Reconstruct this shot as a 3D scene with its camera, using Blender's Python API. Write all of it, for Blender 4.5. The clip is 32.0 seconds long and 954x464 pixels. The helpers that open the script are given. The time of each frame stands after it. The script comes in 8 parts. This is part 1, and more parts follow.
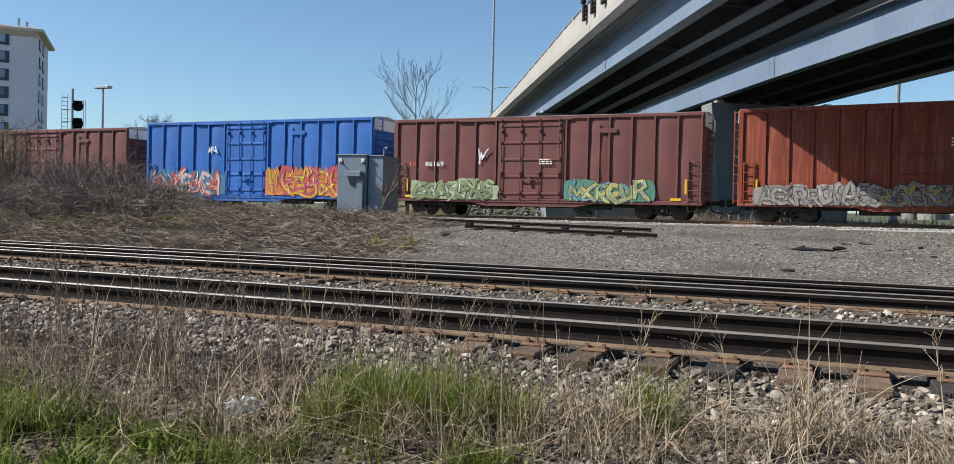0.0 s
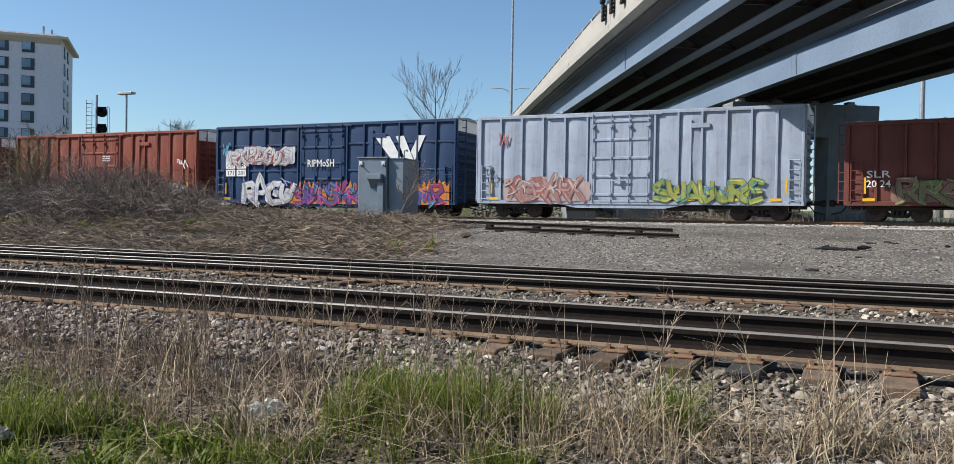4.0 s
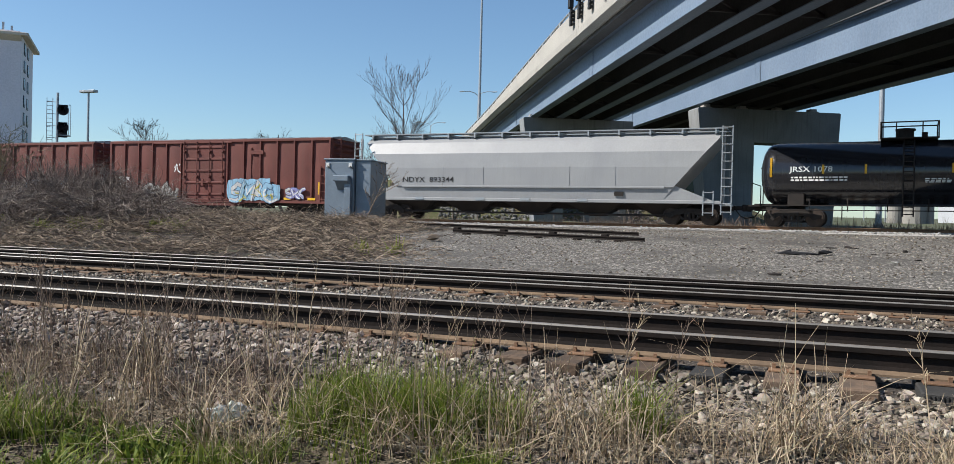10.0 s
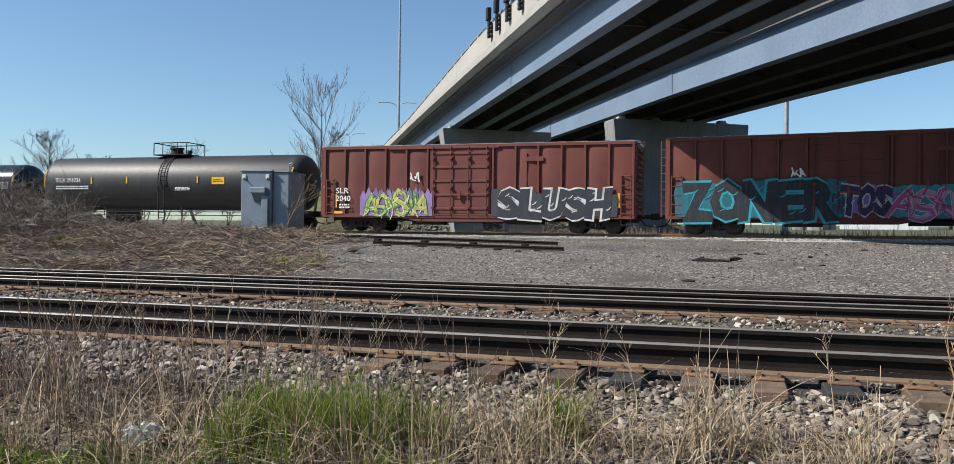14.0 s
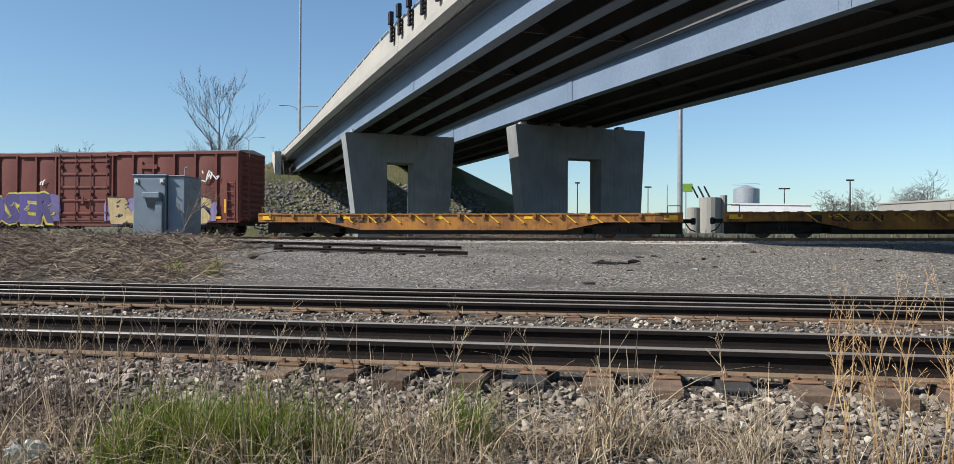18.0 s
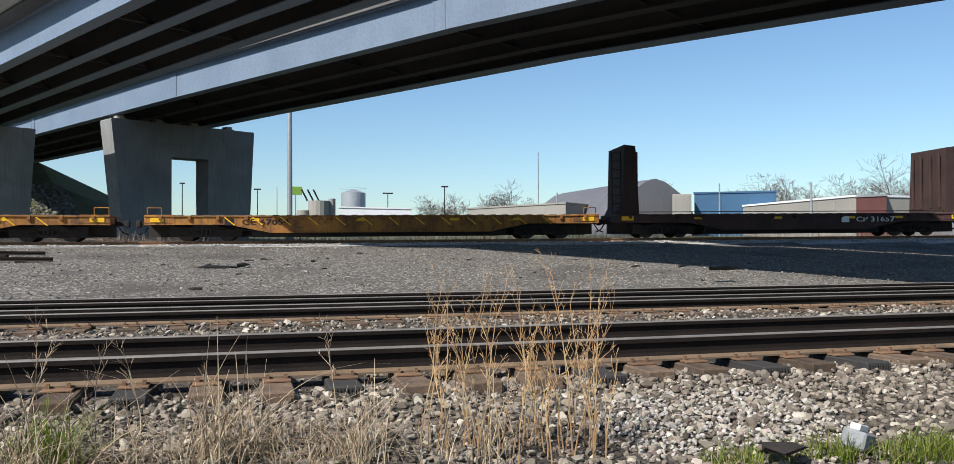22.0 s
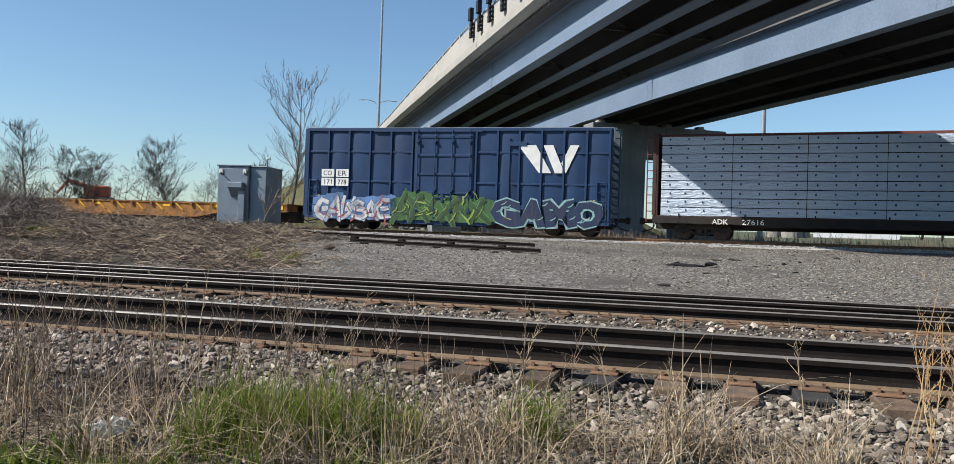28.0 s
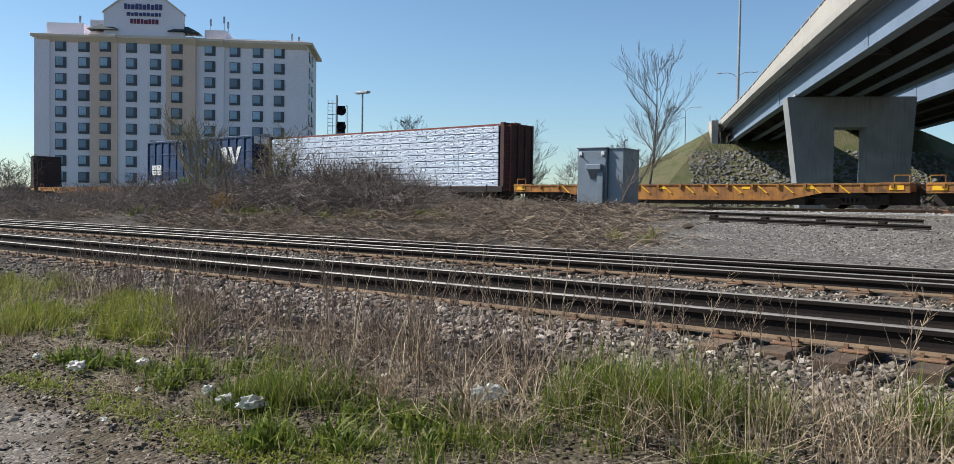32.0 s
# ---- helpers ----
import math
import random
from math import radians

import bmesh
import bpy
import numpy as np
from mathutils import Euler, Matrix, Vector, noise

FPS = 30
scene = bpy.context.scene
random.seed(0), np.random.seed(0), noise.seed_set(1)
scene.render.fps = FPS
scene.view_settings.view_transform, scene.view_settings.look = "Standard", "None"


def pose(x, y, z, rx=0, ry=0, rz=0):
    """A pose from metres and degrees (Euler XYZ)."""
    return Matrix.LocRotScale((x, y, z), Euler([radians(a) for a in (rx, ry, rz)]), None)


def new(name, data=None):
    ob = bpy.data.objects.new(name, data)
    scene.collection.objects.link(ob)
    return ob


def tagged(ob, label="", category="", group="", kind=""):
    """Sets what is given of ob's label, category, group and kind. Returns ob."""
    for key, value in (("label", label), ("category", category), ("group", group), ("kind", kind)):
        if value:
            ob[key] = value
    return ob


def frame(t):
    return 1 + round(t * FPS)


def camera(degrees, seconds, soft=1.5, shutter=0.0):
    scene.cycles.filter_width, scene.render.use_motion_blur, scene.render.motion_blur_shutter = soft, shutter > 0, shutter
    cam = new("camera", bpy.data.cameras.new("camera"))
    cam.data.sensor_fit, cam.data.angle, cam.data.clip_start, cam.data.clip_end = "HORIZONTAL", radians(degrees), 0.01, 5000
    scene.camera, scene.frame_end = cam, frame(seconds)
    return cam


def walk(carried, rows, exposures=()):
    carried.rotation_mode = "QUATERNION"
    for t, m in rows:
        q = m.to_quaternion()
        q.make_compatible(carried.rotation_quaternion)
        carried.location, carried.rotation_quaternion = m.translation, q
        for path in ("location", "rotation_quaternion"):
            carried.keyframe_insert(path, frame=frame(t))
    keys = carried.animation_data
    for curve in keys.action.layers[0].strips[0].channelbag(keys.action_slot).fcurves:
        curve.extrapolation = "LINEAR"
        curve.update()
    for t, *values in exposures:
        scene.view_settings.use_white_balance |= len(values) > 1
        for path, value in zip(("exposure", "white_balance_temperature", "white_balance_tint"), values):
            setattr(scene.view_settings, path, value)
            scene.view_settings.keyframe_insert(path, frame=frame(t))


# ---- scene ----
cam = camera(59.24, 32.0, soft=0.65)
PATH = [
    (0, pose(0, 0, 1.5, 89.04, -1.46, 23.21)),
    (0.5, pose(0, 0, 1.5, 89.05, -1.46, 23.33)),
    (1, pose(0, 0, 1.5, 89.07, -1.43, 23.55)),
    (1.5, pose(0, 0, 1.5, 89.05, -1.42, 23.71)),
    (2, pose(0, 0, 1.5, 89.07, -1.33, 23.91)),
    (2.5, pose(0, 0, 1.5, 89.07, -1.25, 24.09)),
    (3, pose(0, 0, 1.5, 89.06, -1.21, 24.29)),
    (3.5, pose(0, 0, 1.5, 89.10, -1.08, 24.43)),
    (5.5, pose(0, 0, 1.5, 89.12, -1.12, 25.28)),
    (6, pose(0, 0, 1.5, 89.12, -1.18, 25.47)),
    (6.5, pose(0, 0, 1.5, 89.11, -1.23, 25.64)),
    (7, pose(0, 0, 1.5, 89.15, -1.29, 25.77)),
    (7.5, pose(0, 0, 1.5, 89.15, -1.34, 25.88)),
    (8, pose(0, 0, 1.5, 89.24, -1.38, 25.09)),
    (8.5, pose(0, 0, 1.5, 89.25, -1.41, 24.79)),
    (9, pose(0, 0, 1.5, 89.33, -1.41, 23.99)),
    (9.5, pose(0, 0, 1.5, 89.35, -1.42, 23.11)),
    (10, pose(0, 0, 1.5, 89.36, -1.40, 22.38)),
    (10.5, pose(0, 0, 1.5, 89.37, -1.38, 22.09)),
    (11, pose(0, 0, 1.5, 89.38, -1.35, 21.98)),
    (11.5, pose(0, 0, 1.5, 89.45, -1.32, 21.14)),
    (12, pose(0, 0, 1.5, 89.54, -1.18, 18.89)),
    (12.5, pose(0, 0, 1.5, 89.63, -0.87, 17.04)),
    (13, pose(0, 0, 1.5, 89.72, -0.87, 16.92)),
    (13.5, pose(0, 0, 1.5, 89.96, -0.92, 16.95)),
    (14, pose(0, 0, 1.5, 90.20, -0.76, 16.97)),
    (14.5, pose(0, 0, 1.5, 90.24, -0.68, 16.98)),
    (16.5, pose(0, 0, 1.5, 90.42, -0.63, 14.77)),
    (17, pose(0, 0, 1.5, 90.43, -0.54, 13.45)),
    (17.5, pose(0, 0, 1.5, 90.48, -0.47, 12.06)),
    (18, pose(0, 0, 1.5, 90.58, -0.35, 10.41)),
    (18.5, pose(0, 0, 1.5, 90.55, 0.13, 4.62)),
    (19, pose(0, 0, 1.5, 90.58, 0.43, 0.74)),
    (19.5, pose(0, 0, 1.5, 90.56, 0.23, -3.14)),
    (20, pose(0, 0, 1.5, 90.60, 0.18, -6.27)),
    (20.5, pose(0, 0, 1.5, 90.69, 0.11, -9.61)),
    (21, pose(0, 0, 1.5, 90.75, 0.23, -11.72)),
    (21.5, pose(0, 0, 1.5, 90.79, 0.11, -13.64)),
    (22, pose(0, 0, 1.5, 90.80, 0.18, -15.76)),
    (22.5, pose(0, 0, 1.5, 90.87, 0.14, -16.73)),
    (23, pose(0, 0, 1.5, 90.89, -0.10, -16.56)),
    (23.5, pose(0, 0, 1.5, 90.91, -0.25, -16.28)),
    (24, pose(0, 0, 1.5, 90.94, -0.28, -16.15)),
    (24.5, pose(0, 0, 1.5, 91.00, -0.40, -16.09)),
    (26.5, pose(0, 0, 1.5, 91.04, -0.82, -16.46)),
    (27, pose(0, 0, 1.5, 90.67, -1.08, -2.04)),
    (27.5, pose(0, 0, 1.5, 90.48, -1.12, 9.40)),
    (28, pose(0, 0, 1.5, 90.25, -2.03, 15.43)),
    (28.5, pose(0, 0, 1.5, 90.04, -1.94, 21.53)),
    (29, pose(0, 0, 1.5, 89.72, -1.08, 27.82)),
    (29.5, pose(0, 0, 1.5, 89.11, -0.78, 34.37)),
    (30, pose(0, 0, 1.5, 88.18, -0.96, 37.59)),
    (30.5, pose(0, 0, 1.5, 88.16, -1.18, 38.82)),
    (31, pose(0, 0, 1.5, 88.19, -1.02, 39.14)),
    (31.5, pose(0, 0, 1.5, 88.18, -0.91, 39.37)),
    (32, pose(0, 0, 1.5, 88.23, -0.90, 39.50)),
]
walk(cam, PATH)

# ---- light: clear spring day, sun high, left of the viewer and a little behind ----
SUN_EL, SUN_AZ = 43.0, 241.0   # degrees; azimuth clockwise from +y
world = bpy.data.worlds.new("sky")
scene.world = world
world.use_nodes = True
nt = world.node_tree
sky = nt.nodes.new("ShaderNodeTexSky")
sky.sky_type, sky.sun_disc = "NISHITA", False
sky.sun_elevation, sky.sun_rotation = radians(SUN_EL), radians(SUN_AZ)
sky.air_density, sky.dust_density, sky.ozone_density = 1.0, 0.4, 2.4
tone = nt.nodes.new("ShaderNodeMix")              # clear northern air: a little less red
tone.data_type, tone.blend_type = "RGBA", "MULTIPLY"
tone.inputs["Factor"].default_value = 1.0
tone.inputs[7].default_value = (0.86, 1.0, 1.08, 1)
nt.links.new(sky.outputs[0], tone.inputs[6])
nt.links.new(tone.outputs[2], nt.nodes["Background"].inputs[0])
nt.nodes["Background"].inputs[1].default_value = 0.078
sun = new("sun", bpy.data.lights.new("sun", "SUN"))
sun.data.energy, sun.data.angle, sun.data.color = 5.0, radians(0.5), (1, 0.955, 0.885)
SUN_DIR = Vector((math.sin(radians(SUN_AZ)) * math.cos(radians(SUN_EL)), math.cos(radians(SUN_AZ)) * math.cos(radians(SUN_EL)), math.sin(radians(SUN_EL))))
sun.rotation_mode = "QUATERNION"
sun.rotation_quaternion = SUN_DIR.to_track_quat("Z", "Y")
scene.view_settings.exposure = 0.68

# ---- materials ----
def surface(name, col, col2=None, rough=0.8, metal=0.0, scale=3.0, grain=40.0, bump=0.2, streak=0.0, streak_col=(0.08, 0.045, 0.03),
            stain=None, stain_amount=0.0, dist=0.02, vary=0.0):
    """A two-scale surface: broad patches between col and col2, fine grain, run-down streaks, stains and bump."""
    m = bpy.data.materials.new(name)
    m.use_nodes = True
    t = m.node_tree
    N, L = t.nodes, t.links
    b = N["Principled BSDF"]
    col2 = col2 or tuple(c * 0.72 for c in col)
    tc = N.new("ShaderNodeTexCoord")

    def noise_of(sc, detail=4.0, vec=None, dis=0.0):
        n = N.new("ShaderNodeTexNoise")
        n.inputs["Scale"].default_value, n.inputs["Detail"].default_value, n.inputs["Distortion"].default_value = sc, detail, dis
        L.new(vec or tc.outputs["Object"], n.inputs["Vector"])
        return n.outputs["Fac"]

    def ramp(fac, lo, hi):
        r = N.new("ShaderNodeMapRange")
        r.inputs["From Min"].default_value, r.inputs["From Max"].default_value = lo, hi
        L.new(fac, r.inputs["Value"])
        return r.outputs["Result"]

    def mix(fac, a, c):
        x = N.new("ShaderNodeMix")
        x.data_type = "RGBA"
        if isinstance(fac, float):
            x.inputs["Factor"].default_value = fac
        else:
            L.new(fac, x.inputs["Factor"])
        for sock, v in ((x.inputs[6], a), (x.inputs[7], c)):
            if isinstance(v, tuple):
                sock.default_value = (*v, 1)
            else:
                L.new(v, sock)
        return x.outputs[2]
    big = noise_of(scale, 5, dis=0.6)
    fine = noise_of(grain, 6)
    c = mix(ramp(big, 0.35, 0.65), col, col2)
    c = mix(ramp(fine, 0.3, 0.75), c, mix(0.35, c, tuple(x * 0.55 for x in col2)))
    if streak > 0:
        mp = N.new("ShaderNodeMapping")
        mp.inputs["Scale"].default_value = (5.0, 5.0, 0.35)
        L.new(tc.outputs["Object"], mp.inputs["Vector"])
        st = noise_of(1.6, 5, mp.outputs["Vector"])
        g = N.new("ShaderNodeMath")
        g.operation = "MULTIPLY"
        g.inputs[1].default_value = streak
        L.new(ramp(st, 0.5, 0.75), g.inputs[0])
        c = mix(g.outputs[0], c, streak_col)
    if stain_amount > 0:
        g = N.new("ShaderNodeMath")
        g.operation = "MULTIPLY"
        g.inputs[1].default_value = stain_amount
        L.new(ramp(noise_of(scale * 2.3, 8, dis=1.0), 0.55, 0.68), g.inputs[0])
        c = mix(g.outputs[0], c, stain)
    if vary > 0:
        oi = N.new("ShaderNodeObjectInfo")
        hv = N.new("ShaderNodeHueSaturation")
        r = N.new("ShaderNodeMapRange")
        r.inputs["To Min"].default_value, r.inputs["To Max"].default_value = 1 - vary, 1 + vary
        L.new(oi.outputs["Random"], r.inputs["Value"])
        L.new(r.outputs["Result"], hv.inputs["Value"])
        L.new(c, hv.inputs["Color"])
        c = hv.outputs["Color"]
    L.new(c, b.inputs["Base Color"])
    rr = N.new("ShaderNodeMapRange")
    rr.inputs["To Min"].default_value, rr.inputs["To Max"].default_value = max(0.05, rough - 0.12), min(1, rough + 0.12)
    L.new(fine, rr.inputs["Value"])
    L.new(rr.outputs["Result"], b.inputs["Roughness"])
    b.inputs["Metallic"].default_value = metal
    b.inputs["Specular IOR Level"].default_value = 0.35
    if bump > 0:
        bp = N.new("ShaderNodeBump")
        bp.inputs["Strength"].default_value, bp.inputs["Distance"].default_value = bump, dist
        L.new(fine, bp.inputs["Height"])
        L.new(bp.outputs["Normal"], b.inputs["Normal"])
    return m


def island(name, cols, rough=0.9, bump=0.3, grain=60.0, thin=0.0):
    """Joined pieces, each tinted between the colours of cols."""
    m = bpy.data.materials.new(name)
    m.use_nodes = True
    t = m.node_tree
    N, L = t.nodes, t.links
    b = N["Principled BSDF"]
    ge = N.new("ShaderNodeNewGeometry")
    cr = N.new("ShaderNodeValToRGB")
    cr.color_ramp.interpolation = "LINEAR"
    for i, c in enumerate(cols):
        e = cr.color_ramp.elements[i] if i < 2 else cr.color_ramp.elements.new(1.0)
        e.position, e.color = i / (len(cols) - 1), (*c, 1)
    L.new(ge.outputs["Random Per Island"], cr.inputs["Fac"])
    n = N.new("ShaderNodeTexNoise")
    n.inputs["Scale"].default_value = grain
    tc = N.new("ShaderNodeTexCoord")
    L.new(tc.outputs["Object"], n.inputs["Vector"])
    mx = N.new("ShaderNodeMix")
    mx.data_type = "RGBA"
    mx.blend_type = "MULTIPLY"
    mx.inputs["Factor"].default_value = 0.6
    L.new(cr.outputs["Color"], mx.inputs[6])
    L.new(n.outputs["Color"], mx.inputs[7])
    r2 = N.new("ShaderNodeMix")
    r2.data_type = "RGBA"
    r2.inputs["Factor"].default_value = 0.55
    L.new(mx.outputs[2], r2.inputs[7])
    L.new(cr.outputs["Color"], r2.inputs[6])
    L.new(r2.outputs[2], b.inputs["Base Color"])
    b.inputs["Roughness"].default_value = rough
    b.inputs["Specular IOR Level"].default_value = 0.25
    if bump > 0:
        bp = N.new("ShaderNodeBump")
        bp.inputs["Strength"].default_value, bp.inputs["Distance"].default_value = bump, 0.01
        L.new(n.outputs["Fac"], bp.inputs["Height"])
        L.new(bp.outputs["Normal"], b.inputs["Normal"])
    if thin > 0:                                    # light shines through thin blades
        tr = N.new("ShaderNodeBsdfTranslucent")
        L.new(r2.outputs[2], tr.inputs["Color"])
        ms = N.new("ShaderNodeMixShader")
        ms.inputs[0].default_value = thin
        L.new(b.outputs[0], ms.inputs[1])
        L.new(tr.outputs[0], ms.inputs[2])
        L.new(ms.outputs[0], N["Material Output"].inputs["Surface"])
    return m


def gravel(name, cols, size, bump=0.6, patch=None, patch_scale=0.3, patch_lo=0.52):
    """Small stones packed in cells, with sparse pale ones and broad patches."""
    m = bpy.data.materials.new(name)
    m.use_nodes = True
    t = m.node_tree
    N, L = t.nodes, t.links
    b = N["Principled BSDF"]
    tc = N.new("ShaderNodeTexCoord")
    v = N.new("ShaderNodeTexVoronoi")
    v.inputs["Scale"].default_value = 1 / size
    L.new(tc.outputs["Object"], v.inputs["Vector"])
    cr = N.new("ShaderNodeValToRGB")
    for i, c in enumerate(cols):
        e = cr.color_ramp.elements[i] if i < 2 else cr.color_ramp.elements.new(1.0)
        e.position, e.color = i / (len(cols) - 1), (*c, 1)
    sp = N.new("ShaderNodeSeparateColor")
    L.new(v.outputs["Color"], sp.inputs[0])
    L.new(sp.outputs[0], cr.inputs["Fac"])
    n = N.new("ShaderNodeTexNoise")
    n.inputs["Scale"].default_value, n.inputs["Detail"].default_value = patch_scale, 6
    L.new(tc.outputs["Object"], n.inputs["Vector"])
    r = N.new("ShaderNodeMapRange")
    r.inputs["From Min"].default_value, r.inputs["From Max"].default_value = patch_lo, patch_lo + 0.16
    L.new(n.outputs["Fac"], r.inputs["Value"])
    mx = N.new("ShaderNodeMix")
    mx.data_type = "RGBA"
    L.new(r.outputs["Result"], mx.inputs["Factor"])
    L.new(cr.outputs["Color"], mx.inputs[6])
    mx.inputs[7].default_value = (*(patch or cols[0]), 1)
    L.new(mx.outputs[2], b.inputs["Base Color"])
    b.inputs["Roughness"].default_value = 0.95
    b.inputs["Specular IOR Level"].default_value = 0.2
    bp = N.new("ShaderNodeBump")
    bp.inputs["Strength"].default_value, bp.inputs["Distance"].default_value = bump, size * 0.5
    bp.invert = True
    L.new(v.outputs["Distance"], bp.inputs["Height"])
    L.new(bp.outputs["Normal"], b.inputs["Normal"])
    return m


def plain(name, col, rough=0.6, metal=0.0):
    return surface(name, col, tuple(c * 0.85 for c in col), rough, metal, 2.0, 30.0, 0.05)


def glass(name, col):
    m = bpy.data.materials.new(name)
    m.use_nodes = True
    b = m.node_tree.nodes["Principled BSDF"]
    b.inputs["Base Color"].default_value = (*col, 1)
    b.inputs["Roughness"].default_value, b.inputs["Metallic"].default_value, b.inputs["Specular IOR Level"].default_value = 0.08, 0.0, 0.9
    return m


BRN = surface("boxcar_brown", (0.155, 0.044, 0.034), (0.115, 0.033, 0.027), 0.7, 0, 0.7, 25, 0.1, 0.35)
MAR = surface("boxcar_maroon", (0.17, 0.06, 0.055), (0.13, 0.05, 0.045), 0.72, 0, 0.8, 25, 0.1, 0.3)
ORG = surface("boxcar_orange", (0.224, 0.045, 0.0193), (0.172, 0.0325, 0.0165), 0.7, 0, 0.7, 25, 0.1, 0.4, (0.33, 0.175, 0.154))
BLU = surface("boxcar_blue", (0.025, 0.14, 0.46), (0.022, 0.11, 0.37), 0.6, 0, 0.6, 25, 0.1, 0.25, (0.02, 0.03, 0.08))
NAV = surface("boxcar_navy", (0.011, 0.042, 0.115), (0.009, 0.029, 0.08), 0.55, 0, 0.6, 25, 0.1, 0.2, (0.05, 0.065, 0.10))
LAV = surface("boxcar_pale", (0.35, 0.40, 0.49), (0.28, 0.325, 0.41), 0.7, 0, 0.7, 25, 0.1, 0.45, (0.17, 0.15, 0.145), (0.2, 0.21, 0.24), 0.35)
HOPG = surface("hopper_paint", (0.30, 0.305, 0.31), (0.26, 0.265, 0.275), 0.45, 0, 0.5, 20, 0.05, 0.2, (0.2, 0.195, 0.19))
TNK = surface("tank_black", (0.016, 0.017, 0.021), (0.012, 0.012, 0.015), 0.17, 0, 0.6, 15, 0.02, 0.15, (0.05, 0.047, 0.043))
TNK.node_tree.nodes["Principled BSDF"].inputs["Specular IOR Level"].default_value = 0.6
TNK2 = surface("tank_dusty_black", (0.031, 0.030, 0.030), (0.021, 0.021, 0.022), 0.5, 0, 0.6, 15, 0.06, 0.3, (0.07, 0.062, 0.055))
FLT = surface("flat_yellow", (0.36, 0.16, 0.03), (0.19, 0.08, 0.025), 0.8, 0, 1.2, 30, 0.15, 0.55, (0.05, 0.03, 0.02), (0.06, 0.035, 0.02), 0.7)
FLB = surface("flat_brown", (0.075, 0.035, 0.03), (0.045, 0.025, 0.022), 0.8, 0, 1.0, 30, 0.15, 0.5, (0.02, 0.015, 0.012))
DECK = surface("deck_planks", (0.13, 0.10, 0.075), (0.09, 0.07, 0.055), 0.9, 0, 1.0, 30, 0.2)
BULK = surface("bulkhead_brown", (0.045, 0.024, 0.021), (0.028, 0.017, 0.015), 0.8, 0, 1.0, 30, 0.15, 0.5, (0.07, 0.04, 0.035))
UND = surface("underframe", (0.028, 0.022, 0.019), (0.018, 0.015, 0.014), 0.85, 0, 2.0, 40, 0.2)
WHL = surface("wheel_steel", (0.07, 0.05, 0.04), (0.04, 0.03, 0.026), 0.6, 0.3, 3, 40, 0.1)
def wrinkled(name, col, col2):
    """Shiny wrapping film: slanting creases that differ from pack to pack."""
    m = bpy.data.materials.new(name)
    m.use_nodes = True
    t = m.node_tree
    N, L = t.nodes, t.links
    b = N["Principled BSDF"]
    tc, oi = N.new("ShaderNodeTexCoord"), N.new("ShaderNodeObjectInfo")
    k = N.new("ShaderNodeVectorMath")
    k.operation = "MULTIPLY_ADD"
    L.new(oi.outputs["Random"], k.inputs[0])
    k.inputs[1].default_value = (61, 17, 43)
    L.new(tc.outputs["Object"], k.inputs[2])
    mp = N.new("ShaderNodeMapping")
    mp.inputs["Rotation"].default_value, mp.inputs["Scale"].default_value = (0, radians(24), 0), (1.1, 1.0, 6.5)
    L.new(k.outputs[0], mp.inputs["Vector"])
    n = N.new("ShaderNodeTexNoise")
    n.inputs["Scale"].default_value, n.inputs["Detail"].default_value, n.inputs["Distortion"].default_value = 1.4, 4, 1.6
    L.new(mp.outputs["Vector"], n.inputs["Vector"])
    n2 = N.new("ShaderNodeTexNoise")
    n2.inputs["Scale"].default_value, n2.inputs["Detail"].default_value = 0.9, 3
    L.new(k.outputs[0], n2.inputs["Vector"])
    mx = N.new("ShaderNodeMix")
    mx.data_type = "RGBA"
    L.new(n2.outputs["Fac"], mx.inputs["Factor"])
    mx.inputs[6].default_value, mx.inputs[7].default_value = (*col, 1), (*col2, 1)
    L.new(mx.outputs[2], b.inputs["Base Color"])
    b.inputs["Roughness"].default_value = 0.42
    bp = N.new("ShaderNodeBump")
    bp.inputs["Strength"].default_value, bp.inputs["Distance"].default_value = 0.9, 0.12
    L.new(n.outputs["Fac"], bp.inputs["Height"])
    L.new(bp.outputs["Normal"], b.inputs["Normal"])
    return m


WRAP = wrinkled("lumber_wrap", (0.47, 0.54, 0.63), (0.35, 0.43, 0.54))
YEL = plain("reflective_yellow", (0.75, 0.42, 0.02), 0.5)
WHT = plain("white_lettering", (0.75, 0.75, 0.73), 0.6)
BLK = plain("black_paint", (0.012, 0.012, 0.014), 0.6)
GAL = surface("galvanised", (0.36, 0.38, 0.40), (0.30, 0.32, 0.34), 0.45, 0.4, 3, 30, 0.05)
# near-black brown for the whole rail; the foot gets its own browner strip
RAIL = surface("rail_brown_black", (0.020, 0.015, 0.013), (0.013, 0.011, 0.010), 0.8, 0, 3, 40, 0.2)
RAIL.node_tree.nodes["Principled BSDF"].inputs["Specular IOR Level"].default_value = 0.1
RAILTOP = surface("rail_head", (0.24, 0.222, 0.2), (0.18, 0.165, 0.15), 0.5, 0.4, 4, 30, 0.03)
RUST = surface("rust_plate", (0.21, 0.118, 0.066), (0.13, 0.075, 0.046), 0.9, 0, 6, 60, 0.3, vary=0.25)
TIE = surface("creosote_tie", (0.15, 0.098, 0.065), (0.075, 0.054, 0.04), 0.95, 0, 5, 45, 0.4, vary=0.4)
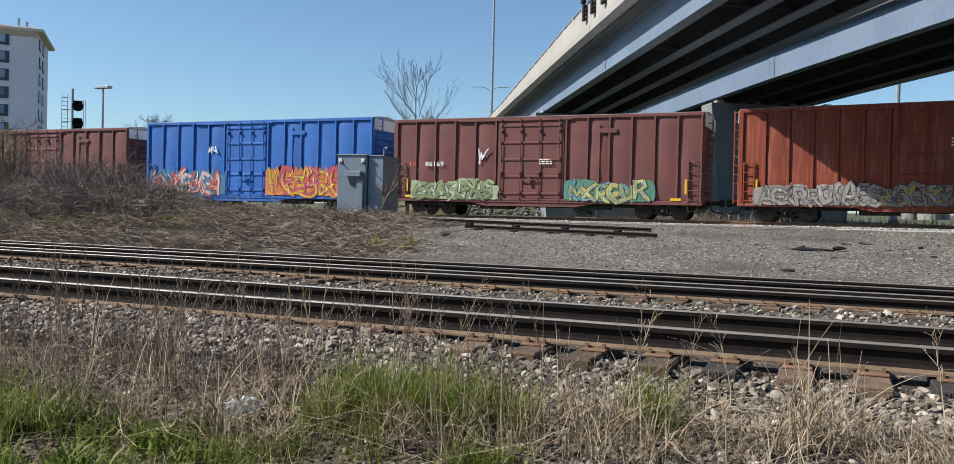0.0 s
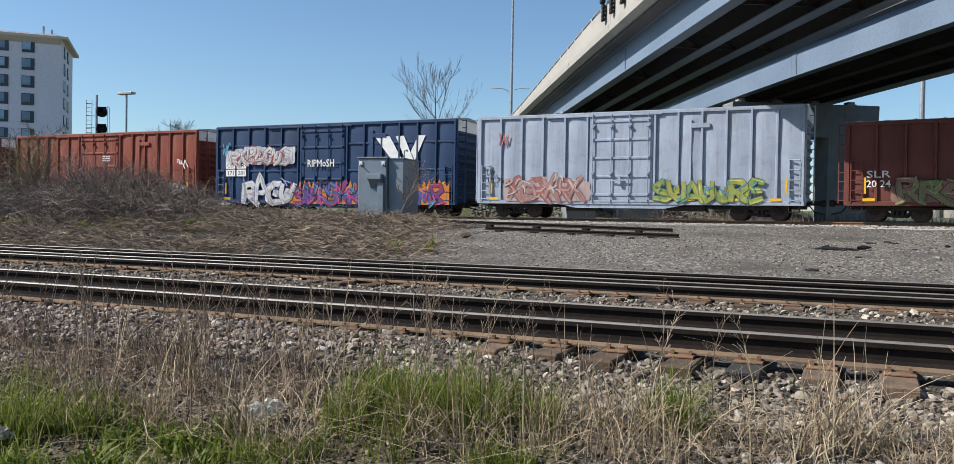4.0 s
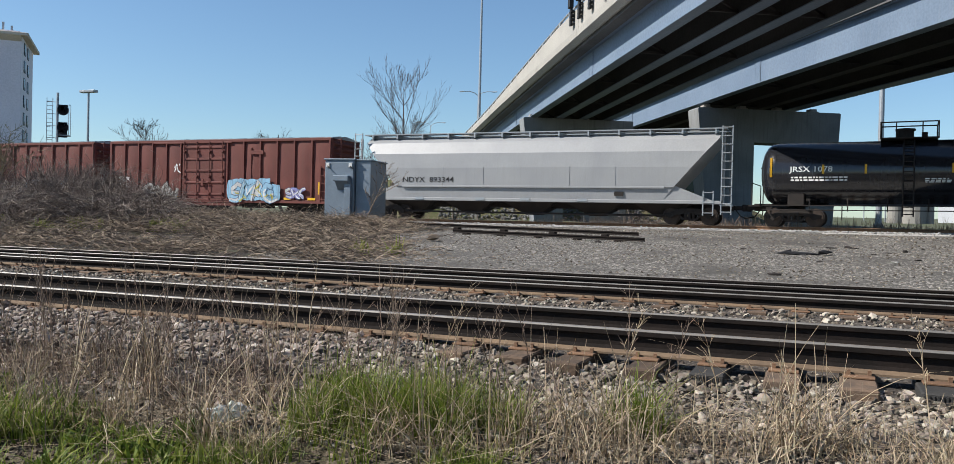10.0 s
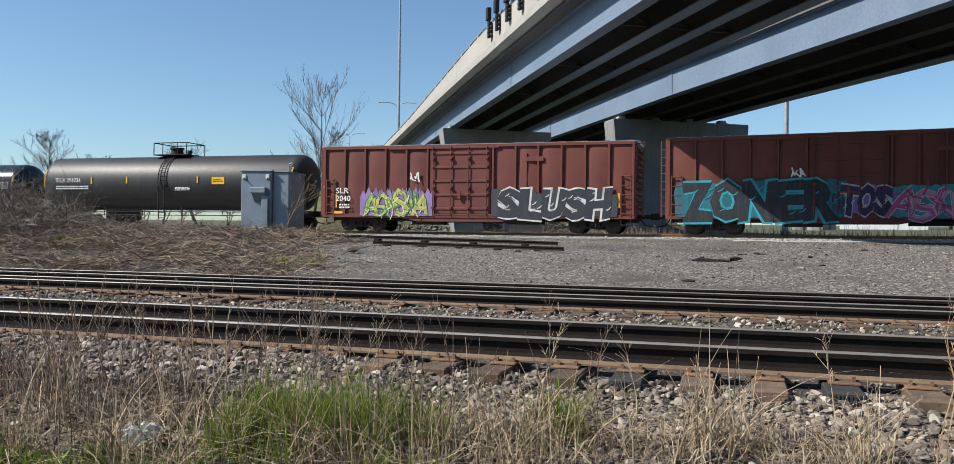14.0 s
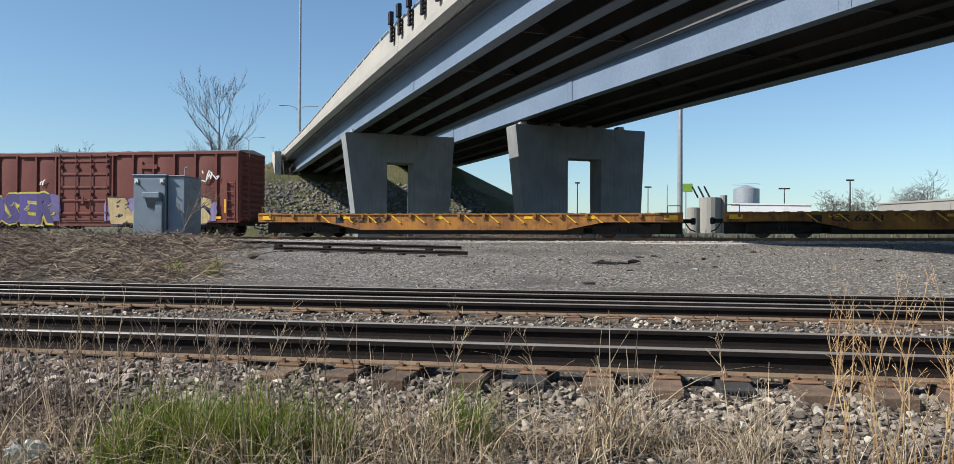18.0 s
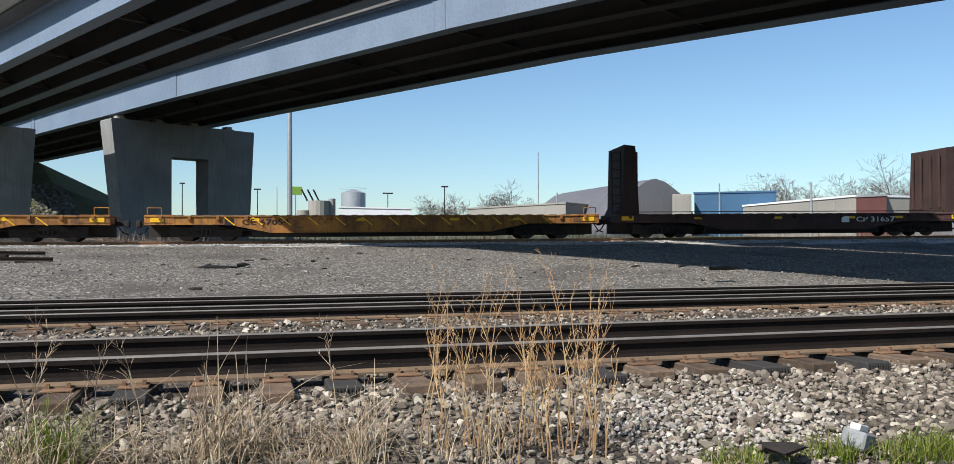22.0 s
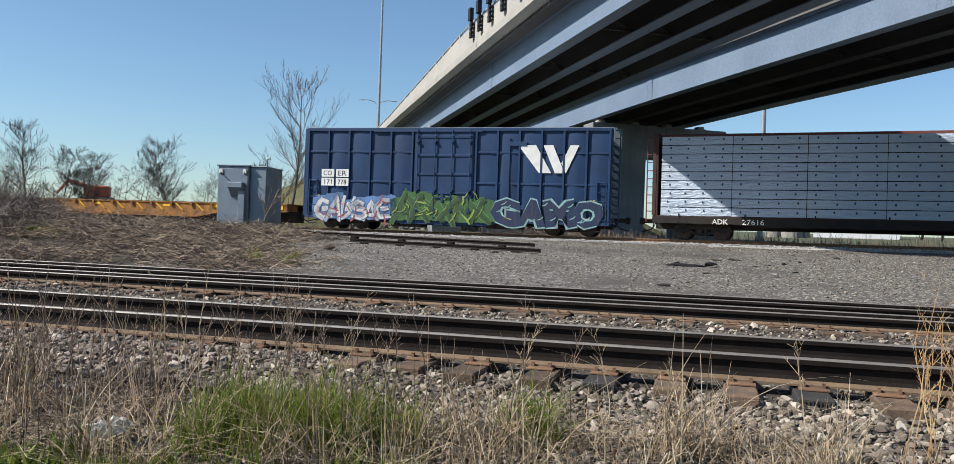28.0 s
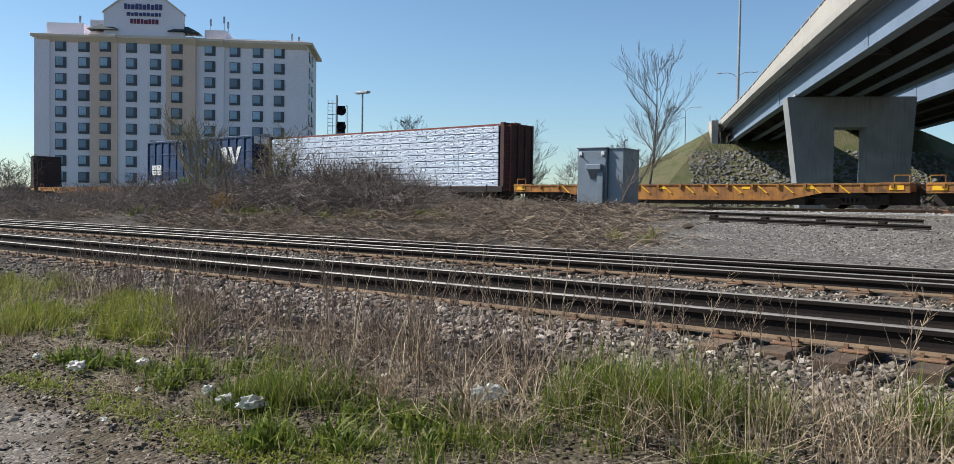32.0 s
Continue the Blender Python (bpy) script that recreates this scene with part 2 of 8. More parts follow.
TIEC = surface("composite_tie", (0.04, 0.037, 0.034), (0.03, 0.029, 0.028), 0.8, 0, 5, 45, 0.2)
CONC = surface("pier_concrete", (0.25, 0.262, 0.268), (0.18, 0.19, 0.198), 0.9, 0, 0.5, 14, 0.15, 0.45, (0.10, 0.10, 0.10))
PARA = surface("parapet_concrete", (0.38, 0.36, 0.325), (0.32, 0.305, 0.28), 0.9, 0, 0.4, 14, 0.12, 0.2, (0.4, 0.37, 0.32))
# girder paint darkened: the shade under the decks is put into its colour
STEEL_SHADE = surface("girder_shade", (0.060, 0.055, 0.055), (0.04, 0.038, 0.04), 0.8, 0, 0.4, 10, 0.05, 0.2, (0.03, 0.03, 0.03))
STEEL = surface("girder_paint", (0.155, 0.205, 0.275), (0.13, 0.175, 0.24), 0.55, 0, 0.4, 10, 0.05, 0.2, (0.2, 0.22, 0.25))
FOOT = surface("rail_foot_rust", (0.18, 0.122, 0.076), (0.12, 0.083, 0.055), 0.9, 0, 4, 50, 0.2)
CABM = surface("cabinet_aluminium", (0.22, 0.265, 0.31), (0.18, 0.22, 0.265), 0.5, 0.3, 1.6, 30, 0.06, 0.3, (0.2, 0.22, 0.24))
BARK = surface("grey_bark", (0.125, 0.105, 0.095), (0.085, 0.072, 0.065), 0.95, 0, 8, 60, 0.3)
STEMD = island("bramble_cane", [(0.13, 0.1, 0.087), (0.27, 0.22, 0.188), (0.05, 0.038, 0.034), (0.45, 0.385, 0.335), (0.15, 0.118, 0.104), (0.07, 0.053, 0.047), (0.2, 0.16, 0.136)], 0.95, 0)
STEMG = island("budding_twig", [(0.30, 0.26, 0.16), (0.24, 0.22, 0.11), (0.33, 0.27, 0.2)], 0.95, 0)
STONE = island("ballast_stone", [(0.0464, 0.038, 0.0298), (0.154, 0.127, 0.102), (0.237, 0.2, 0.163), (0.0876, 0.072, 0.0577), (0.309, 0.265, 0.219), (0.175, 0.147, 0.118), (0.113, 0.088, 0.0679), (0.474, 0.425, 0.353), (0.258, 0.21, 0.166)], 0.9, 0.5, 40)
STONEB = island("brown_ballast_stone", [(0.055, 0.043, 0.036), (0.20, 0.158, 0.13), (0.29, 0.238, 0.2), (0.10, 0.08, 0.066), (0.36, 0.3, 0.255), (0.18, 0.143, 0.118), (0.50, 0.44, 0.385)], 0.9, 0.4, 40)
PALE = island("pale_stone", [(0.40, 0.37, 0.33), (0.28, 0.255, 0.225), (0.5, 0.47, 0.43)], 0.95, 0.3, 40)
REEDM = island("dead_reed", [(0.14, 0.103, 0.078), (0.31, 0.24, 0.176), (0.06, 0.045, 0.036), (0.2, 0.152, 0.115), (0.45, 0.36, 0.27), (0.09, 0.068, 0.056)], 0.9, 0)
STRAW = island("dry_stalk", [(0.54, 0.43, 0.285), (0.31, 0.225, 0.145), (0.66, 0.55, 0.39), (0.19, 0.135, 0.092), (0.57, 0.46, 0.31)], 0.8, 0, 60, 0.2)
STRAWO = island("tan_stalk", [(0.46, 0.30, 0.15), (0.36, 0.22, 0.11), (0.52, 0.37, 0.2)], 0.85, 0)
GRASS = island("green_grass", [(0.13, 0.19, 0.02), (0.20, 0.27, 0.032), (0.065, 0.10, 0.013), (0.28, 0.32, 0.06), (0.15, 0.21, 0.024), (0.44, 0.38, 0.18), (0.085, 0.13, 0.017)], 0.5, 0, 60, 0.35)
WEED = island("dead_weed", [(0.30, 0.22, 0.165), (0.12, 0.085, 0.065), (0.40, 0.31, 0.24), (0.08, 0.058, 0.046), (0.22, 0.16, 0.12)], 0.9, 0)
G_BALLAST = gravel("ballast_ground", [(0.022, 0.019, 0.016), (0.075, 0.063, 0.054), (0.045, 0.038, 0.033), (0.13, 0.115, 0.1)], 0.03, 1.0, (0.035, 0.029, 0.024), 0.8)
G_YARD = gravel("yard_gravel", [(0.042, 0.039, 0.036), (0.115, 0.108, 0.099), (0.075, 0.071, 0.065), (0.34, 0.315, 0.29)], 0.05, 1.0, (0.072, 0.068, 0.063), 0.35)
G_TRACK = gravel("mainline_ballast", [(0.26, 0.25, 0.24), (0.36, 0.345, 0.33), (0.31, 0.3, 0.28), (0.5, 0.48, 0.46)], 0.06, 0.8, (0.3, 0.29, 0.275), 0.5)
G_ROAD = gravel("dirt_road", [(0.085, 0.073, 0.063), (0.14, 0.122, 0.105), (0.11, 0.095, 0.08), (0.26, 0.235, 0.21)], 0.022, 0.8, (0.075, 0.062, 0.05), 1.6, 0.47)
G_SOIL = gravel("weedy_soil", [(0.035, 0.027, 0.019), (0.095, 0.075, 0.054), (0.06, 0.05, 0.034), (0.17, 0.14, 0.105)], 0.028, 1.0, (0.055, 0.052, 0.026), 1.3, 0.5)
G_REED = surface("flattened_reeds", (0.07, 0.053, 0.041), (0.035, 0.027, 0.022), 0.95, 0, 1.2, 18, 0.8, stain=(0.075, 0.09, 0.03), stain_amount=0.5, dist=0.1)
G_FAR = surface("far_field", (0.085, 0.08, 0.05), (0.055, 0.07, 0.028), 0.97, 0, 0.1, 3, 0.3, stain=(0.13, 0.12, 0.09), stain_amount=0.6, dist=0.1)
G_BERM = surface("berm_grass", (0.085, 0.10, 0.035), (0.14, 0.118, 0.062), 0.97, 0, 0.5, 9, 1.0, stain=(0.055, 0.085, 0.02), stain_amount=0.7, dist=0.35)
RIPRAP = island("riprap_stone", [(0.11, 0.108, 0.10), (0.17, 0.165, 0.155), (0.24, 0.235, 0.22), (0.14, 0.135, 0.125)], 0.95, 0.4, 20)

# ---- mesh building ----
class Geo:
    """Vertices and faces gathered piece by piece."""

    def __init__(self):
        self.v, self.f = [], []

    def add(self, vs, fs):
        o = len(self.v)
        self.v += [tuple(p) for p in vs]
        self.f += [tuple(i + o for i in q) for q in fs]
        return self

    def box(self, x0, x1, y0, y1, z0, z1, c=0.0):
        """A box with its edges chamfered by c."""
        if c <= 0:
            return self.add([(x, y, z) for x in (x0, x1) for y in (y0, y1) for z in (z0, z1)],
                            [(0, 1, 3, 2), (4, 6, 7, 5), (0, 4, 5, 1), (2, 3, 7, 6), (0, 2, 6, 4), (1, 5, 7, 3)])
        bm = bmesh.new()
        bmesh.ops.create_cube(bm, size=1)
        for v in bm.verts:
            v.co = Vector((x0 + (v.co.x + .5) * (x1 - x0), y0 + (v.co.y + .5) * (y1 - y0), z0 + (v.co.z + .5) * (z1 - z0)))
        bmesh.ops.bevel(bm, geom=bm.edges[:], offset=c, segments=1, affect="EDGES")
        bm.verts.index_update()
        self.add([v.co for v in bm.verts], [[v.index for v in f.verts] for f in bm.faces])
        bm.free()
        return self

    def tube(self, p0, p1, r0, r1=None, n=8, caps=True):
        p0, p1 = Vector(p0), Vector(p1)
        r1 = r0 if r1 is None else r1
        d = (p1 - p0).normalized()
        a = d.orthogonal().normalized()
        b = d.cross(a)
        ring = [math.tau * i / n for i in range(n)]
        vs = [p0 + (a * math.cos(t) + b * math.sin(t)) * r0 for t in ring] + [p1 + (a * math.cos(t) + b * math.sin(t)) * r1 for t in ring]
        fs = [(i, (i + 1) % n, n + (i + 1) % n, n + i) for i in range(n)]
        if caps:
            fs += [tuple(range(n - 1, -1, -1)), tuple(range(n, 2 * n))]
        return self.add(vs, fs)

    def path(self, pts, r, n=6):
        for a, b in zip(pts, pts[1:]):
            self.tube(a, b, r, r, n)
        return self

    def prism(self, outline, axis, a, b):
        """An outline in the two other axes, drawn out along axis from a to b."""
        k = "xyz".index(axis)

        def at(p, h):
            q = list(p)
            q.insert(k, h)
            return q
        n = len(outline)
        vs = [at(p, a) for p in outline] + [at(p, b) for p in outline]
        return self.add(vs, [tuple(range(n - 1, -1, -1)), tuple(range(n, 2 * n))] + [(i, (i + 1) % n, n + (i + 1) % n, n + i) for i in range(n)])

    def loft(self, rings, close=True):
        n = len(rings[0])
        vs = [p for r in rings for p in r]
        fs = [(k * n + i, k * n + (i + 1) % n, (k + 1) * n + (i + 1) % n, (k + 1) * n + i) for k in range(len(rings) - 1) for i in range(n)]
        if close:
            fs += [tuple(range(n - 1, -1, -1)), tuple(range((len(rings) - 1) * n, len(rings) * n))]
        return self.add(vs, fs)

    def mesh(self, name, m, smooth=False):
        me = bpy.data.meshes.new(name)
        me.from_pydata(self.v, [], self.f)
        bm = bmesh.new()
        bm.from_mesh(me)
        bmesh.ops.recalc_face_normals(bm, faces=bm.faces)
        bm.to_mesh(me)
        bm.free()
        me.materials.append(m)
        if smooth:
            me.shade_smooth()
        return me


def G():
    return Geo()


def part(name, geo, m, parent=None, label="", at=None, smooth=False):
    """Links a Geo or a mesh as one object, under parent if there is one."""
    ob = new(name, geo if isinstance(geo, bpy.types.Mesh) else geo.mesh(name, m, smooth))
    if parent is not None:
        ob.parent = parent
    if at is not None:
        ob.matrix_basis = at if isinstance(at, Matrix) else Matrix.Translation(at)
    if label:
        ob["label"] = label
    return ob


def thing(name, label, category, group="", kind="", at=None):
    ob = tagged(new(name), label, category, group, kind)
    if at is not None:
        ob.matrix_basis = at if isinstance(at, Matrix) else Matrix.Translation(at)
    return ob


SHARED = {}
def shared(key, make, m, smooth=False):
    """One mesh for all alike pieces."""
    k = (key, m.name)
    if k not in SHARED:
        SHARED[k] = make().mesh(key.split("|")[0], m, smooth)
    return SHARED[k]


def raw_mesh(name, V, F, m, smooth=False):
    """A large joined mesh straight from arrays: V (n, 3), F (k, 3)."""
    me = bpy.data.meshes.new(name)
    me.vertices.add(len(V))
    me.vertices.foreach_set("co", np.asarray(V, dtype=np.float32).ravel())
    k = F.shape[1]
    me.loops.add(len(F) * k)
    me.loops.foreach_set("vertex_index", F.astype(np.int32).ravel())
    me.polygons.add(len(F))
    me.polygons.foreach_set("loop_start", np.arange(0, len(F) * k, k, dtype=np.int32))
    me.update(calc_edges=True)
    me.validate()
    me.materials.append(m)
    if smooth:
        me.shade_smooth()
    else:
        me.shade_flat()
    return me


TEXTS = {}
def text_mesh(word, m, fat=0.0):
    """Flat lettering one metre high, in the built-in font, lying in x and z and facing -y."""
    if (word, fat) not in TEXTS:
        cu = bpy.data.curves.new("lettering", "FONT")
        cu.body, cu.size, cu.offset, cu.resolution_u = word, 1.39, fat, 2
        ob = new("lettering", cu)
        bpy.context.view_layer.update()
        me = bpy.data.meshes.new_from_object(ob.evaluated_get(bpy.context.evaluated_depsgraph_get()))
        bpy.data.objects.remove(ob)
        me.transform(pose(0, 0, 0, 90))
        me.materials.clear()
        TEXTS[(word, fat)] = me
    k = (word, fat, m.name if m else "")
    if m and k not in TEXTS:
        me = TEXTS[(word, fat)].copy()
        me.materials.append(m)
        TEXTS[k] = me
    return TEXTS[k] if m else None


# all lettering is made while the scene is still small
for word in "ABEGHLMNORSTUZ":
    for fat in (0.15, 0.085):
        text_mesh(word, None, fat)
for word in ("86169", "TR", "RIPMoSH", "LW", "10 76", "SLR", "20 24", "20 33", "20 10", "2040", "NDYX  893344", "JRSX 1078", "TILX 291731",
             "62167", "CE 6211", "CE 62042", "CE 67054", "CP 31657", "CE 67033", "ADK", "27616", "CO", "ER", "171", "281", "778"):
    for fat in (0.01, 0.012):
        text_mesh(word, None, fat)


def letter(parent, word, m, x, y, z, h, width=None, fat=0.0, name="lettering", label=""):
    me = text_mesh(word, m, fat)
    w = max(v.co.x for v in me.vertices)
    ob = new(name, me)
    ob.parent = parent
    ob.matrix_basis = Matrix.Translation((x, y, z)) @ Matrix.Diagonal(((width / w) if width else h, 1, h, 1))
    if label:
        ob["label"] = label
    return ob
# ---- the train's way: straight, then a bend towards the viewer and back ----
TX0, TR, TA = -15.0, 250.0, 0.21
def way(s):
    """Centre of the main line s metres along: x, y, rail-top z, heading."""
    z = 1.63 + 0.0055 * min(max(s + 5, 0), 60)
    if s <= TX0:
        return s, 41.55, z, 0.0
    u = s - TX0
    if u <= TR * TA:
        a = u / TR
        return TX0 + TR * math.sin(a), 41.55 - TR * (1 - math.cos(a)), z, -a
    x1, y1 = TX0 + TR * math.sin(TA), 41.55 - TR * (1 - math.cos(TA))
    u -= TR * TA
    if u <= TR * TA:
        a = TA - u / TR
        return x1 + TR * (math.sin(TA) - math.sin(a)), y1 - TR * (math.cos(a) - math.cos(TA)), z, -a
    return 2 * TR * math.sin(TA) + TX0 + u - TR * TA, 41.55 - 2 * TR * (1 - math.cos(TA)), z, 0.0


def way_y(x):
    s = x
    for _ in range(4):
        s += x - way(s)[0]
    return way(s)[1]


# ---- ground: one sheet to the horizon ----
def ramp_of(v, pts):
    for (a, za), (b, zb) in zip(pts, pts[1:]):
        if v <= b:
            return za + (zb - za) * max(0.0, (v - a) / (b - a))
    return pts[-1][1]


PROFILE = [(-400, 0.0), (2.3, 0.0), (3.2, 0.10), (4.0, 0.23), (4.8, 0.375), (5.55, 0.425), (5.8, 0.455), (8.4, 0.475), (9.1, 0.50), (9.8, 0.548), (12.2, 0.53), (12.8, 0.42), (13.4, 0.38),
           (16.3, 0.35), (17.0, 0.40), (24, 0.86), (31, 1.32), (37, 1.36)]
def ground_z(x, y):
    z = ramp_of(y, PROFILE)
    if y > 30:
        e = y - way_y(max(min(x, 300), -300))       # across the main line
        bed = 1.43 + 0.0055 * min(max(x + 5, 0), 60)
        if -3.6 < e < 3.6:
            z = bed
        elif e >= 3.6:
            z = min(bed + 0.1, max(1.15, bed - (e - 3.6) * 0.3)) + 0.022 * min(max(e - 8, 0), 170)
        elif e > -6:
            z = z + (bed - z) * (e + 6) / 2.4
    if x < -1.6 and 4.9 < y < 8.3:                 # sleepers lie buried farther along the near track
        z += 0.055 * min(1, (-1.6 - x) / 2.0)
    if x < -13 and 17 < y < 37:                    # heap of flattened reeds round the cabinet
        z += 0.22 * min(1, (-13 - x) / 5) * math.exp(-((y - 27) / 7) ** 2)
    return z + 0.03 * noise.noise(Vector((x * 0.7, y * 0.7, 0))) * (1 if y < 37 else 0)


XS = [-3000, -1600, -900, -500, -300, -200, -150, -120, -100, -85, -72, -64] + [x * 1.0 for x in range(-58, -20, 2)] + [x * 0.6 for x in range(-33, -15)] + [x * 0.15 for x in range(-60, -13)] + [x * 0.6 for x in range(-3, 34)] + \
     [x * 1.0 for x in range(22, 60, 3)] + [64, 72, 85, 100, 120, 150, 200, 300, 500, 900, 1600, 3000]
YS = [-800, -300, -100, -40, -15, -5, 0, 1, 1.6, 1.8, 2.0, 2.1, 2.2, 2.3, 2.4, 2.5, 2.6, 2.7, 2.8, 2.9, 3.0, 3.2, 3.6, 4.0, 4.4, 4.75, 5.1, 6, 7.5, 8.4, 9.1, 9.5, 9.8, 10.2, 11, 12.2, 12.8, 13.4, 15, 16.3, 17.0] + \
     [18 + i * 1.0 for i in range(34)] + [55, 60, 70, 85, 110, 150, 220, 350, 600, 1000, 2000, 4000]
bm = bmesh.new()
grid = [[bm.verts.new((x, y, ground_z(x, y))) for x in XS] for y in YS]
for j in range(len(YS) - 1):
    for i in range(len(XS) - 1):
        f = bm.faces.new((grid[j][i], grid[j][i + 1], grid[j + 1][i + 1], grid[j + 1][i]))
        c = f.calc_center_median()
        wob = 0.5 * noise.noise(Vector((c.x * 0.4, c.y * 0.2, 3)))
        wob2 = 0.3 * noise.noise(Vector((c.x * 1.3, c.y * 1.3, 8))) + 0.16 * noise.noise(Vector((c.x * 4, c.y * 4, 5)))
        if c.y < (2.5 if c.x < -5 else (2.32 if c.x < -3.6 else 2.0)) + wob2:
            k = 3
        elif c.y < 4.15 + wob * 0.6:
            k = 4 if c.x < 1.2 else 0
        elif c.y < 16.7:
            k = 0
        elif c.y < 48:
            e = c.y - way_y(max(min(c.x, 300), -300))
            k = 2 if -4.6 < e < 4.2 else (5 if c.x < -12.5 + wob * 5 - (c.y - 17) * 0.12 else (1 if e < 0 else 6))
        else:
            k = 6
        f.material_index = k
        f.smooth = True
me = bpy.data.meshes.new("ground")
bm.to_mesh(me)
bm.free()
for m in (G_BALLAST, G_YARD, G_TRACK, G_ROAD, G_SOIL, G_REED, G_FAR):
    me.materials.append(m)
tagged(new("ground", me), "grey gravel yard with weedy soil, ballast and a dirt road edge", "ground", kind="structure")

# ---- tracks ----
def rail_outline(h=0.186):
    """Flat-bottomed rail, foot to head, (across, up)."""
    half = [(0.076, 0), (0.076, 0.011), (0.02, 0.03), (0.009, 0.06), (0.009, h - 0.05), (0.036, h - 0.042), (0.037, h - 0.006), (0.03, h)]
    return half + [(-x, z) for x, z in reversed(half)]


def straight_rail(parent, y, top, x0, x1, h):
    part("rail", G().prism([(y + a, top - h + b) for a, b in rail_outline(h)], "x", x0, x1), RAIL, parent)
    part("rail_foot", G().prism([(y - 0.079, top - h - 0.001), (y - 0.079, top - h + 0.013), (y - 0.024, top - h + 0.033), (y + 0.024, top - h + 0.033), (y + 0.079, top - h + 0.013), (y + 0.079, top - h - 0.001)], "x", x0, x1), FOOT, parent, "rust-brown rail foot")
    part("rail_head", G().box(x0, x1, y - 0.0375, y + 0.0375, top - 0.017, top + 0.002, 0.008), RAILTOP, parent, "bright worn running surface")


TIE_MESH = G().box(-0.115, 0.115, -1.3, 1.3, -0.17, 0, 0.012).mesh("tie", TIE)
def composite_tie():
    g = G().box(-0.115, 0.115, -1.3, 1.3, -0.17, 0, 0.01)
    for i in range(9):
        x = -0.1 + i * 0.025
        g.box(x - 0.006, x + 0.006, -1.312, -1.298, -0.16, -0.015)
    return g
TIEC_MESH = composite_tie().mesh("tie", TIEC)
PLATE = G().box(-0.1, 0.1, -0.19, 0.19, 0, 0.016, 0.004)
for sx in (-0.065, 0.065):
    for sy in (-0.1, 0.1):
        PLATE.box(sx - 0.012, sx + 0.012, sy - 0.012, sy + 0.012, 0.016, 0.05)
PLATE_MESH = PLATE.mesh("tie_plate", RUST)

RND = random.Random(4)
for k, (ya, za, yb, zb, step, rh) in enumerate(((6.3, 0.722, 7.8, 0.70, 0.477, 0.186), (10.4, 0.725, 11.9, 0.67, 0.5, 0.145), (14.2, 0.60, 15.7, 0.575, 0.55, 0.186))):
    tr = thing("railway_track", "curved-worn rails on rusty plates and dark sleepers in ballast", "track", "near tracks", "structure")
    straight_rail(tr, ya, za, -320, 320, rh)
    straight_rail(tr, yb, zb, -320, 320, rh)
    lean = math.degrees(math.atan2(zb - za, yb - ya))
    ym, zm = (ya + yb) / 2, (za + zb) / 2 - rh - 0.019
    n = 0
    i0, i1 = (-44, 34) if k == 0 else ((-52, 44) if k == 1 else (-20, 20))
    rest, restp = G(), G()
    for i in range(-160, 160):
        x = i * step - 0.70
        skew = RND.uniform(-1.2, 1.2)
        M = pose(x + RND.uniform(-0.03, 0.03), ym + RND.uniform(-0.05, 0.05), zm, lean, 0, skew)
        if i0 <= i <= i1:
            comp = k == 0 and i in (-21, -17, -14, -9, -5, 0, 3, 7, 10, 12, 15, 18)
            part("tie", TIEC_MESH if comp else TIE_MESH, None, tr, "grey ribbed composite sleeper" if comp else "", M)
            if k < 2:
                for yy, zz in ((ya, za), (yb, zb)):
                    part("tie_plate", PLATE_MESH, None, tr, "", pose(x, yy, zz - rh - 0.017, lean, 0, skew))
        else:
            rest.box(x - 0.115, x + 0.115, ym - 1.3, ym + 1.3, zm - 0.17, zm)
    tagged(part("far_ties", rest, TIE, tr), kind="stuff")

main = thing("main_line", "rusty-sided main line rails on pale grey ballast", "track", kind="structure")
for off in (-0.75, 0.75):
    rings, heads = [], []
    s = -330.0
    while s < 420:
        x, y, z, a = way(s)
        nx, ny = -math.sin(a), math.cos(a)
        rings.append([(x + nx * (off + q), y + ny * (off + q), z - 0.186 + b) for q, b in rail_outline()])
        heads.append([(x + nx * (off + q), y + ny * (off + q), z + b) for q, b in ((-0.03, -0.003), (0.03, -0.003), (0.03, 0.002), (-0.03, 0.002))])
        s += 10 if (s < -60 or s > 100) else 3
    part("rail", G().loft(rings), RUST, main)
    part("rail_head", G().loft(heads), RAILTOP, main, "bright worn running surface")
far = G()
for i in range(-560, 700):
    s = i * 0.55
    x, y, z, a = way(s)
    if -75 * 1 <= i <= 75:
        part("tie", TIE_MESH, None, main, "", pose(x, y, z - 0.19, 0, 0, math.degrees(a)))
    else:
        far.box(x - 0.115, x + 0.115, y - 1.3, y + 1.3, z - 0.36, z - 0.19)
tagged(part("far_ties", far, TIE, main), kind="stuff")

# ---- twin overpass: local x across (to the far side), y along (away), turned 30.5 degrees ----
TURN = pose(0, 0, 0, 0, 0, 30.5)
def along(q, s, z):
    return TURN @ Vector((q, s, z))


def bend(s, pts):
    return ramp_of(s, pts)


A_BOT = [(-60, 8.95), (25, 8.93), (45, 8.66), (62, 8.43), (84, 7.95)]
A_TOP = [(-60, 12.0), (42, 12.0), (68, 10.6), (84, 10.1)]
B_BOT = [(-60, 6.5), (5, 8.4), (20, 8.8), (40, 8.88), (84, 8.75)]


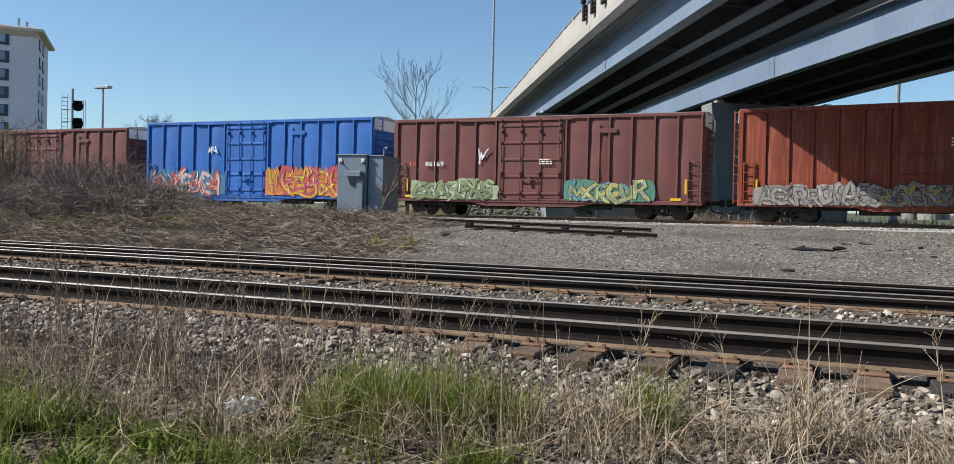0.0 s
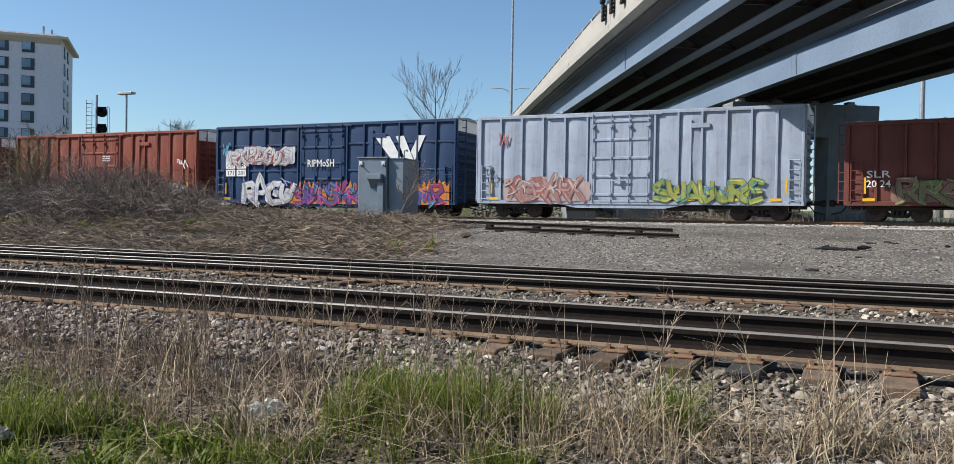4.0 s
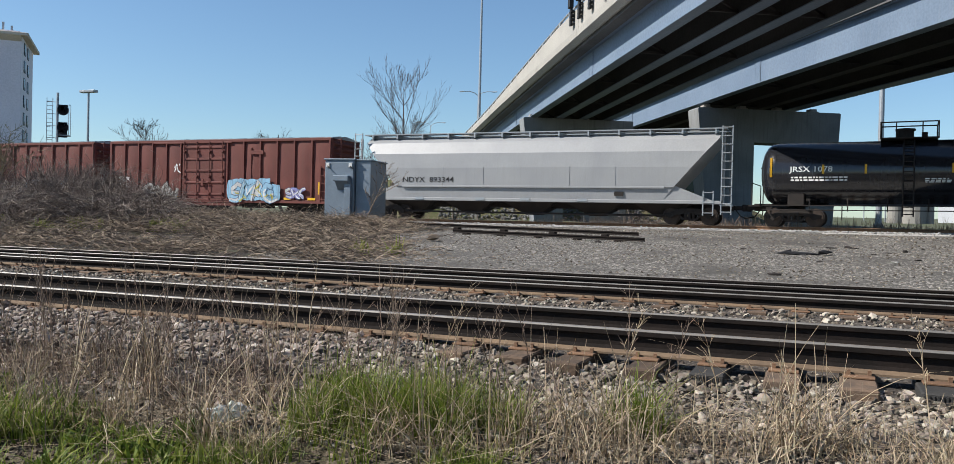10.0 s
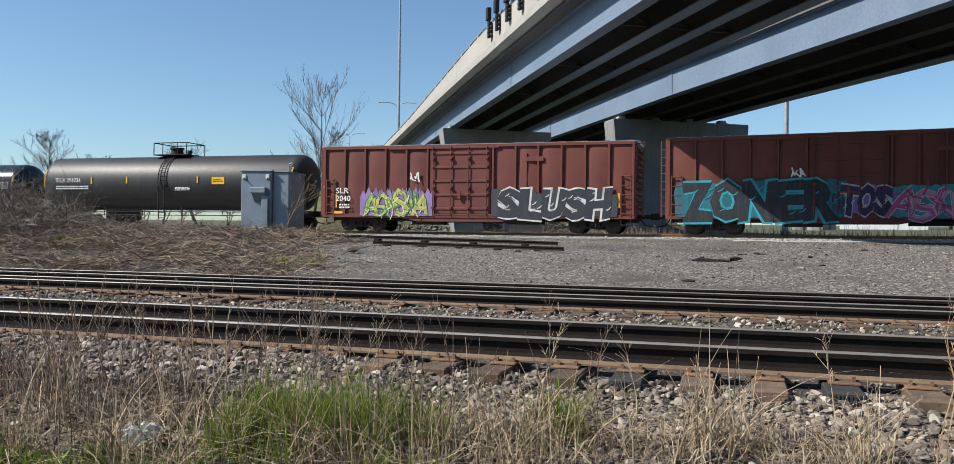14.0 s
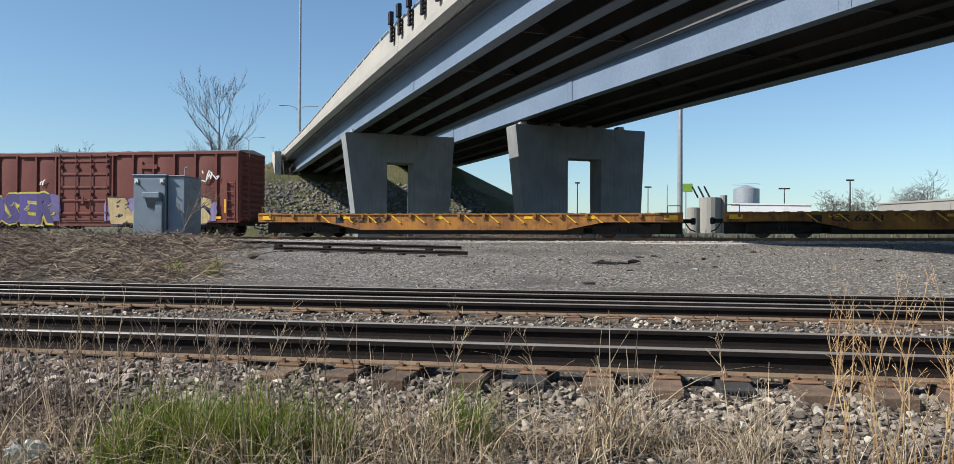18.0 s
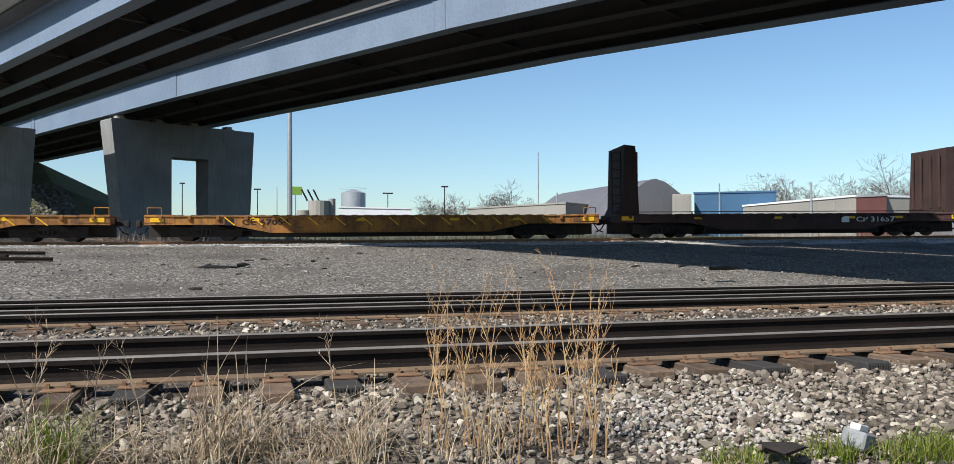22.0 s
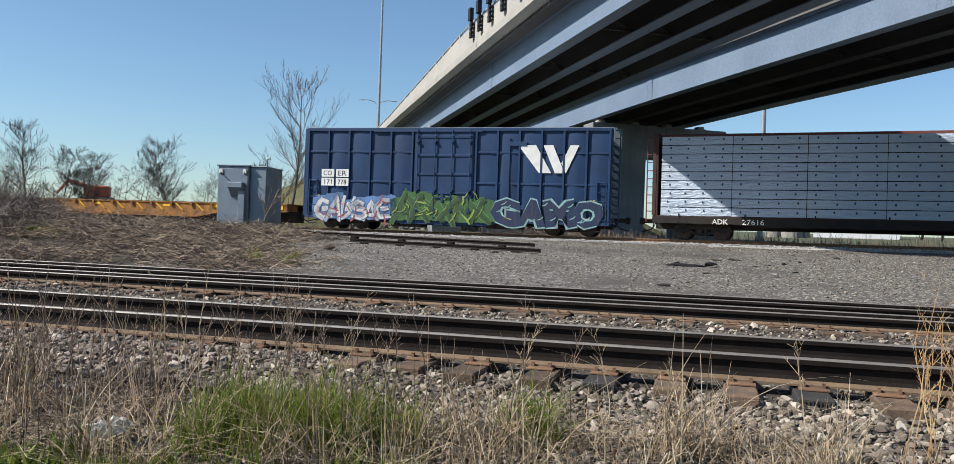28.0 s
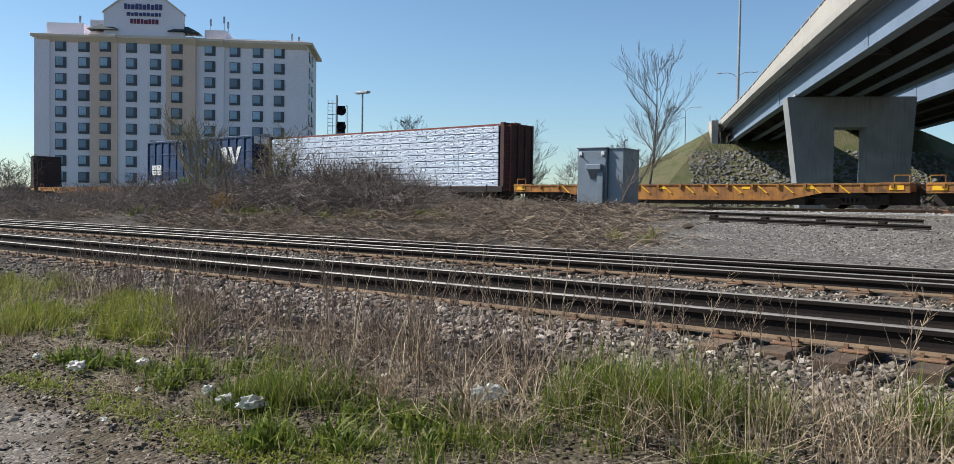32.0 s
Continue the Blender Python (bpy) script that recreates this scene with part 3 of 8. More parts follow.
def ribbon(q0, q1, lo, hi, s0, s1, step=4.0):
    """A long member between q0 and q1 whose underside and top follow lo(s) and hi(s)."""
    rings = []
    n = max(1, round((s1 - s0) / step))
    for i in range(n + 1):
        s = s0 + (s1 - s0) * i / n
        rings.append([(q0, s, lo(s)), (q1, s, lo(s)), (q1, s, hi(s)), (q0, s, hi(s))])
    return G().loft(rings)


def bridge(name, label, qs, bot, s0, s1, q_left, q_right, drop, wide_last=False):
    br = tagged(new(name), label, "bridge", "twin overpass", "structure")
    br.matrix_basis = TURN
    for i, q in enumerate(qs):
        d = drop * i / (len(qs) - 1)
        outer = i in (0, len(qs) - 1)
        lo = lambda s, d=d: bend(s, bot) - d
        hi = lambda s, d=d: bend(s, bot) - d + 1.45 - 0.25 * min(max((s - 45) / 40, 0), 1)
        w = 0.016 if not outer else 0.03
        # all but the first girder take the colour with shade painted in
        sm = STEEL if i == 0 else STEEL_SHADE
        gd = part("girder", ribbon(q - w, q + w, lambda s: lo(s) + 0.04, hi, s0, s1), sm, br, "blue-grey painted steel girder" if i == 0 else "inner steel girder coloured dark for the shade under the deck")
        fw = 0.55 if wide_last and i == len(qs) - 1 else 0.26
        # far deck: inner flanges carry painted shade too, the last one is widened
        part("bottom_flange", ribbon(q - fw, q + 0.26, lo, lambda s: lo(s) + 0.045, s0, s1), STEEL_SHADE if wide_last and 0 < i < len(qs) - 1 else STEEL, gd)
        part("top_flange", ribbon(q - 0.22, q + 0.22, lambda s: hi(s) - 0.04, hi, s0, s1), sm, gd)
        if outer:
            side = -1 if i == 0 else 1
            for s in (60.5, 40.5, 21.0, 3.0):
                st = G().box(q + side * 0.015 - 0.02, q + side * 0.055, s - 0.32, s + 0.32, lo(s) + 0.1, hi(s) - 0.08)
                for r in range(10):
                    for c in (-0.22, 0.22):
                        z = lo(s) + 0.18 + r * 0.12
                        st.box(q + side * 0.05 - 0.01, q + side * 0.07, s + c - 0.018, s + c + 0.018, z - 0.018, z + 0.018)
                part("splice_plate", st, STEEL, gd, "bolted splice plate")
    for i in range(len(qs) - 1):
        for s in range(int(s0) + 4, int(s1), 7):
            z = bend(s, bot) - drop * i / (len(qs) - 1)
            g = G().tube((qs[i], s, z + 0.25), (qs[i + 1], s, z + 1.15), 0.05, n=6).tube((qs[i], s, z + 1.15), (qs[i + 1], s, z + 0.25), 0.05, n=6)
            g.box(qs[i], qs[i + 1], s - 0.05, s + 0.05, z + 0.2, z + 0.3)
            # braces share the inner girders' painted-in shade
            part("cross_brace", g, STEEL_SHADE, br)
    # deck concrete is darkened so its colour carries the shade underneath
    deck = part("deck", ribbon(q_left, q_right, lambda s: bend(s, bot) - drop / 2 + 1.42 - 0.25 * min(max((s - 45) / 40, 0), 1), lambda s: bend(s, bot) - drop / 2 + 1.72 - 0.25 * min(max((s - 45) / 40, 0), 1), s0, s1), surface("deck_soffit_shade", (0.13, 0.125, 0.12), (0.09, 0.088, 0.085), 0.9, 0, 0.3, 10, 0.1), br)
    return br


brA = bridge("overpass_near_deck", "steel girder overpass with a pale concrete parapet", (11.35, 13.1, 14.7, 16.35), A_BOT, -60, 84, 10.55, 16.9, 0.0)
brB = bridge("overpass_far_deck", "steel girder overpass with blue-grey girders", (20.1, 22.2, 24.3, 26.4), B_BOT, -60, 84, 19.75, 27.6, 0.0, True)
def grown(k):
    """The decks and piers are drawn small; this sets them at their size about the height of the eye."""
    return Matrix.Translation((0, 0, 1.5)) @ Matrix.Diagonal((k, k, k, 1)) @ Matrix.Translation((0, 0, -1.5))


AWAY, AWAY_B = grown(1.185), grown(1.29)
brA.matrix_basis = AWAY @ TURN
brB.matrix_basis = AWAY_B @ TURN
# parapet of the near deck: sloped soffit lip, wall face and a row of rail posts
for i, s in enumerate(range(-60, 84, 9)):
    e = min(s + 8.97, 84)
    rings = []
    for u in (s, (s + e) / 2, e):
        zt, zb = bend(u, A_TOP), bend(u, A_BOT) + 1.45 - 0.25 * min(max((u - 45) / 40, 0), 1)
        rings.append([(10.4, u, zb + 0.1), (10.15, u, zb + 0.3), (10.12, u, zb + 0.62), (10.2, u, zb + 0.64), (10.2, u, zt - 0.12), (10.5, u, zt - 0.12), (10.5, u, zb + 0.1)])
    part("parapet_panel", G().loft(rings), PARA, brA, "pale cream concrete parapet")
for s in range(-59, 84, 2):
    z = bend(s, A_TOP) - 0.12
    part("rail_post", G().box(10.24, 10.42, s - 0.11, s + 0.11, z - 0.02, z + 0.2, 0.01), GAL, brA)
part("rail_tube", G().loft([[(10.32 + 0.06 * math.cos(t), s, bend(s, A_TOP) + 0.12 + 0.06 * math.sin(t)) for t in [math.tau * k / 8 for k in range(8)]] for s in range(-60, 85, 6)]), GAL, brA)
# sign backs bolted outside the parapet
for s in (30.2, 32.3, 34.5, 36.5, 38.3, 39.8):
    z = bend(s, A_TOP)
    g = G().box(9.98, 10.1, s - 0.1, s + 0.1, z - 0.85, z + 0.1, 0.01).box(9.9, 10.12, s - 0.16, s + 0.16, z + 0.0, z + 0.62, 0.02)
    for j in range(4):
        g.box(10.0, 10.16, s - 0.2, s + 0.2, z - 0.8 + j * 0.2, z - 0.72 + j * 0.2)
    part("bracket", g, BLK, brA, "dark bolted bracket on the parapet")
# unseen slab beside the near deck, widening towards the viewer, added to block sun
wide = []
for i in range(23):
    s = -60 + i * 4.0
    z = bend(s, A_BOT)
    wide.append([(16.93, s, z + 1.44), (16.95 + min(2.6, max(0.02, (28 - s) * 0.2)), s, z + 1.44), (16.95 + min(2.6, max(0.02, (28 - s) * 0.2)), s, z + 1.74), (16.93, s, z + 1.74)])
part("deck_taper", G().loft(wide), CONC, brA)
# parapet on the far deck
part("parapet", ribbon(19.75, 20.0, lambda s: bend(s, B_BOT) + 1.7, lambda s: bend(s, B_BOT) + 2.6, -60, 84), PARA, brB)
part("parapet", ribbon(27.35, 27.6, lambda s: bend(s, B_BOT) + 1.7, lambda s: bend(s, B_BOT) + 2.6, -60, 84), PARA, brB)
part("parapet", ribbon(16.62, 16.92, lambda s: bend(s, A_BOT) + 1.4, lambda s: bend(s, A_BOT) + 2.6, -60, 84), PARA, brA)


def pier(at, w, inset, hole, zt, zh, label):
    """A wall pier square to the deck that widens upwards, with a doorway-like opening; x runs from its end along the cap."""
    p = thing("bridge_pier", label, "bridge pier", "overpass piers", "structure", at)
    il, ir = inset
    kl = il * (zt - zh) / (zt - 0.4)
    kr = ir * (zt - zh) / (zt - 0.4)
    part("cap", G().prism([(kl, zh), (0, zt - 0.06), (0.06, zt), (w - 0.06, zt), (w, zt - 0.06), (w - kr, zh)], "y", 0, 1.5), CONC, p)
    part("leg", G().prism([(il, 0.4), (kl, zh), (hole[0], zh), (hole[0], 0.4)], "y", 0, 1.5), CONC, p)
    part("leg", G().prism([(hole[1], 0.4), (hole[1], zh), (w - kr, zh), (w - ir, 0.4)], "y", 0, 1.5), CONC, p)
    for i in range(4):
        x = 0.75 + (w - 2.2) * i / 3
        part("bearing", G().box(x - 0.3, x + 0.3, 0.45, 1.05, zt - 0.12, zt + 0.12, 0.02).box(x - 0.2, x + 0.2, 0.5, 1.0, zt + 0.12, zt + 0.26), PARA, p, "bridge bearing on its plinth")
    for i in range(3):
        part("form_joint", G().box(il + 0.05, hole[0] - 0.05, -0.006, 0.0, 1.9 + i * 1.6, 1.92 + i * 1.6), CONC, p)
    return p


pier(AWAY @ Matrix.Translation((-18.3, 52.0, 0)) @ TURN, 7.47, (1.05, 0.5), (2.8, 4.63), 8.5, 6.65, "weathered concrete bridge pier with an opening, widening upwards")
pier(AWAY_B @ Matrix.Translation((-6.85, 49.9, 0)) @ TURN, 8.92, (0.85, 0.42), (3.5, 5.8), 8.52, 6.6, "weathered concrete bridge pier with a see-through opening")

# embankment behind the piers, with abutment wall and riprap
def berm():
    rings = []
    for s, zc, toe in ((84, 9.2, 15), (100, 8.8, 15), (140, 7.0, 12), (200, 4.5, 8), (300, 1.6, 2)):
        rings.append([along(q, s, z) for q, z in ((9.5 - toe, 0.7), (9.5, zc), (28.5, zc), (28.5 + toe * 1.3, 0.7))])
    front = [along(q, s, z) for q, s, z in ((2.5, 70, 0.7), (9.5, 80.5, 7.0), (28.5, 80.5, 7.0), (40, 70, 0.7))]
    g = G()
    g.loft([front] + rings)
    return g
bermob = tagged(new("embankment", berm().mesh("embankment", G_BERM)), "grassy road embankment, green and straw-coloured", "embankment", kind="structure")
bermob.matrix_basis = AWAY
ab = thing("abutment", "pale concrete abutment and wing wall", "abutment", kind="structure")
ab.matrix_basis = AWAY @ TURN
part("wall", G().box(9.6, 28.4, 83.2, 84.6, 5.5, 8.4, 0.03), CONC, ab)
part("wing_wall", G().prism([(81.6, 5.6), (84.8, 5.0), (84.8, 10.0), (81.6, 9.9)], "x", 9.3, 9.9), PARA, ab)
part("curtain", G().box(9.6, 28.4, 84.0, 85.5, 8.3, 9.6, 0.02), CONC, ab)
rs = np.random.RandomState(5)
def stone_shapes(level, n, seed):
    """Broken-stone forms: a ball cut flat by random planes; vertices (n, k, 3) and the faces."""
    r = np.random.RandomState(seed)
    bm = bmesh.new()
    bmesh.ops.create_icosphere(bm, subdivisions=level, radius=1)
    bm.verts.index_update()
    V = np.array([v.co[:] for v in bm.verts])
    F = np.array([[v.index for v in f.verts] for f in bm.faces])
    bm.free()
    forms = []
    for _ in range(n):
        W = V * 1.25
        for _ in range(9):
            d = r.normal(0, 1, 3)
            d /= np.linalg.norm(d)
            over = np.maximum(0, W @ d - r.uniform(0.5, 0.95))
            W = W - over[:, None] * d
        forms.append(W * r.uniform(0.94, 1.06, (len(W), 1)))
    return np.array(forms), F


SHAPES = {1: stone_shapes(1, 12, 3), 2: stone_shapes(2, 16, 4)}


def stones(P, size, seed, m, name, flat=0.7, level=1):
    """Rough stones at the points P, one joined mesh."""
    r = np.random.RandomState(seed)
    forms, faces = SHAPES[level]
    n, k = len(P), forms.shape[1]
    sc = size * np.exp(r.normal(0, 0.28, (n, 1, 1))) * r.uniform(0.65, 1.25, (n, 1, 3)) * np.array([1, 1, flat])
    V = forms[r.randint(0, len(forms), n)] * sc * (r.uniform(0.75, 1.2, (n, k, 1)) if level == 1 else 1.0)
    a, b = r.uniform(0, math.tau, n), r.uniform(-0.6, 0.6, n)
    ca, sa, cb, sb = np.cos(a)[:, None], np.sin(a)[:, None], np.cos(b)[:, None], np.sin(b)[:, None]
    x, y, z = V[..., 0], V[..., 1], V[..., 2]
    y, z = y * cb - z * sb, y * sb + z * cb
    x, y = x * ca - y * sa, x * sa + y * ca
    V = np.stack([x, y, z], -1) + P[:, None, :]
    F = faces[None] + (np.arange(n) * k)[:, None, None]
    return raw_mesh(name, V.reshape(-1, 3), F.reshape(-1, 3), m)


# riprap under the decks and beside the wing wall
pts = []
for i in range(3600):
    u, v = rs.uniform(0, 1), rs.uniform(0, 1)
    q = 7.0 + 22 * u
    p = along(q, 70 + 10.5 * v, 0.8 + 6.2 * v)
    pts.append(p[:])
for i in range(1300):
    u, v = rs.uniform(0, 1), rs.uniform(0, 0.75)
    p = along(-5.5 + 14.5 * v, 82 + 6 * u + 6 * (1 - v), 0.9 + 8.0 * v * 0.9)
    if v < 0.5:
        pts.append(p[:])
riprap = tagged(new("riprap", stones(np.array(pts), 0.15, 6, RIPRAP, "riprap")), "grey broken stone covering the embankment slope", "riprap", kind="stuff")
riprap.matrix_basis = AWAY
# ---- rolling stock: x along the car, near side at -y, z = 0 at rail top ----
def wheelset_meshes():
    w = shared("wheel", lambda: G().tube((0, -0.065, 0), (0, 0.065, 0), 0.42, n=20).tube((0, -0.1, 0), (0, -0.06, 0), 0.36, 0.38, n=20).tube((0, -0.14, 0), (0, -0.1, 0), 0.12, n=10), WHL)
    ax = shared("axle", lambda: G().tube((0, -0.72, 0), (0, 0.72, 0), 0.08, n=8), UND)

    def frame_geo():
        g = G()
        g.prism([(-1.15, 0.36), (-1.2, 0.52), (-0.85, 0.58), (-0.4, 0.78), (0.4, 0.78), (0.85, 0.58), (1.2, 0.52), (1.15, 0.36), (0.8, 0.36), (0.55, 0.5), (-0.55, 0.5), (-0.8, 0.36)], "y", -0.07, 0.07)
        g.prism([(-0.62, 0.5), (-0.32, 0.22), (0.32, 0.22), (0.62, 0.5), (0.5, 0.5), (0.26, 0.3), (-0.26, 0.3), (-0.5, 0.5)], "y", -0.06, 0.06)
        for x in (-0.18, 0, 0.18):
            g.tube((x, -0.02, 0.29), (x, -0.02, 0.56), 0.07, n=8)
        for x in (-0.88, 0.88):
            g.tube((x, -0.13, 0.42), (x, 0.05, 0.42), 0.12, n=10)
        return g
    return w, ax, shared("side_frame", frame_geo, UND)


def add_truck(car, x):
    w, ax, fr = wheelset_meshes()
    t = part("truck", shared("truck", lambda: G().box(-0.25, 0.25, -1.1, 1.1, 0.5, 0.72, 0.03), UND), None, car, "dark four-wheel freight truck", (x, 0, 0))
    for y in (-1.02, 1.02):
        part("side_frame", fr, None, t, "", (0, y, 0))
    for dx in (-0.88, 0.88):
        part("axle", ax, None, t, "", (dx, 0, 0.42))
        for y in (-0.75, 0.75):
            part("wheel", w, None, t, "", pose(dx, y, 0.42, 0, 0, 0 if y < 0 else 180))


def add_couplers(car, L, z=0.85, reach=0.8):
    for sx in (-1, 1):
        def make():
            g = G().box(0, reach - 0.12, -0.1, 0.1, -0.1, 0.1, 0.02)
            g.box(reach - 0.2, reach + 0.02, -0.17, 0.17, -0.16, 0.16, 0.04)
            return g.path([(0.1, -0.35, -0.05), (0.35, -0.35, -0.4), (reach, -0.3, -0.5)], 0.03)
        part("coupler", shared("coupler|%.2f" % reach, make, UND), None, car, "knuckle coupler with a hanging brake hose", pose(sx * L / 2, 0, z, 0, 0, 0 if sx > 0 else 180))


def add_ladder(car, m, x, y, z0, z1, w=0.45, name="ladder"):
    def make():
        g = G()
        for sx in (-w / 2, w / 2):
            g.box(sx - 0.025, sx + 0.025, -0.03, 0.03, 0, z1 - z0)
        n = max(2, round((z1 - z0) / 0.38))
        for i in range(n):
            z = 0.12 + i * (z1 - z0 - 0.2) / (n - 1)
            g.tube((-w / 2, -0.03, z), (w / 2, -0.03, z), 0.022, n=6)
        return g
    return part(name, shared("ladder|%.2f|%.2f" % (z1 - z0, w), make, m), None, car, "", (x, y, z0))


def tag_plates(car, xs, y, z, m=YEL, w=0.5, h=0.13):
    me = shared("reflector|%.2f|%.2f" % (w, h), lambda: G().box(-w / 2, w / 2, -0.004, 0.004, -h / 2, h / 2), m)
    for x in xs:
        part("reflector", me, None, car, "yellow reflective strip" if m is YEL else "", (x, y, z))


def bars(car, x, y, z, rows, w, h, m=WHT, seed=0):
    """A stencilled block too small to read."""
    r = random.Random(seed)
    g = G()
    for i in range(rows):
        u = 0.0
        while u < w - 0.08:
            b = r.uniform(0.06, 0.22)
            g.box(u, min(w, u + b), -0.003, 0.003, -i * h * 1.7 - h, -i * h * 1.7)
            u += b + 0.05
    part("stencil_block", g, m, car, "block of small stencilled lines", (x, y, z))


PAINTS = {}
def spray(col, emph=0.65):
    k = tuple(round(c, 2) for c in col)
    if k not in PAINTS:
        PAINTS[k] = surface("spray_paint", tuple(c * 0.9 for c in col), tuple(c * 0.62 + 0.01 for c in col), 0.7, 0, 1.6, 25, 0.05, 0.55, (0.07, 0.05, 0.045), tuple(c * 0.4 + 0.03 for c in col), 0.55)
    return PAINTS[k]


def blob_outline(r, x0, x1, z0, z1, n=26, rough=0.18):
    """A bumpy closed outline that fills a rectangle."""
    pts = []
    for i in range(n):
        a = math.tau * i / n
        c, s = math.cos(a), math.sin(a)
        k = 1 / max(abs(c), abs(s)) ** 0.8
        k *= 1 - rough * r.random()
        pts.append(((x0 + x1) / 2 + c * k * (x1 - x0) / 2, (z0 + z1) / 2 + s * k * (z1 - z0) / 2))
    return [(min(max(x, x0), x1), min(max(z, z0), z1)) for x, z in pts]


def fat_stroke(pts, wd, y0, y1):
    """A flat bent stroke with swelling width, pointed or blunt at its ends."""
    n = len(pts)
    lo, hi = [], []
    for i, (x, z) in enumerate(pts):
        a, b = pts[max(0, i - 1)], pts[min(n - 1, i + 1)]
        dx, dz = b[0] - a[0], b[1] - a[1]
        ln = math.hypot(dx, dz) or 1
        k = wd * (0.72 + 0.28 * math.sin(math.pi * i / (n - 1)))
        lo.append((x - dz / ln * k, z + dx / ln * k))
        hi.append((x + dz / ln * k, z - dx / ln * k))
    g, m = G(), n
    vs = [(x, y, z) for y in (y0, y1) for x, z in lo + hi]
    fs = []
    for i in range(m - 1):
        fs += [(i, i + 1, m + i + 1, m + i), (2 * m + i, 3 * m + i, 3 * m + i + 1, 2 * m + i + 1),
               (i, 2 * m + i, 2 * m + i + 1, i + 1), (m + i, m + i + 1, 3 * m + i + 1, 3 * m + i)]
    fs += [(0, m, 3 * m, 2 * m), (m - 1, 3 * m - 1, 4 * m - 1, 2 * m - 1)]
    return g.add(vs, fs)


FORMS = ([[(0.1, 0), (0.15, 0.5), (0.1, 1)], [(0.1, 0.95), (0.7, 0.95), (0.85, 0.7), (0.6, 0.5), (0.2, 0.5)], [(0.4, 0.5), (0.7, 0.2), (1.05, -0.05)]],
         [[(0.95, 0.85), (0.5, 1.0), (0.1, 0.75), (0.2, 0.5), (0.75, 0.45), (0.9, 0.2), (0.5, 0.0), (-0.1, 0.1)]],
         [[(-0.05, -0.05), (0.25, 0.6), (0.5, 1.05), (0.7, 0.6), (1.0, 0.0)], [(0.2, 0.35), (0.8, 0.35)]],
         [[(0.9, 0.9), (0.4, 1.0), (0.08, 0.6), (0.1, 0.25), (0.45, 0.0), (1.05, 0.15)], [(0.35, 0.5), (0.85, 0.52)]],
         [[(0.1, 1.05), (0.12, 0.4), (0.4, 0.02), (0.8, 0.2), (0.85, 1.0)], [(0.5, 0.3), (0.5, 0.75)]],
         [[(0.0, 0.9), (0.35, 0.55), (0.05, 0.1)], [(0.3, 0.5), (0.65, 0.95), (0.9, 1.1)], [(0.3, 0.5), (0.6, 0.3), (0.95, -0.1)]],
         [[(0.1, 0.0), (0.12, 1.0), (0.5, 0.35), (0.85, 1.0), (0.9, 0.0)]])


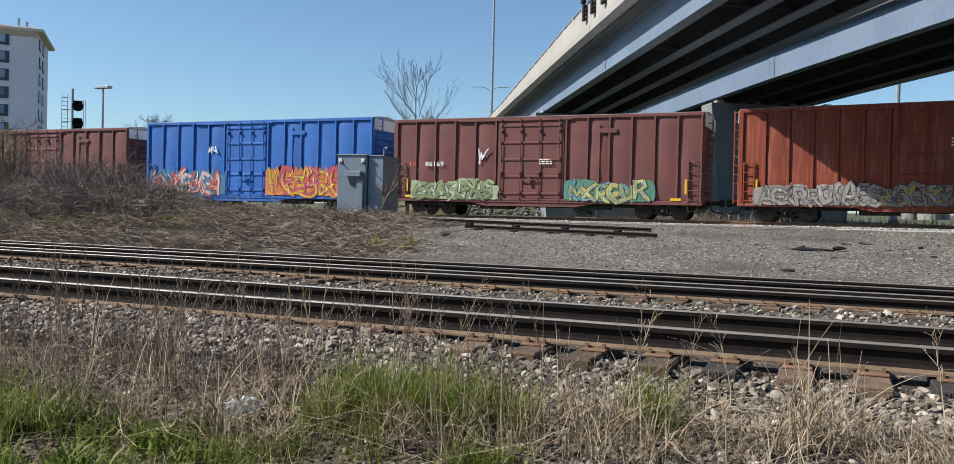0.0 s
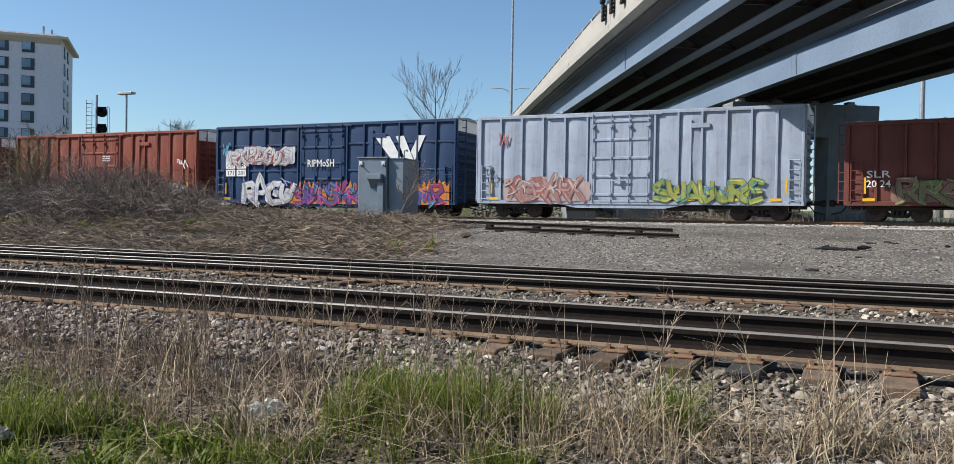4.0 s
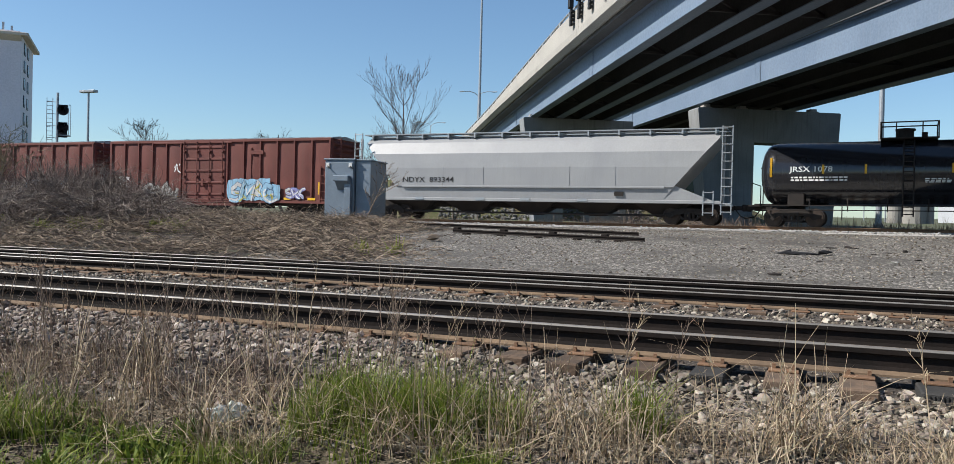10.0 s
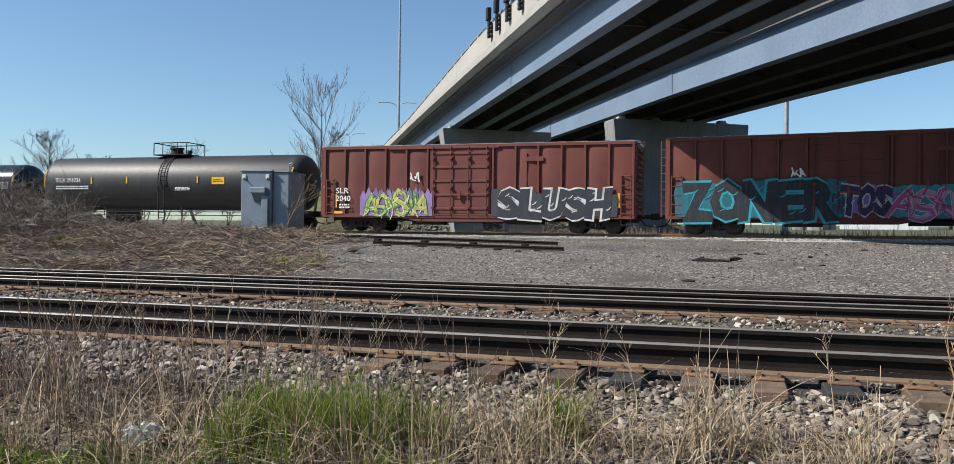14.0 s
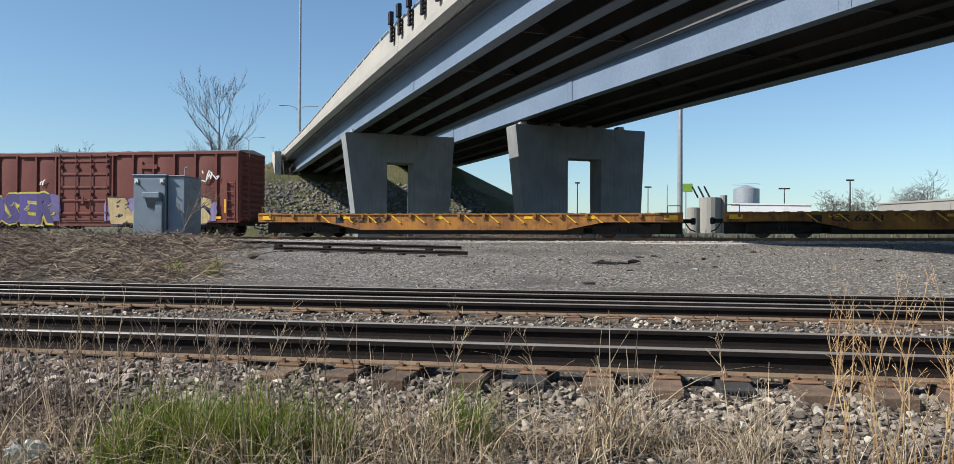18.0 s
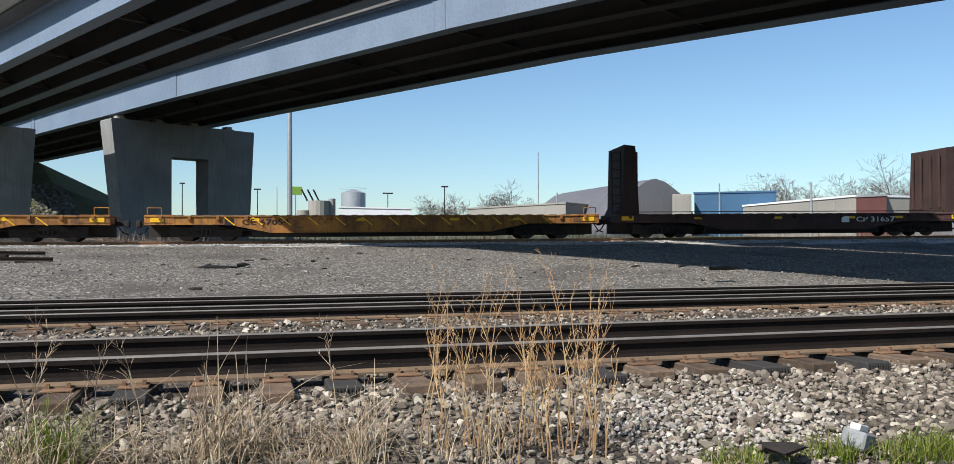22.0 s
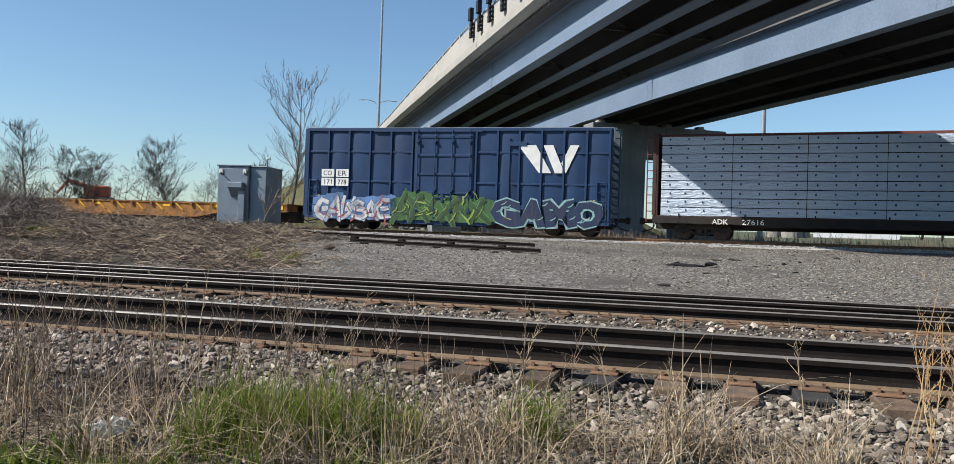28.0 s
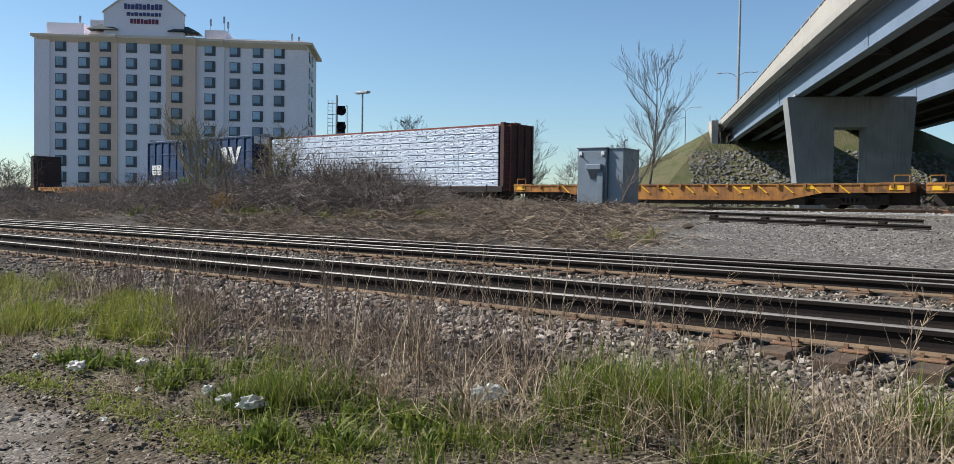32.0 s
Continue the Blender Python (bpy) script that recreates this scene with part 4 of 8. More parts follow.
def graffiti(car, x0, x1, z0, z1, cells, fill, edge, back=None, accents=(), y=-1.6, seed=1, jag=False, word=""):
    """A sprayed piece: cloud behind, a crowd of fat interlocked outlined forms, shading, shines and loose strokes, one layer a colour."""
    r = random.Random(seed)
    cells = len(word) or max(2, round(cells * 1.4))
    z1 -= (z1 - z0) * 0.1
    w = (x1 - x0) / cells
    H = z1 - z0
    layers = {}
    count = [0]

    def lay(name, col, geo):
        layers.setdefault((name, tuple(col)), G()).add(geo.v, geo.f)

    def stroke(name, col, pts, wd, depth):
        count[0] += 1
        yy = y - depth - 0.0004 * (count[0] % 9)
        lay(name, col, fat_stroke(pts, wd, yy - 0.0015, yy + 0.0015))

    if back:
        m = max(3, int((x1 - x0) / 0.6))
        for i in range(m):
            a, b = x0 - 0.2 + (x1 - x0 + 0.4) * i / m - 0.2, x0 - 0.2 + (x1 - x0 + 0.4) * (i + 1) / m + 0.2
            if jag:
                k = 7
                ol = [(a, z0)] + [(a + (b - a) * j / k, z1 + (0.34 if j % 2 else -0.2) * r.uniform(0.3, 1.0)) for j in range(k + 1)] + [(b, z0)]
            else:
                ol = blob_outline(r, a, b, z0 - 0.05, z1 + r.uniform(-0.2, 0.2), 16, 0.16)
            k = r.uniform(0.75, 1.1)
            lay("graffiti_cloud", [c * (k if i % 2 else 1) for c in back], G().prism(ol, "y", y - 0.0009 * (i % 5) - 0.002, y - 0.001))
    for i, ch in enumerate(word):
        k, turn = r.uniform(-0.2, 0.25), r.uniform(-0.1, 0.1)
        for name, col, fat, d in (("graffiti_outline", edge, 0.15, 0.008), ("graffiti_letter", fill[i % len(fill)], 0.085, 0.014)):
            me = TEXTS[(ch, fat)]
            xs = [v.co.x for v in me.vertices]
            sx, dy = w * 1.12 / (max(xs) - min(xs)), y - d - 0.003 * (i % 2)
            pts = [((v.co.x - min(xs)) * sx + x0 + w * (i - 0.06) + k * (v.co.z - 0.5) * H * 0.6, v.co.z * H * 1.02 + z0) for v in me.vertices]
            cx, cz = x0 + w * (i + 0.5), (z0 + z1) / 2
            lay(name, col, G().add([(cx + (u - cx) - turn * (v - cz), dy, cz + (v - cz) + turn * (u - cx) + 0.05 * math.sin(u * 5 + seed)) for u, v in pts], [tuple(f.vertices) for f in me.polygons]))
        for _ in range(3):
            u, v = x0 + w * (i + r.uniform(0.1, 0.9)), z0 + H * r.uniform(0.1, 0.9)
            stroke("graffiti_shine", edge, [(u, v), (u + 0.12 * w, v + 0.05), (u + 0.2 * w, v + 0.16)], 0.025, 0.022)
    for i in range(0 if word else cells):
        a = x0 + w * i - 0.12 * w
        sl = r.uniform(-0.7, 0.7)
        hh = H * r.uniform(0.7, 1.05)
        zz = z0 + r.uniform(-0.04, 0.1) * H
        bw = min(w * 1.2, H) * r.uniform(0.13, 0.19)
        col = fill[i % len(fill)]
        other = fill[(i + 1) % len(fill)]
        other = other if other != col else tuple(c * 0.5 for c in col)
        for run in FORMS[r.randrange(len(FORMS))]:
            pts = [(a + w * 1.22 * u + sl * (v - 0.5) * hh * 0.5 + r.uniform(-0.07, 0.07) * w, zz + hh * v + r.uniform(-0.06, 0.06) * hh) for u, v in run]
            fine = []
            for (p, q), (p2, q2) in zip(pts, pts[1:]):
                fine += [(p, q), ((p + p2) / 2 + r.uniform(-0.04, 0.04), (q + q2) / 2 + r.uniform(-0.03, 0.03))]
            fine.append(pts[-1])
            d = 0.012 + 0.012 * (i % 2)
            stroke("graffiti_outline", edge, fine, bw + 0.035, d - 0.004)
            stroke("graffiti_letter", tuple(c * 0.85 for c in col), fine, bw, d)
            stroke("graffiti_shade", other, [(u + bw * 0.3, v - bw * 0.4) for u, v in fine[len(fine) // 3:]], bw * 0.4, d + 0.004)
            if r.random() < 0.5:
                stroke("graffiti_shine", tuple(min(0.8, c * 1.6 + 0.1) for c in col), [(u - bw * 0.3, v + bw * 0.35) for u, v in fine[:3]], bw * 0.14, d + 0.006)
        for c in accents:
            for _ in range(3):
                u, v = r.uniform(a, a + w), r.uniform(z0, z1)
                t, ln = r.uniform(-1.4, 1.4), r.uniform(0.08, 0.26) * H
                cx, cz = math.sin(t) * ln, math.cos(t) * ln
                stroke("graffiti_stroke", c, [(u - cx, v - cz), (u + 0.06, v), (u + cx, v + cz)], r.uniform(0.015, 0.05), 0.034)
    for (name, col), geo in layers.items():
        part(name, geo, spray(col), car)


def scribble(car, x, z, w, h, m, y=-1.6, seed=0, n=9):
    """A quick hand-drawn tag."""
    r = random.Random(seed)
    g = G()
    p = (x, z + h * r.random())
    for i in range(n):
        q = (x + w * (i + 1) / n * r.uniform(0.7, 1.1), z + h * r.random())
        d = Vector((q[0] - p[0], q[1] - p[1]))
        nn = Vector((-d.y, d.x)).normalized() * 0.03
        g.prism([(p[0] + nn.x, p[1] + nn.y), (q[0] + nn.x, q[1] + nn.y), (q[0] - nn.x, q[1] - nn.y), (p[0] - nn.x, p[1] - nn.y)], "y", y - 0.004 - 0.0005 * i, y)
        p = q if i % 3 else (q[0] - w * 0.1, z + h * r.random())
    part("sprayed_tag", g, m, car)


def boxcar(name, label, L, H, m, style="rib", door=(-0.9, 2.2), base=0.72):
    """A steel boxcar: shell, ribs, door with lock bars, corrugated ends, ladders, roof, trucks."""
    car = thing(name, label, "boxcar", "freight train")
    half, W = L / 2, 1.47
    d0, d1 = door
    part("body", G().box(-half, half, -W, W, base + 0.1, H - 0.12), m, car)
    if H > 5:
        for sx in (-1, 1):
            part("end_top_panel", G().box(min(sx * half, sx * (half + 0.11)), max(sx * half, sx * (half + 0.11)), -W, W, H - 0.75, H - 0.16, 0.01), WHT, car, "white top panel of the car end")
    # slight pillow of the sheets between the ribs
    segs = [(-half, d0), (d1, half)]
    rib = shared("rib|%.2f|%.2f" % (H, base), lambda: G().prism([(-0.07, 0), (-0.045, -0.11), (0.045, -0.11), (0.07, 0)], "z", base + 0.16, H - 0.24), m)
    for a, b in segs:
        n = max(4, round((b - a) / 1.12))
        for i in range(n + 1):
            x = a + 0.08 + (b - a - 0.16) * i / n
            part("rib", rib, None, car, "", (x, -W, 0))
            part("rib", rib, None, car, "", pose(x, W, 0, 0, 0, 180))
            if i < n:
                x2 = a + 0.08 + (b - a - 0.16) * (i + 1) / n
                mid = (x + x2) / 2
                bul = 0.03 + 0.02 * (i * 5 % 3)
                zs = [base + 0.2, base + 0.6, (base + H) / 2, H - 0.6, H - 0.26]
                rows = []
                for j, z in enumerate(zs):
                    k = math.sin(math.pi * j / 4) * (1.4 if (i + j) % 2 else 0.7)
                    rows.append([(x + 0.07, -W - 0.004, z), (mid - 0.2, -W - 0.004 - bul * k, z), (mid + 0.2, -W - 0.004 - bul * k * 0.7, z), (x2 - 0.07, -W - 0.004, z)])
                vs = [p for rw in rows for p in rw]
                part("side_sheet", G().add(vs, [(j * 4 + q, j * 4 + q + 1, j * 4 + q + 5, j * 4 + q + 4) for j in range(4) for q in range(3)]), m, car, smooth=True)
    for sy in (-1, 1):
        part("side_sill", G().box(-half, half, sy * W - 0.1, sy * W + 0.1, base - 0.02, base + 0.17, 0.015), m, car)
        part("top_chord", G().box(-half, half, sy * W - 0.09, sy * W + 0.09, H - 0.26, H - 0.1, 0.015), m, car)
        part("drop_sill", G().prism([(d0 - 1.6, base), (d0 - 0.6, base - 0.2), (d1 + 0.6, base - 0.2), (d1 + 1.6, base)], "y", sy * W - 0.06, sy * W + 0.06), m, car)
    if style == "grid":
        for z in (base + 0.2 + (H - base) * 0.36, base + 0.2 + (H - base) * 0.68):
            for a, b in segs:
                part("side_rail", G().box(a + 0.1, b - 0.1, -W - 0.07, -W, z - 0.05, z + 0.05, 0.01), m, car)
    for sx in (-1, 1):
        n = 11
        cor = shared("end_corrugation|%d" % sx, lambda: G().prism([(0, -0.13), (sx * 0.085, -0.05), (sx * 0.085, 0.05), (0, 0.13)], "y", -W + 0.1, W - 0.1), m)
        for i in range(n):
            part("end_corrugation", cor, None, car, "", (sx * half, 0, base + 0.3 + (H - base - 0.7) * i / (n - 1)))
        part("corner_post", G().box(sx * half - 0.08, sx * half + 0.05, -W - 0.06, -W + 0.14, base, H - 0.12, 0.01), m, car)
        add_ladder(car, m, sx * (half - 0.42), -W - 0.1, base + 0.1, base + (2.0 if sx < 0 else 2.1))
        add_ladder(car, m, sx * (half + 0.12), -W + 0.4, base + 0.1, H - 0.1)
        part("sill_step", shared("sill_step", lambda: G().path([(-0.22, 0, 0.35), (-0.22, 0, 0), (0.22, 0, 0), (0.22, 0, 0.35)], 0.02), UND), None, car, "", (sx * (half - 0.42), -W - 0.05, base - 0.3))
    # door
    D = part("door", G().box(d0 + 0.03, d1 - 0.03, -W - 0.06, -W, base + 0.2, H - 0.3, 0.012), m, car, "sliding plug door with lock bars")
    w = d1 - d0
    for i in range(5):
        z = base + 0.45 + (H - base - 1.0) * i / 4
        part("door_rib", G().box(d0 + 0.15, d1 - 0.15, -W - 0.1, -W - 0.055, z - 0.06, z + 0.06, 0.015), m, D)
    for fx in (0.07, 0.36, 0.64, 0.93):
        x = d0 + w * fx
        part("lock_bar", G().tube((x, -W - 0.14, base + 0.1), (x, -W - 0.14, H - 0.2), 0.025, n=6), m, D)
        for z in (base + 0.5, base + 1.5, H - 0.8):
            part("bracket", shared("bracket", lambda: G().box(-0.07, 0.07, -0.1, 0.06, -0.05, 0.05), m), None, D, "", (x, -W - 0.1, z))
    part("handle", G().box(d0 + w * 0.36, d0 + w * 0.64, -W - 0.19, -W - 0.15, base + 1.12, base + 1.18).box(d0 + w * 0.48, d0 + w * 0.52, -W - 0.2, -W - 0.14, base + 0.95, base + 1.35), m, D)
    for z in (base + 0.1, H - 0.31):
        part("door_track", G().box(d0 - 2.2, d1 + 0.4, -W - 0.12, -W, z, z + 0.09, 0.01), m, car)
    # placard and tack boards
    for x, z in ((d1 + 2.2, H - 0.9), (d1 + 2.2, base + 0.75)):
        part("tack_board", G().box(x - 0.45, x + 0.45, -W - 0.12, -W - 0.08, z - 0.1, z + 0.12, 0.01), m, car)
    part("tack_board_post", G().box(d1 + 1.75, d1 + 1.82, -W - 0.11, -W - 0.04, base + 0.4, H - 0.6, 0.01), m, car)
    part("roof", G().prism([(-W - 0.05, H - 0.12), (-W - 0.05, H - 0.08), (0, H + 0.08), (W + 0.05, H - 0.08), (W + 0.05, H - 0.12)], "x", -half - 0.03, half + 0.03), GAL, car, "dull metal roof with cross seams")
    seam = shared("roof_seam|%.2f" % H, lambda: G().prism([(-W, H - 0.07), (0, H + 0.12), (W, H - 0.07), (0, H + 0.05)], "x", -0.05, 0.05), GAL)
    for i in range(15):
        part("roof_seam", seam, None, car, "", (-half + 0.4 + (L - 0.8) * i / 14, 0, 0))
    part("centre_sill", G().box(-half, half, -0.35, 0.35, base - 0.15, base + 0.12).box(-3.2, -1.6, -1.3, -0.3, base - 0.35, base + 0.05, 0.03).box(1.8, 3.6, -1.2, -0.4, base - 0.3, base + 0.05, 0.03), UND, car)
    part("brake_pipe", G().path([(-half + 2.5, -1.2, base - 0.12), (half - 2.5, -1.2, base - 0.12)], 0.03), UND, car)
    for x in (-half + 2.0, half - 2.0):
        add_truck(car, x)
    add_couplers(car, L)
    tag_plates(car, [-half + 0.9, -half + 2.9, -half + 5.2, half - 5.0, half - 2.8, half - 1.2], -W - 0.125, base + 0.24)
    part("yellow_stripe", G().box(-0.05, 0.05, -0.004, 0.004, -0.35, 0.35), YEL, car, "upright yellow reflective strip", (half - 0.75, -W - 0.09, base + 0.85))
    part("yellow_stripe", G().box(-0.05, 0.05, -0.004, 0.004, -0.35, 0.35), YEL, car, "upright yellow reflective strip", (-half + 0.75, -W - 0.09, base + 0.85))
    return car


def mark(car, two, x, z, h=0.32, m=WHT, y=-1.6, w1=0.95, w2=0.95):
    letter(car, two[0], m, x, y, z + h * 1.35, h, w1, 0.01, "reporting_mark")
    letter(car, two[1], m, x, y, z, h, w2, 0.01, "reporting_mark")


def panel_mark(car, words, x, z, y=-1.6):
    """Dark marks on four white patches, two above two."""
    for i, word in enumerate(words):
        u, v = x + (i % 2) * 0.82, z + (0.46 if i < 2 else 0)
        part("white_patch", shared("white_patch", lambda: G().box(-0.05, 0.66, -0.003, 0.003, -0.05, 0.35), WHT), None, car, "white lettering patch", (u, y, v))
        letter(car, word, BLK, u + 0.04, y - 0.006, v + 0.02, 0.26, 0.5, 0.01, "reporting_mark")


def chevron(car, x, z, w, h, y):
    """Two slanted white bars that meet, the fleet's emblem drawn as plain shapes."""
    g = G().prism([(x, z + h), (x + 0.30 * w, z + h), (x + 0.56 * w, z), (x + 0.36 * w, z)], "y", y - 0.004, y)
    g.prism([(x + 0.42 * w, z + h), (x + 0.58 * w, z + h), (x + 0.78 * w, z), (x + 0.62 * w, z)], "y", y - 0.005, y)
    g.prism([(x + 0.80 * w, z), (x + 0.72 * w, z + 0.35 * h), (x + 0.86 * w, z + h), (x + w, z + h)], "y", y - 0.006, y)
    part("emblem", g, WHT, car, "white slanted-bar emblem")


def hopper(L, label):
    car = thing("covered_hopper", label, "hopper car", "freight train")
    half = L / 2
    # round-sided shell that is cut off by slope sheets at both ends
    prof = [(-0.75, 4.35), (-1.25, 4.05), (-1.52, 3.45), (-1.6, 2.7), (-1.6, 1.75), (-1.55, 1.72), (-1.5, 1.05), (1.5, 1.05), (1.55, 1.72), (1.6, 1.75), (1.6, 2.7), (1.52, 3.45), (1.25, 4.05), (0.75, 4.35)]
    xe = lambda z: half - 0.55 - 2.6 * max(0, (4.1 - z)) / 3.0 if z > 1.1 else half - 3.15
    part("body", G().loft([[(sx * xe(z), y, z) for y, z in prof] for sx in (-1, 1)]), HOPG, car, smooth=False)
    part("side_rail", G().box(-half + 3.0, half - 3.0, -1.64, -1.58, 1.68, 1.78, 0.01), HOPG, car)
    part("side_sill", G().box(-half + 0.4, half - 0.4, -1.56, -1.42, 0.98, 1.14, 0.02), HOPG, car)
    part("side_sill", G().box(-half + 0.4, half - 0.4, 1.42, 1.56, 0.98, 1.14, 0.02), HOPG, car)
    for sx in (-1, 1):
        for x in (0.33, 0.66, 0.0):
            if x:
                part("seam", G().box(sx * x * (half - 3) - 0.01, sx * x * (half - 3) + 0.01, -1.612, -1.58, 1.8, 2.75), HOPG, car)
        part("end_platform", G().box(sx * half - 0.5 if sx > 0 else -half, sx * half if sx > 0 else -half + 0.5, -1.45, 1.45, 0.92, 1.0, 0.01), GAL, car)
        part("end_gusset", G().prism([(sx * (half - 0.45), 1.0), (sx * (half - 3.2), 1.0), (sx * (half - 2.6), 1.85)], "y", -1.5, -1.44), HOPG, car)
        for y in (-1.4, 1.4):
            part("end_post", G().box(sx * (half - 0.35) - 0.06, sx * (half - 0.35) + 0.06, y - 0.05, y + 0.05, 1.0, 4.3), HOPG, car)
        add_ladder(car, GAL, sx * (half - 0.2), -1.5, 0.5, 4.6)
        add_ladder(car, GAL, sx * (half - 1.0), -1.55, 0.45, 1.6)
    # running boards with brackets
    for y in (-0.72, 0.72):
        part("running_board", G().box(-half + 0.3, half - 0.3, y - 0.32, y + 0.32, 4.52, 4.57), GAL, car, "pale open-grid roof walk")
    for i in range(13):
        x = -half + 0.8 + (L - 1.6) * i / 12
        part("walk_bracket", G().box(x - 0.04, x + 0.04, -1.05, 1.05, 4.3, 4.52), GAL, car)
    for i in range(5):
        x = -half + 3.2 + (L - 6.4) * i / 4
        part("outlet_hopper", G().loft([[(x - 1.5, -1.1, 1.05), (x + 1.5, -1.1, 1.05), (x + 1.5, 1.1, 1.05), (x - 1.5, 1.1, 1.05)], [(x - 0.35, -0.4, 0.35), (x + 0.35, -0.4, 0.35), (x + 0.35, 0.4, 0.35), (x - 0.35, 0.4, 0.35)]]), UND, car)
    part("pipe", G().path([(-half + 3, -1.1, 0.42), (half - 3, -1.1, 0.42)], 0.05), UND, car)
    part("end_sill", G().box(-half, half, -0.3, 0.3, 0.7, 1.0), UND, car)
    letter(car, "NDYX  893344", BLK, -half + 3.0, -1.62, 1.95, 0.28, 3.0, 0.01, "reporting_mark")
    part("placard", G().box(half - 5.4, half - 4.95, -1.58, -1.55, 1.32, 1.52), UND, car)
    tag_plates(car, [-half + 4, -half + 7.5, 0, half - 7], -1.58, 1.1, GAL)
    for x in (-half + 1.9, half - 1.9):
        add_truck(car, x)
    add_couplers(car, L)
    return car


def tank(L, R, label, m, two, zc):
    car = thing("tank_car", label, "tank car", "freight train")
    half = L / 2
    rings = []
    n = 40
    for x, k in ((-half, 0.02), (-half + 0.04, 0.42), (-half + 0.14, 0.68), (-half + 0.3, 0.87), (-half + 0.5, 0.97), (-half + 0.75, 1), (0, 1.0), (half - 0.75, 1), (half - 0.5, 0.97), (half - 0.3, 0.87), (half - 0.14, 0.68), (half - 0.04, 0.42), (half, 0.02)):
        rings.append([(x, R * k * math.sin(math.tau * i / n), zc + R * k * math.cos(math.tau * i / n)) for i in range(n)])
    part("tank_shell", G().loft(rings), m, car, smooth=True)
    for x in (-half + 0.75, -half * 0.45, half * 0.45, half - 0.75):
        part("weld_seam", G().loft([[(x + dx, (R + 0.004) * math.sin(math.tau * i / n), zc + (R + 0.004) * math.cos(math.tau * i / n)) for i in range(n)] for dx in (-0.015, 0.015)], False), m, car)
    for sx in (-1, 1):
        part("stub_sill", G().box(sx * half - 1.9 if sx > 0 else -half - 0.3, sx * half + 0.3 if sx > 0 else -half + 1.9, -0.3, 0.3, 0.72, 1.05, 0.02), UND, car)
        part("saddle", G().box(sx * (half - 1.6) - 0.35, sx * (half - 1.6) + 0.35, -1.1, 1.1, 0.95, zc - R * 0.6, 0.03), UND, car)
        g = G()
        for y in (-1.35, 1.35):
            g.path([(sx * (half + 0.25), y, 0.95), (sx * (half + 0.25), y, 1.95)], 0.025)
        g.path([(sx * (half + 0.25), -1.35, 1.95), (sx * (half + 0.25), 1.35, 1.95)], 0.025)
        part("end_railing", g, UND, car)
        part("end_platform", G().box(sx * half - 0.1 if sx > 0 else -half - 0.4, sx * half + 0.4 if sx > 0 else -half + 0.1, -1.45, 1.45, 0.9, 0.96), UND, car)
        part("curved_strip", G().loft([[(sx * (half - 0.55) + dx, -(R + 0.006) * math.cos(a), zc + (R + 0.006) * math.sin(a)) for dx in (-0.05, 0.05)] for a in [-0.15 + 0.08 * i for i in range(9)]], False), YEL, car, "upright yellow reflective strip")
    part("walkway", G().box(-half + 0.2, half - 0.2, -1.55, -1.3, 0.93, 0.97).path([(-half + 0.2, -1.52, 0.75), (half - 0.2, -1.52, 0.75)], 0.022), UND, car)
    for i in range(6):
        x = -half + 2.2 + (L - 4.4) * i / 5
        part("walkway_post", G().tube((x, -1.5, 0.7), (x, -1.5, 1.25), 0.025, n=6), UND, car)
    # manway platform
    pl = part("platform", G().box(-1.1, 1.1, -0.85, 0.85, zc + R + 0.02, zc + R + 0.07), UND, car, "dark manway platform with railing")
    g = G()
    for y in (-0.85, 0.85):
        g.path([(-1.1, y, zc + R), (-1.1, y, zc + R + 0.72), (1.1, y, zc + R + 0.72), (1.1, y, zc + R)], 0.028)
    for x in (-1.1, 1.1):
        g.path([(x, -0.85, zc + R + 0.72), (x, 0.85, zc + R + 0.72)], 0.028)
    for x in (-0.5, 0.5):
        g.path([(x, -0.85, zc + R), (x, -0.85, zc + R + 0.72)], 0.025)
    part("railing", g, UND, pl)
    part("manway", G().tube((-0.15, 0, zc + R - 0.1), (-0.15, 0, zc + R + 0.42), 0.34, n=20).tube((-0.15, 0, zc + R + 0.42), (-0.15, 0, zc + R + 0.5), 0.4, n=20), UND, pl)
    part("valve", G().tube((0.6, 0.1, zc + R - 0.05), (0.6, 0.1, zc + R + 0.35), 0.12, n=10), UND, pl)
    g = G()
    for x in (-0.2, 0.2):
        g.path([(x, -R * math.cos(a) - 0.09, zc + R * math.sin(a) * 1.02) for a in [-0.3 + 0.2 * i for i in range(9)]], 0.03)
        g.tube((x, -R - 0.09, zc - 0.3), (x, -1.52, 0.5), 0.03, n=6)
    for i in range(12):
        a = -0.3 + 1.6 * i / 11
        g.tube((-0.2, -R * math.cos(a) - 0.09, zc + R * math.sin(a) * 1.02), (0.2, -R * math.cos(a) - 0.09, zc + R * math.sin(a) * 1.02), 0.02, n=6)
    for z in (0.6, 0.9, 1.2, 1.5):
        g.tube((-0.2, -1.54, z), (0.2, -1.54, z), 0.02, n=6)
    part("side_ladder", g, UND, car)
    y = -R * 0.995
    letter(car, two, WHT, -half + 1.35, y - 0.012, zc + 0.02, 0.24, 1.75, 0.01, "reporting_mark")
    bars(car, -half + 1.4, y - 0.02, zc - 0.2, 2, 2.3, 0.07, WHT, 3)
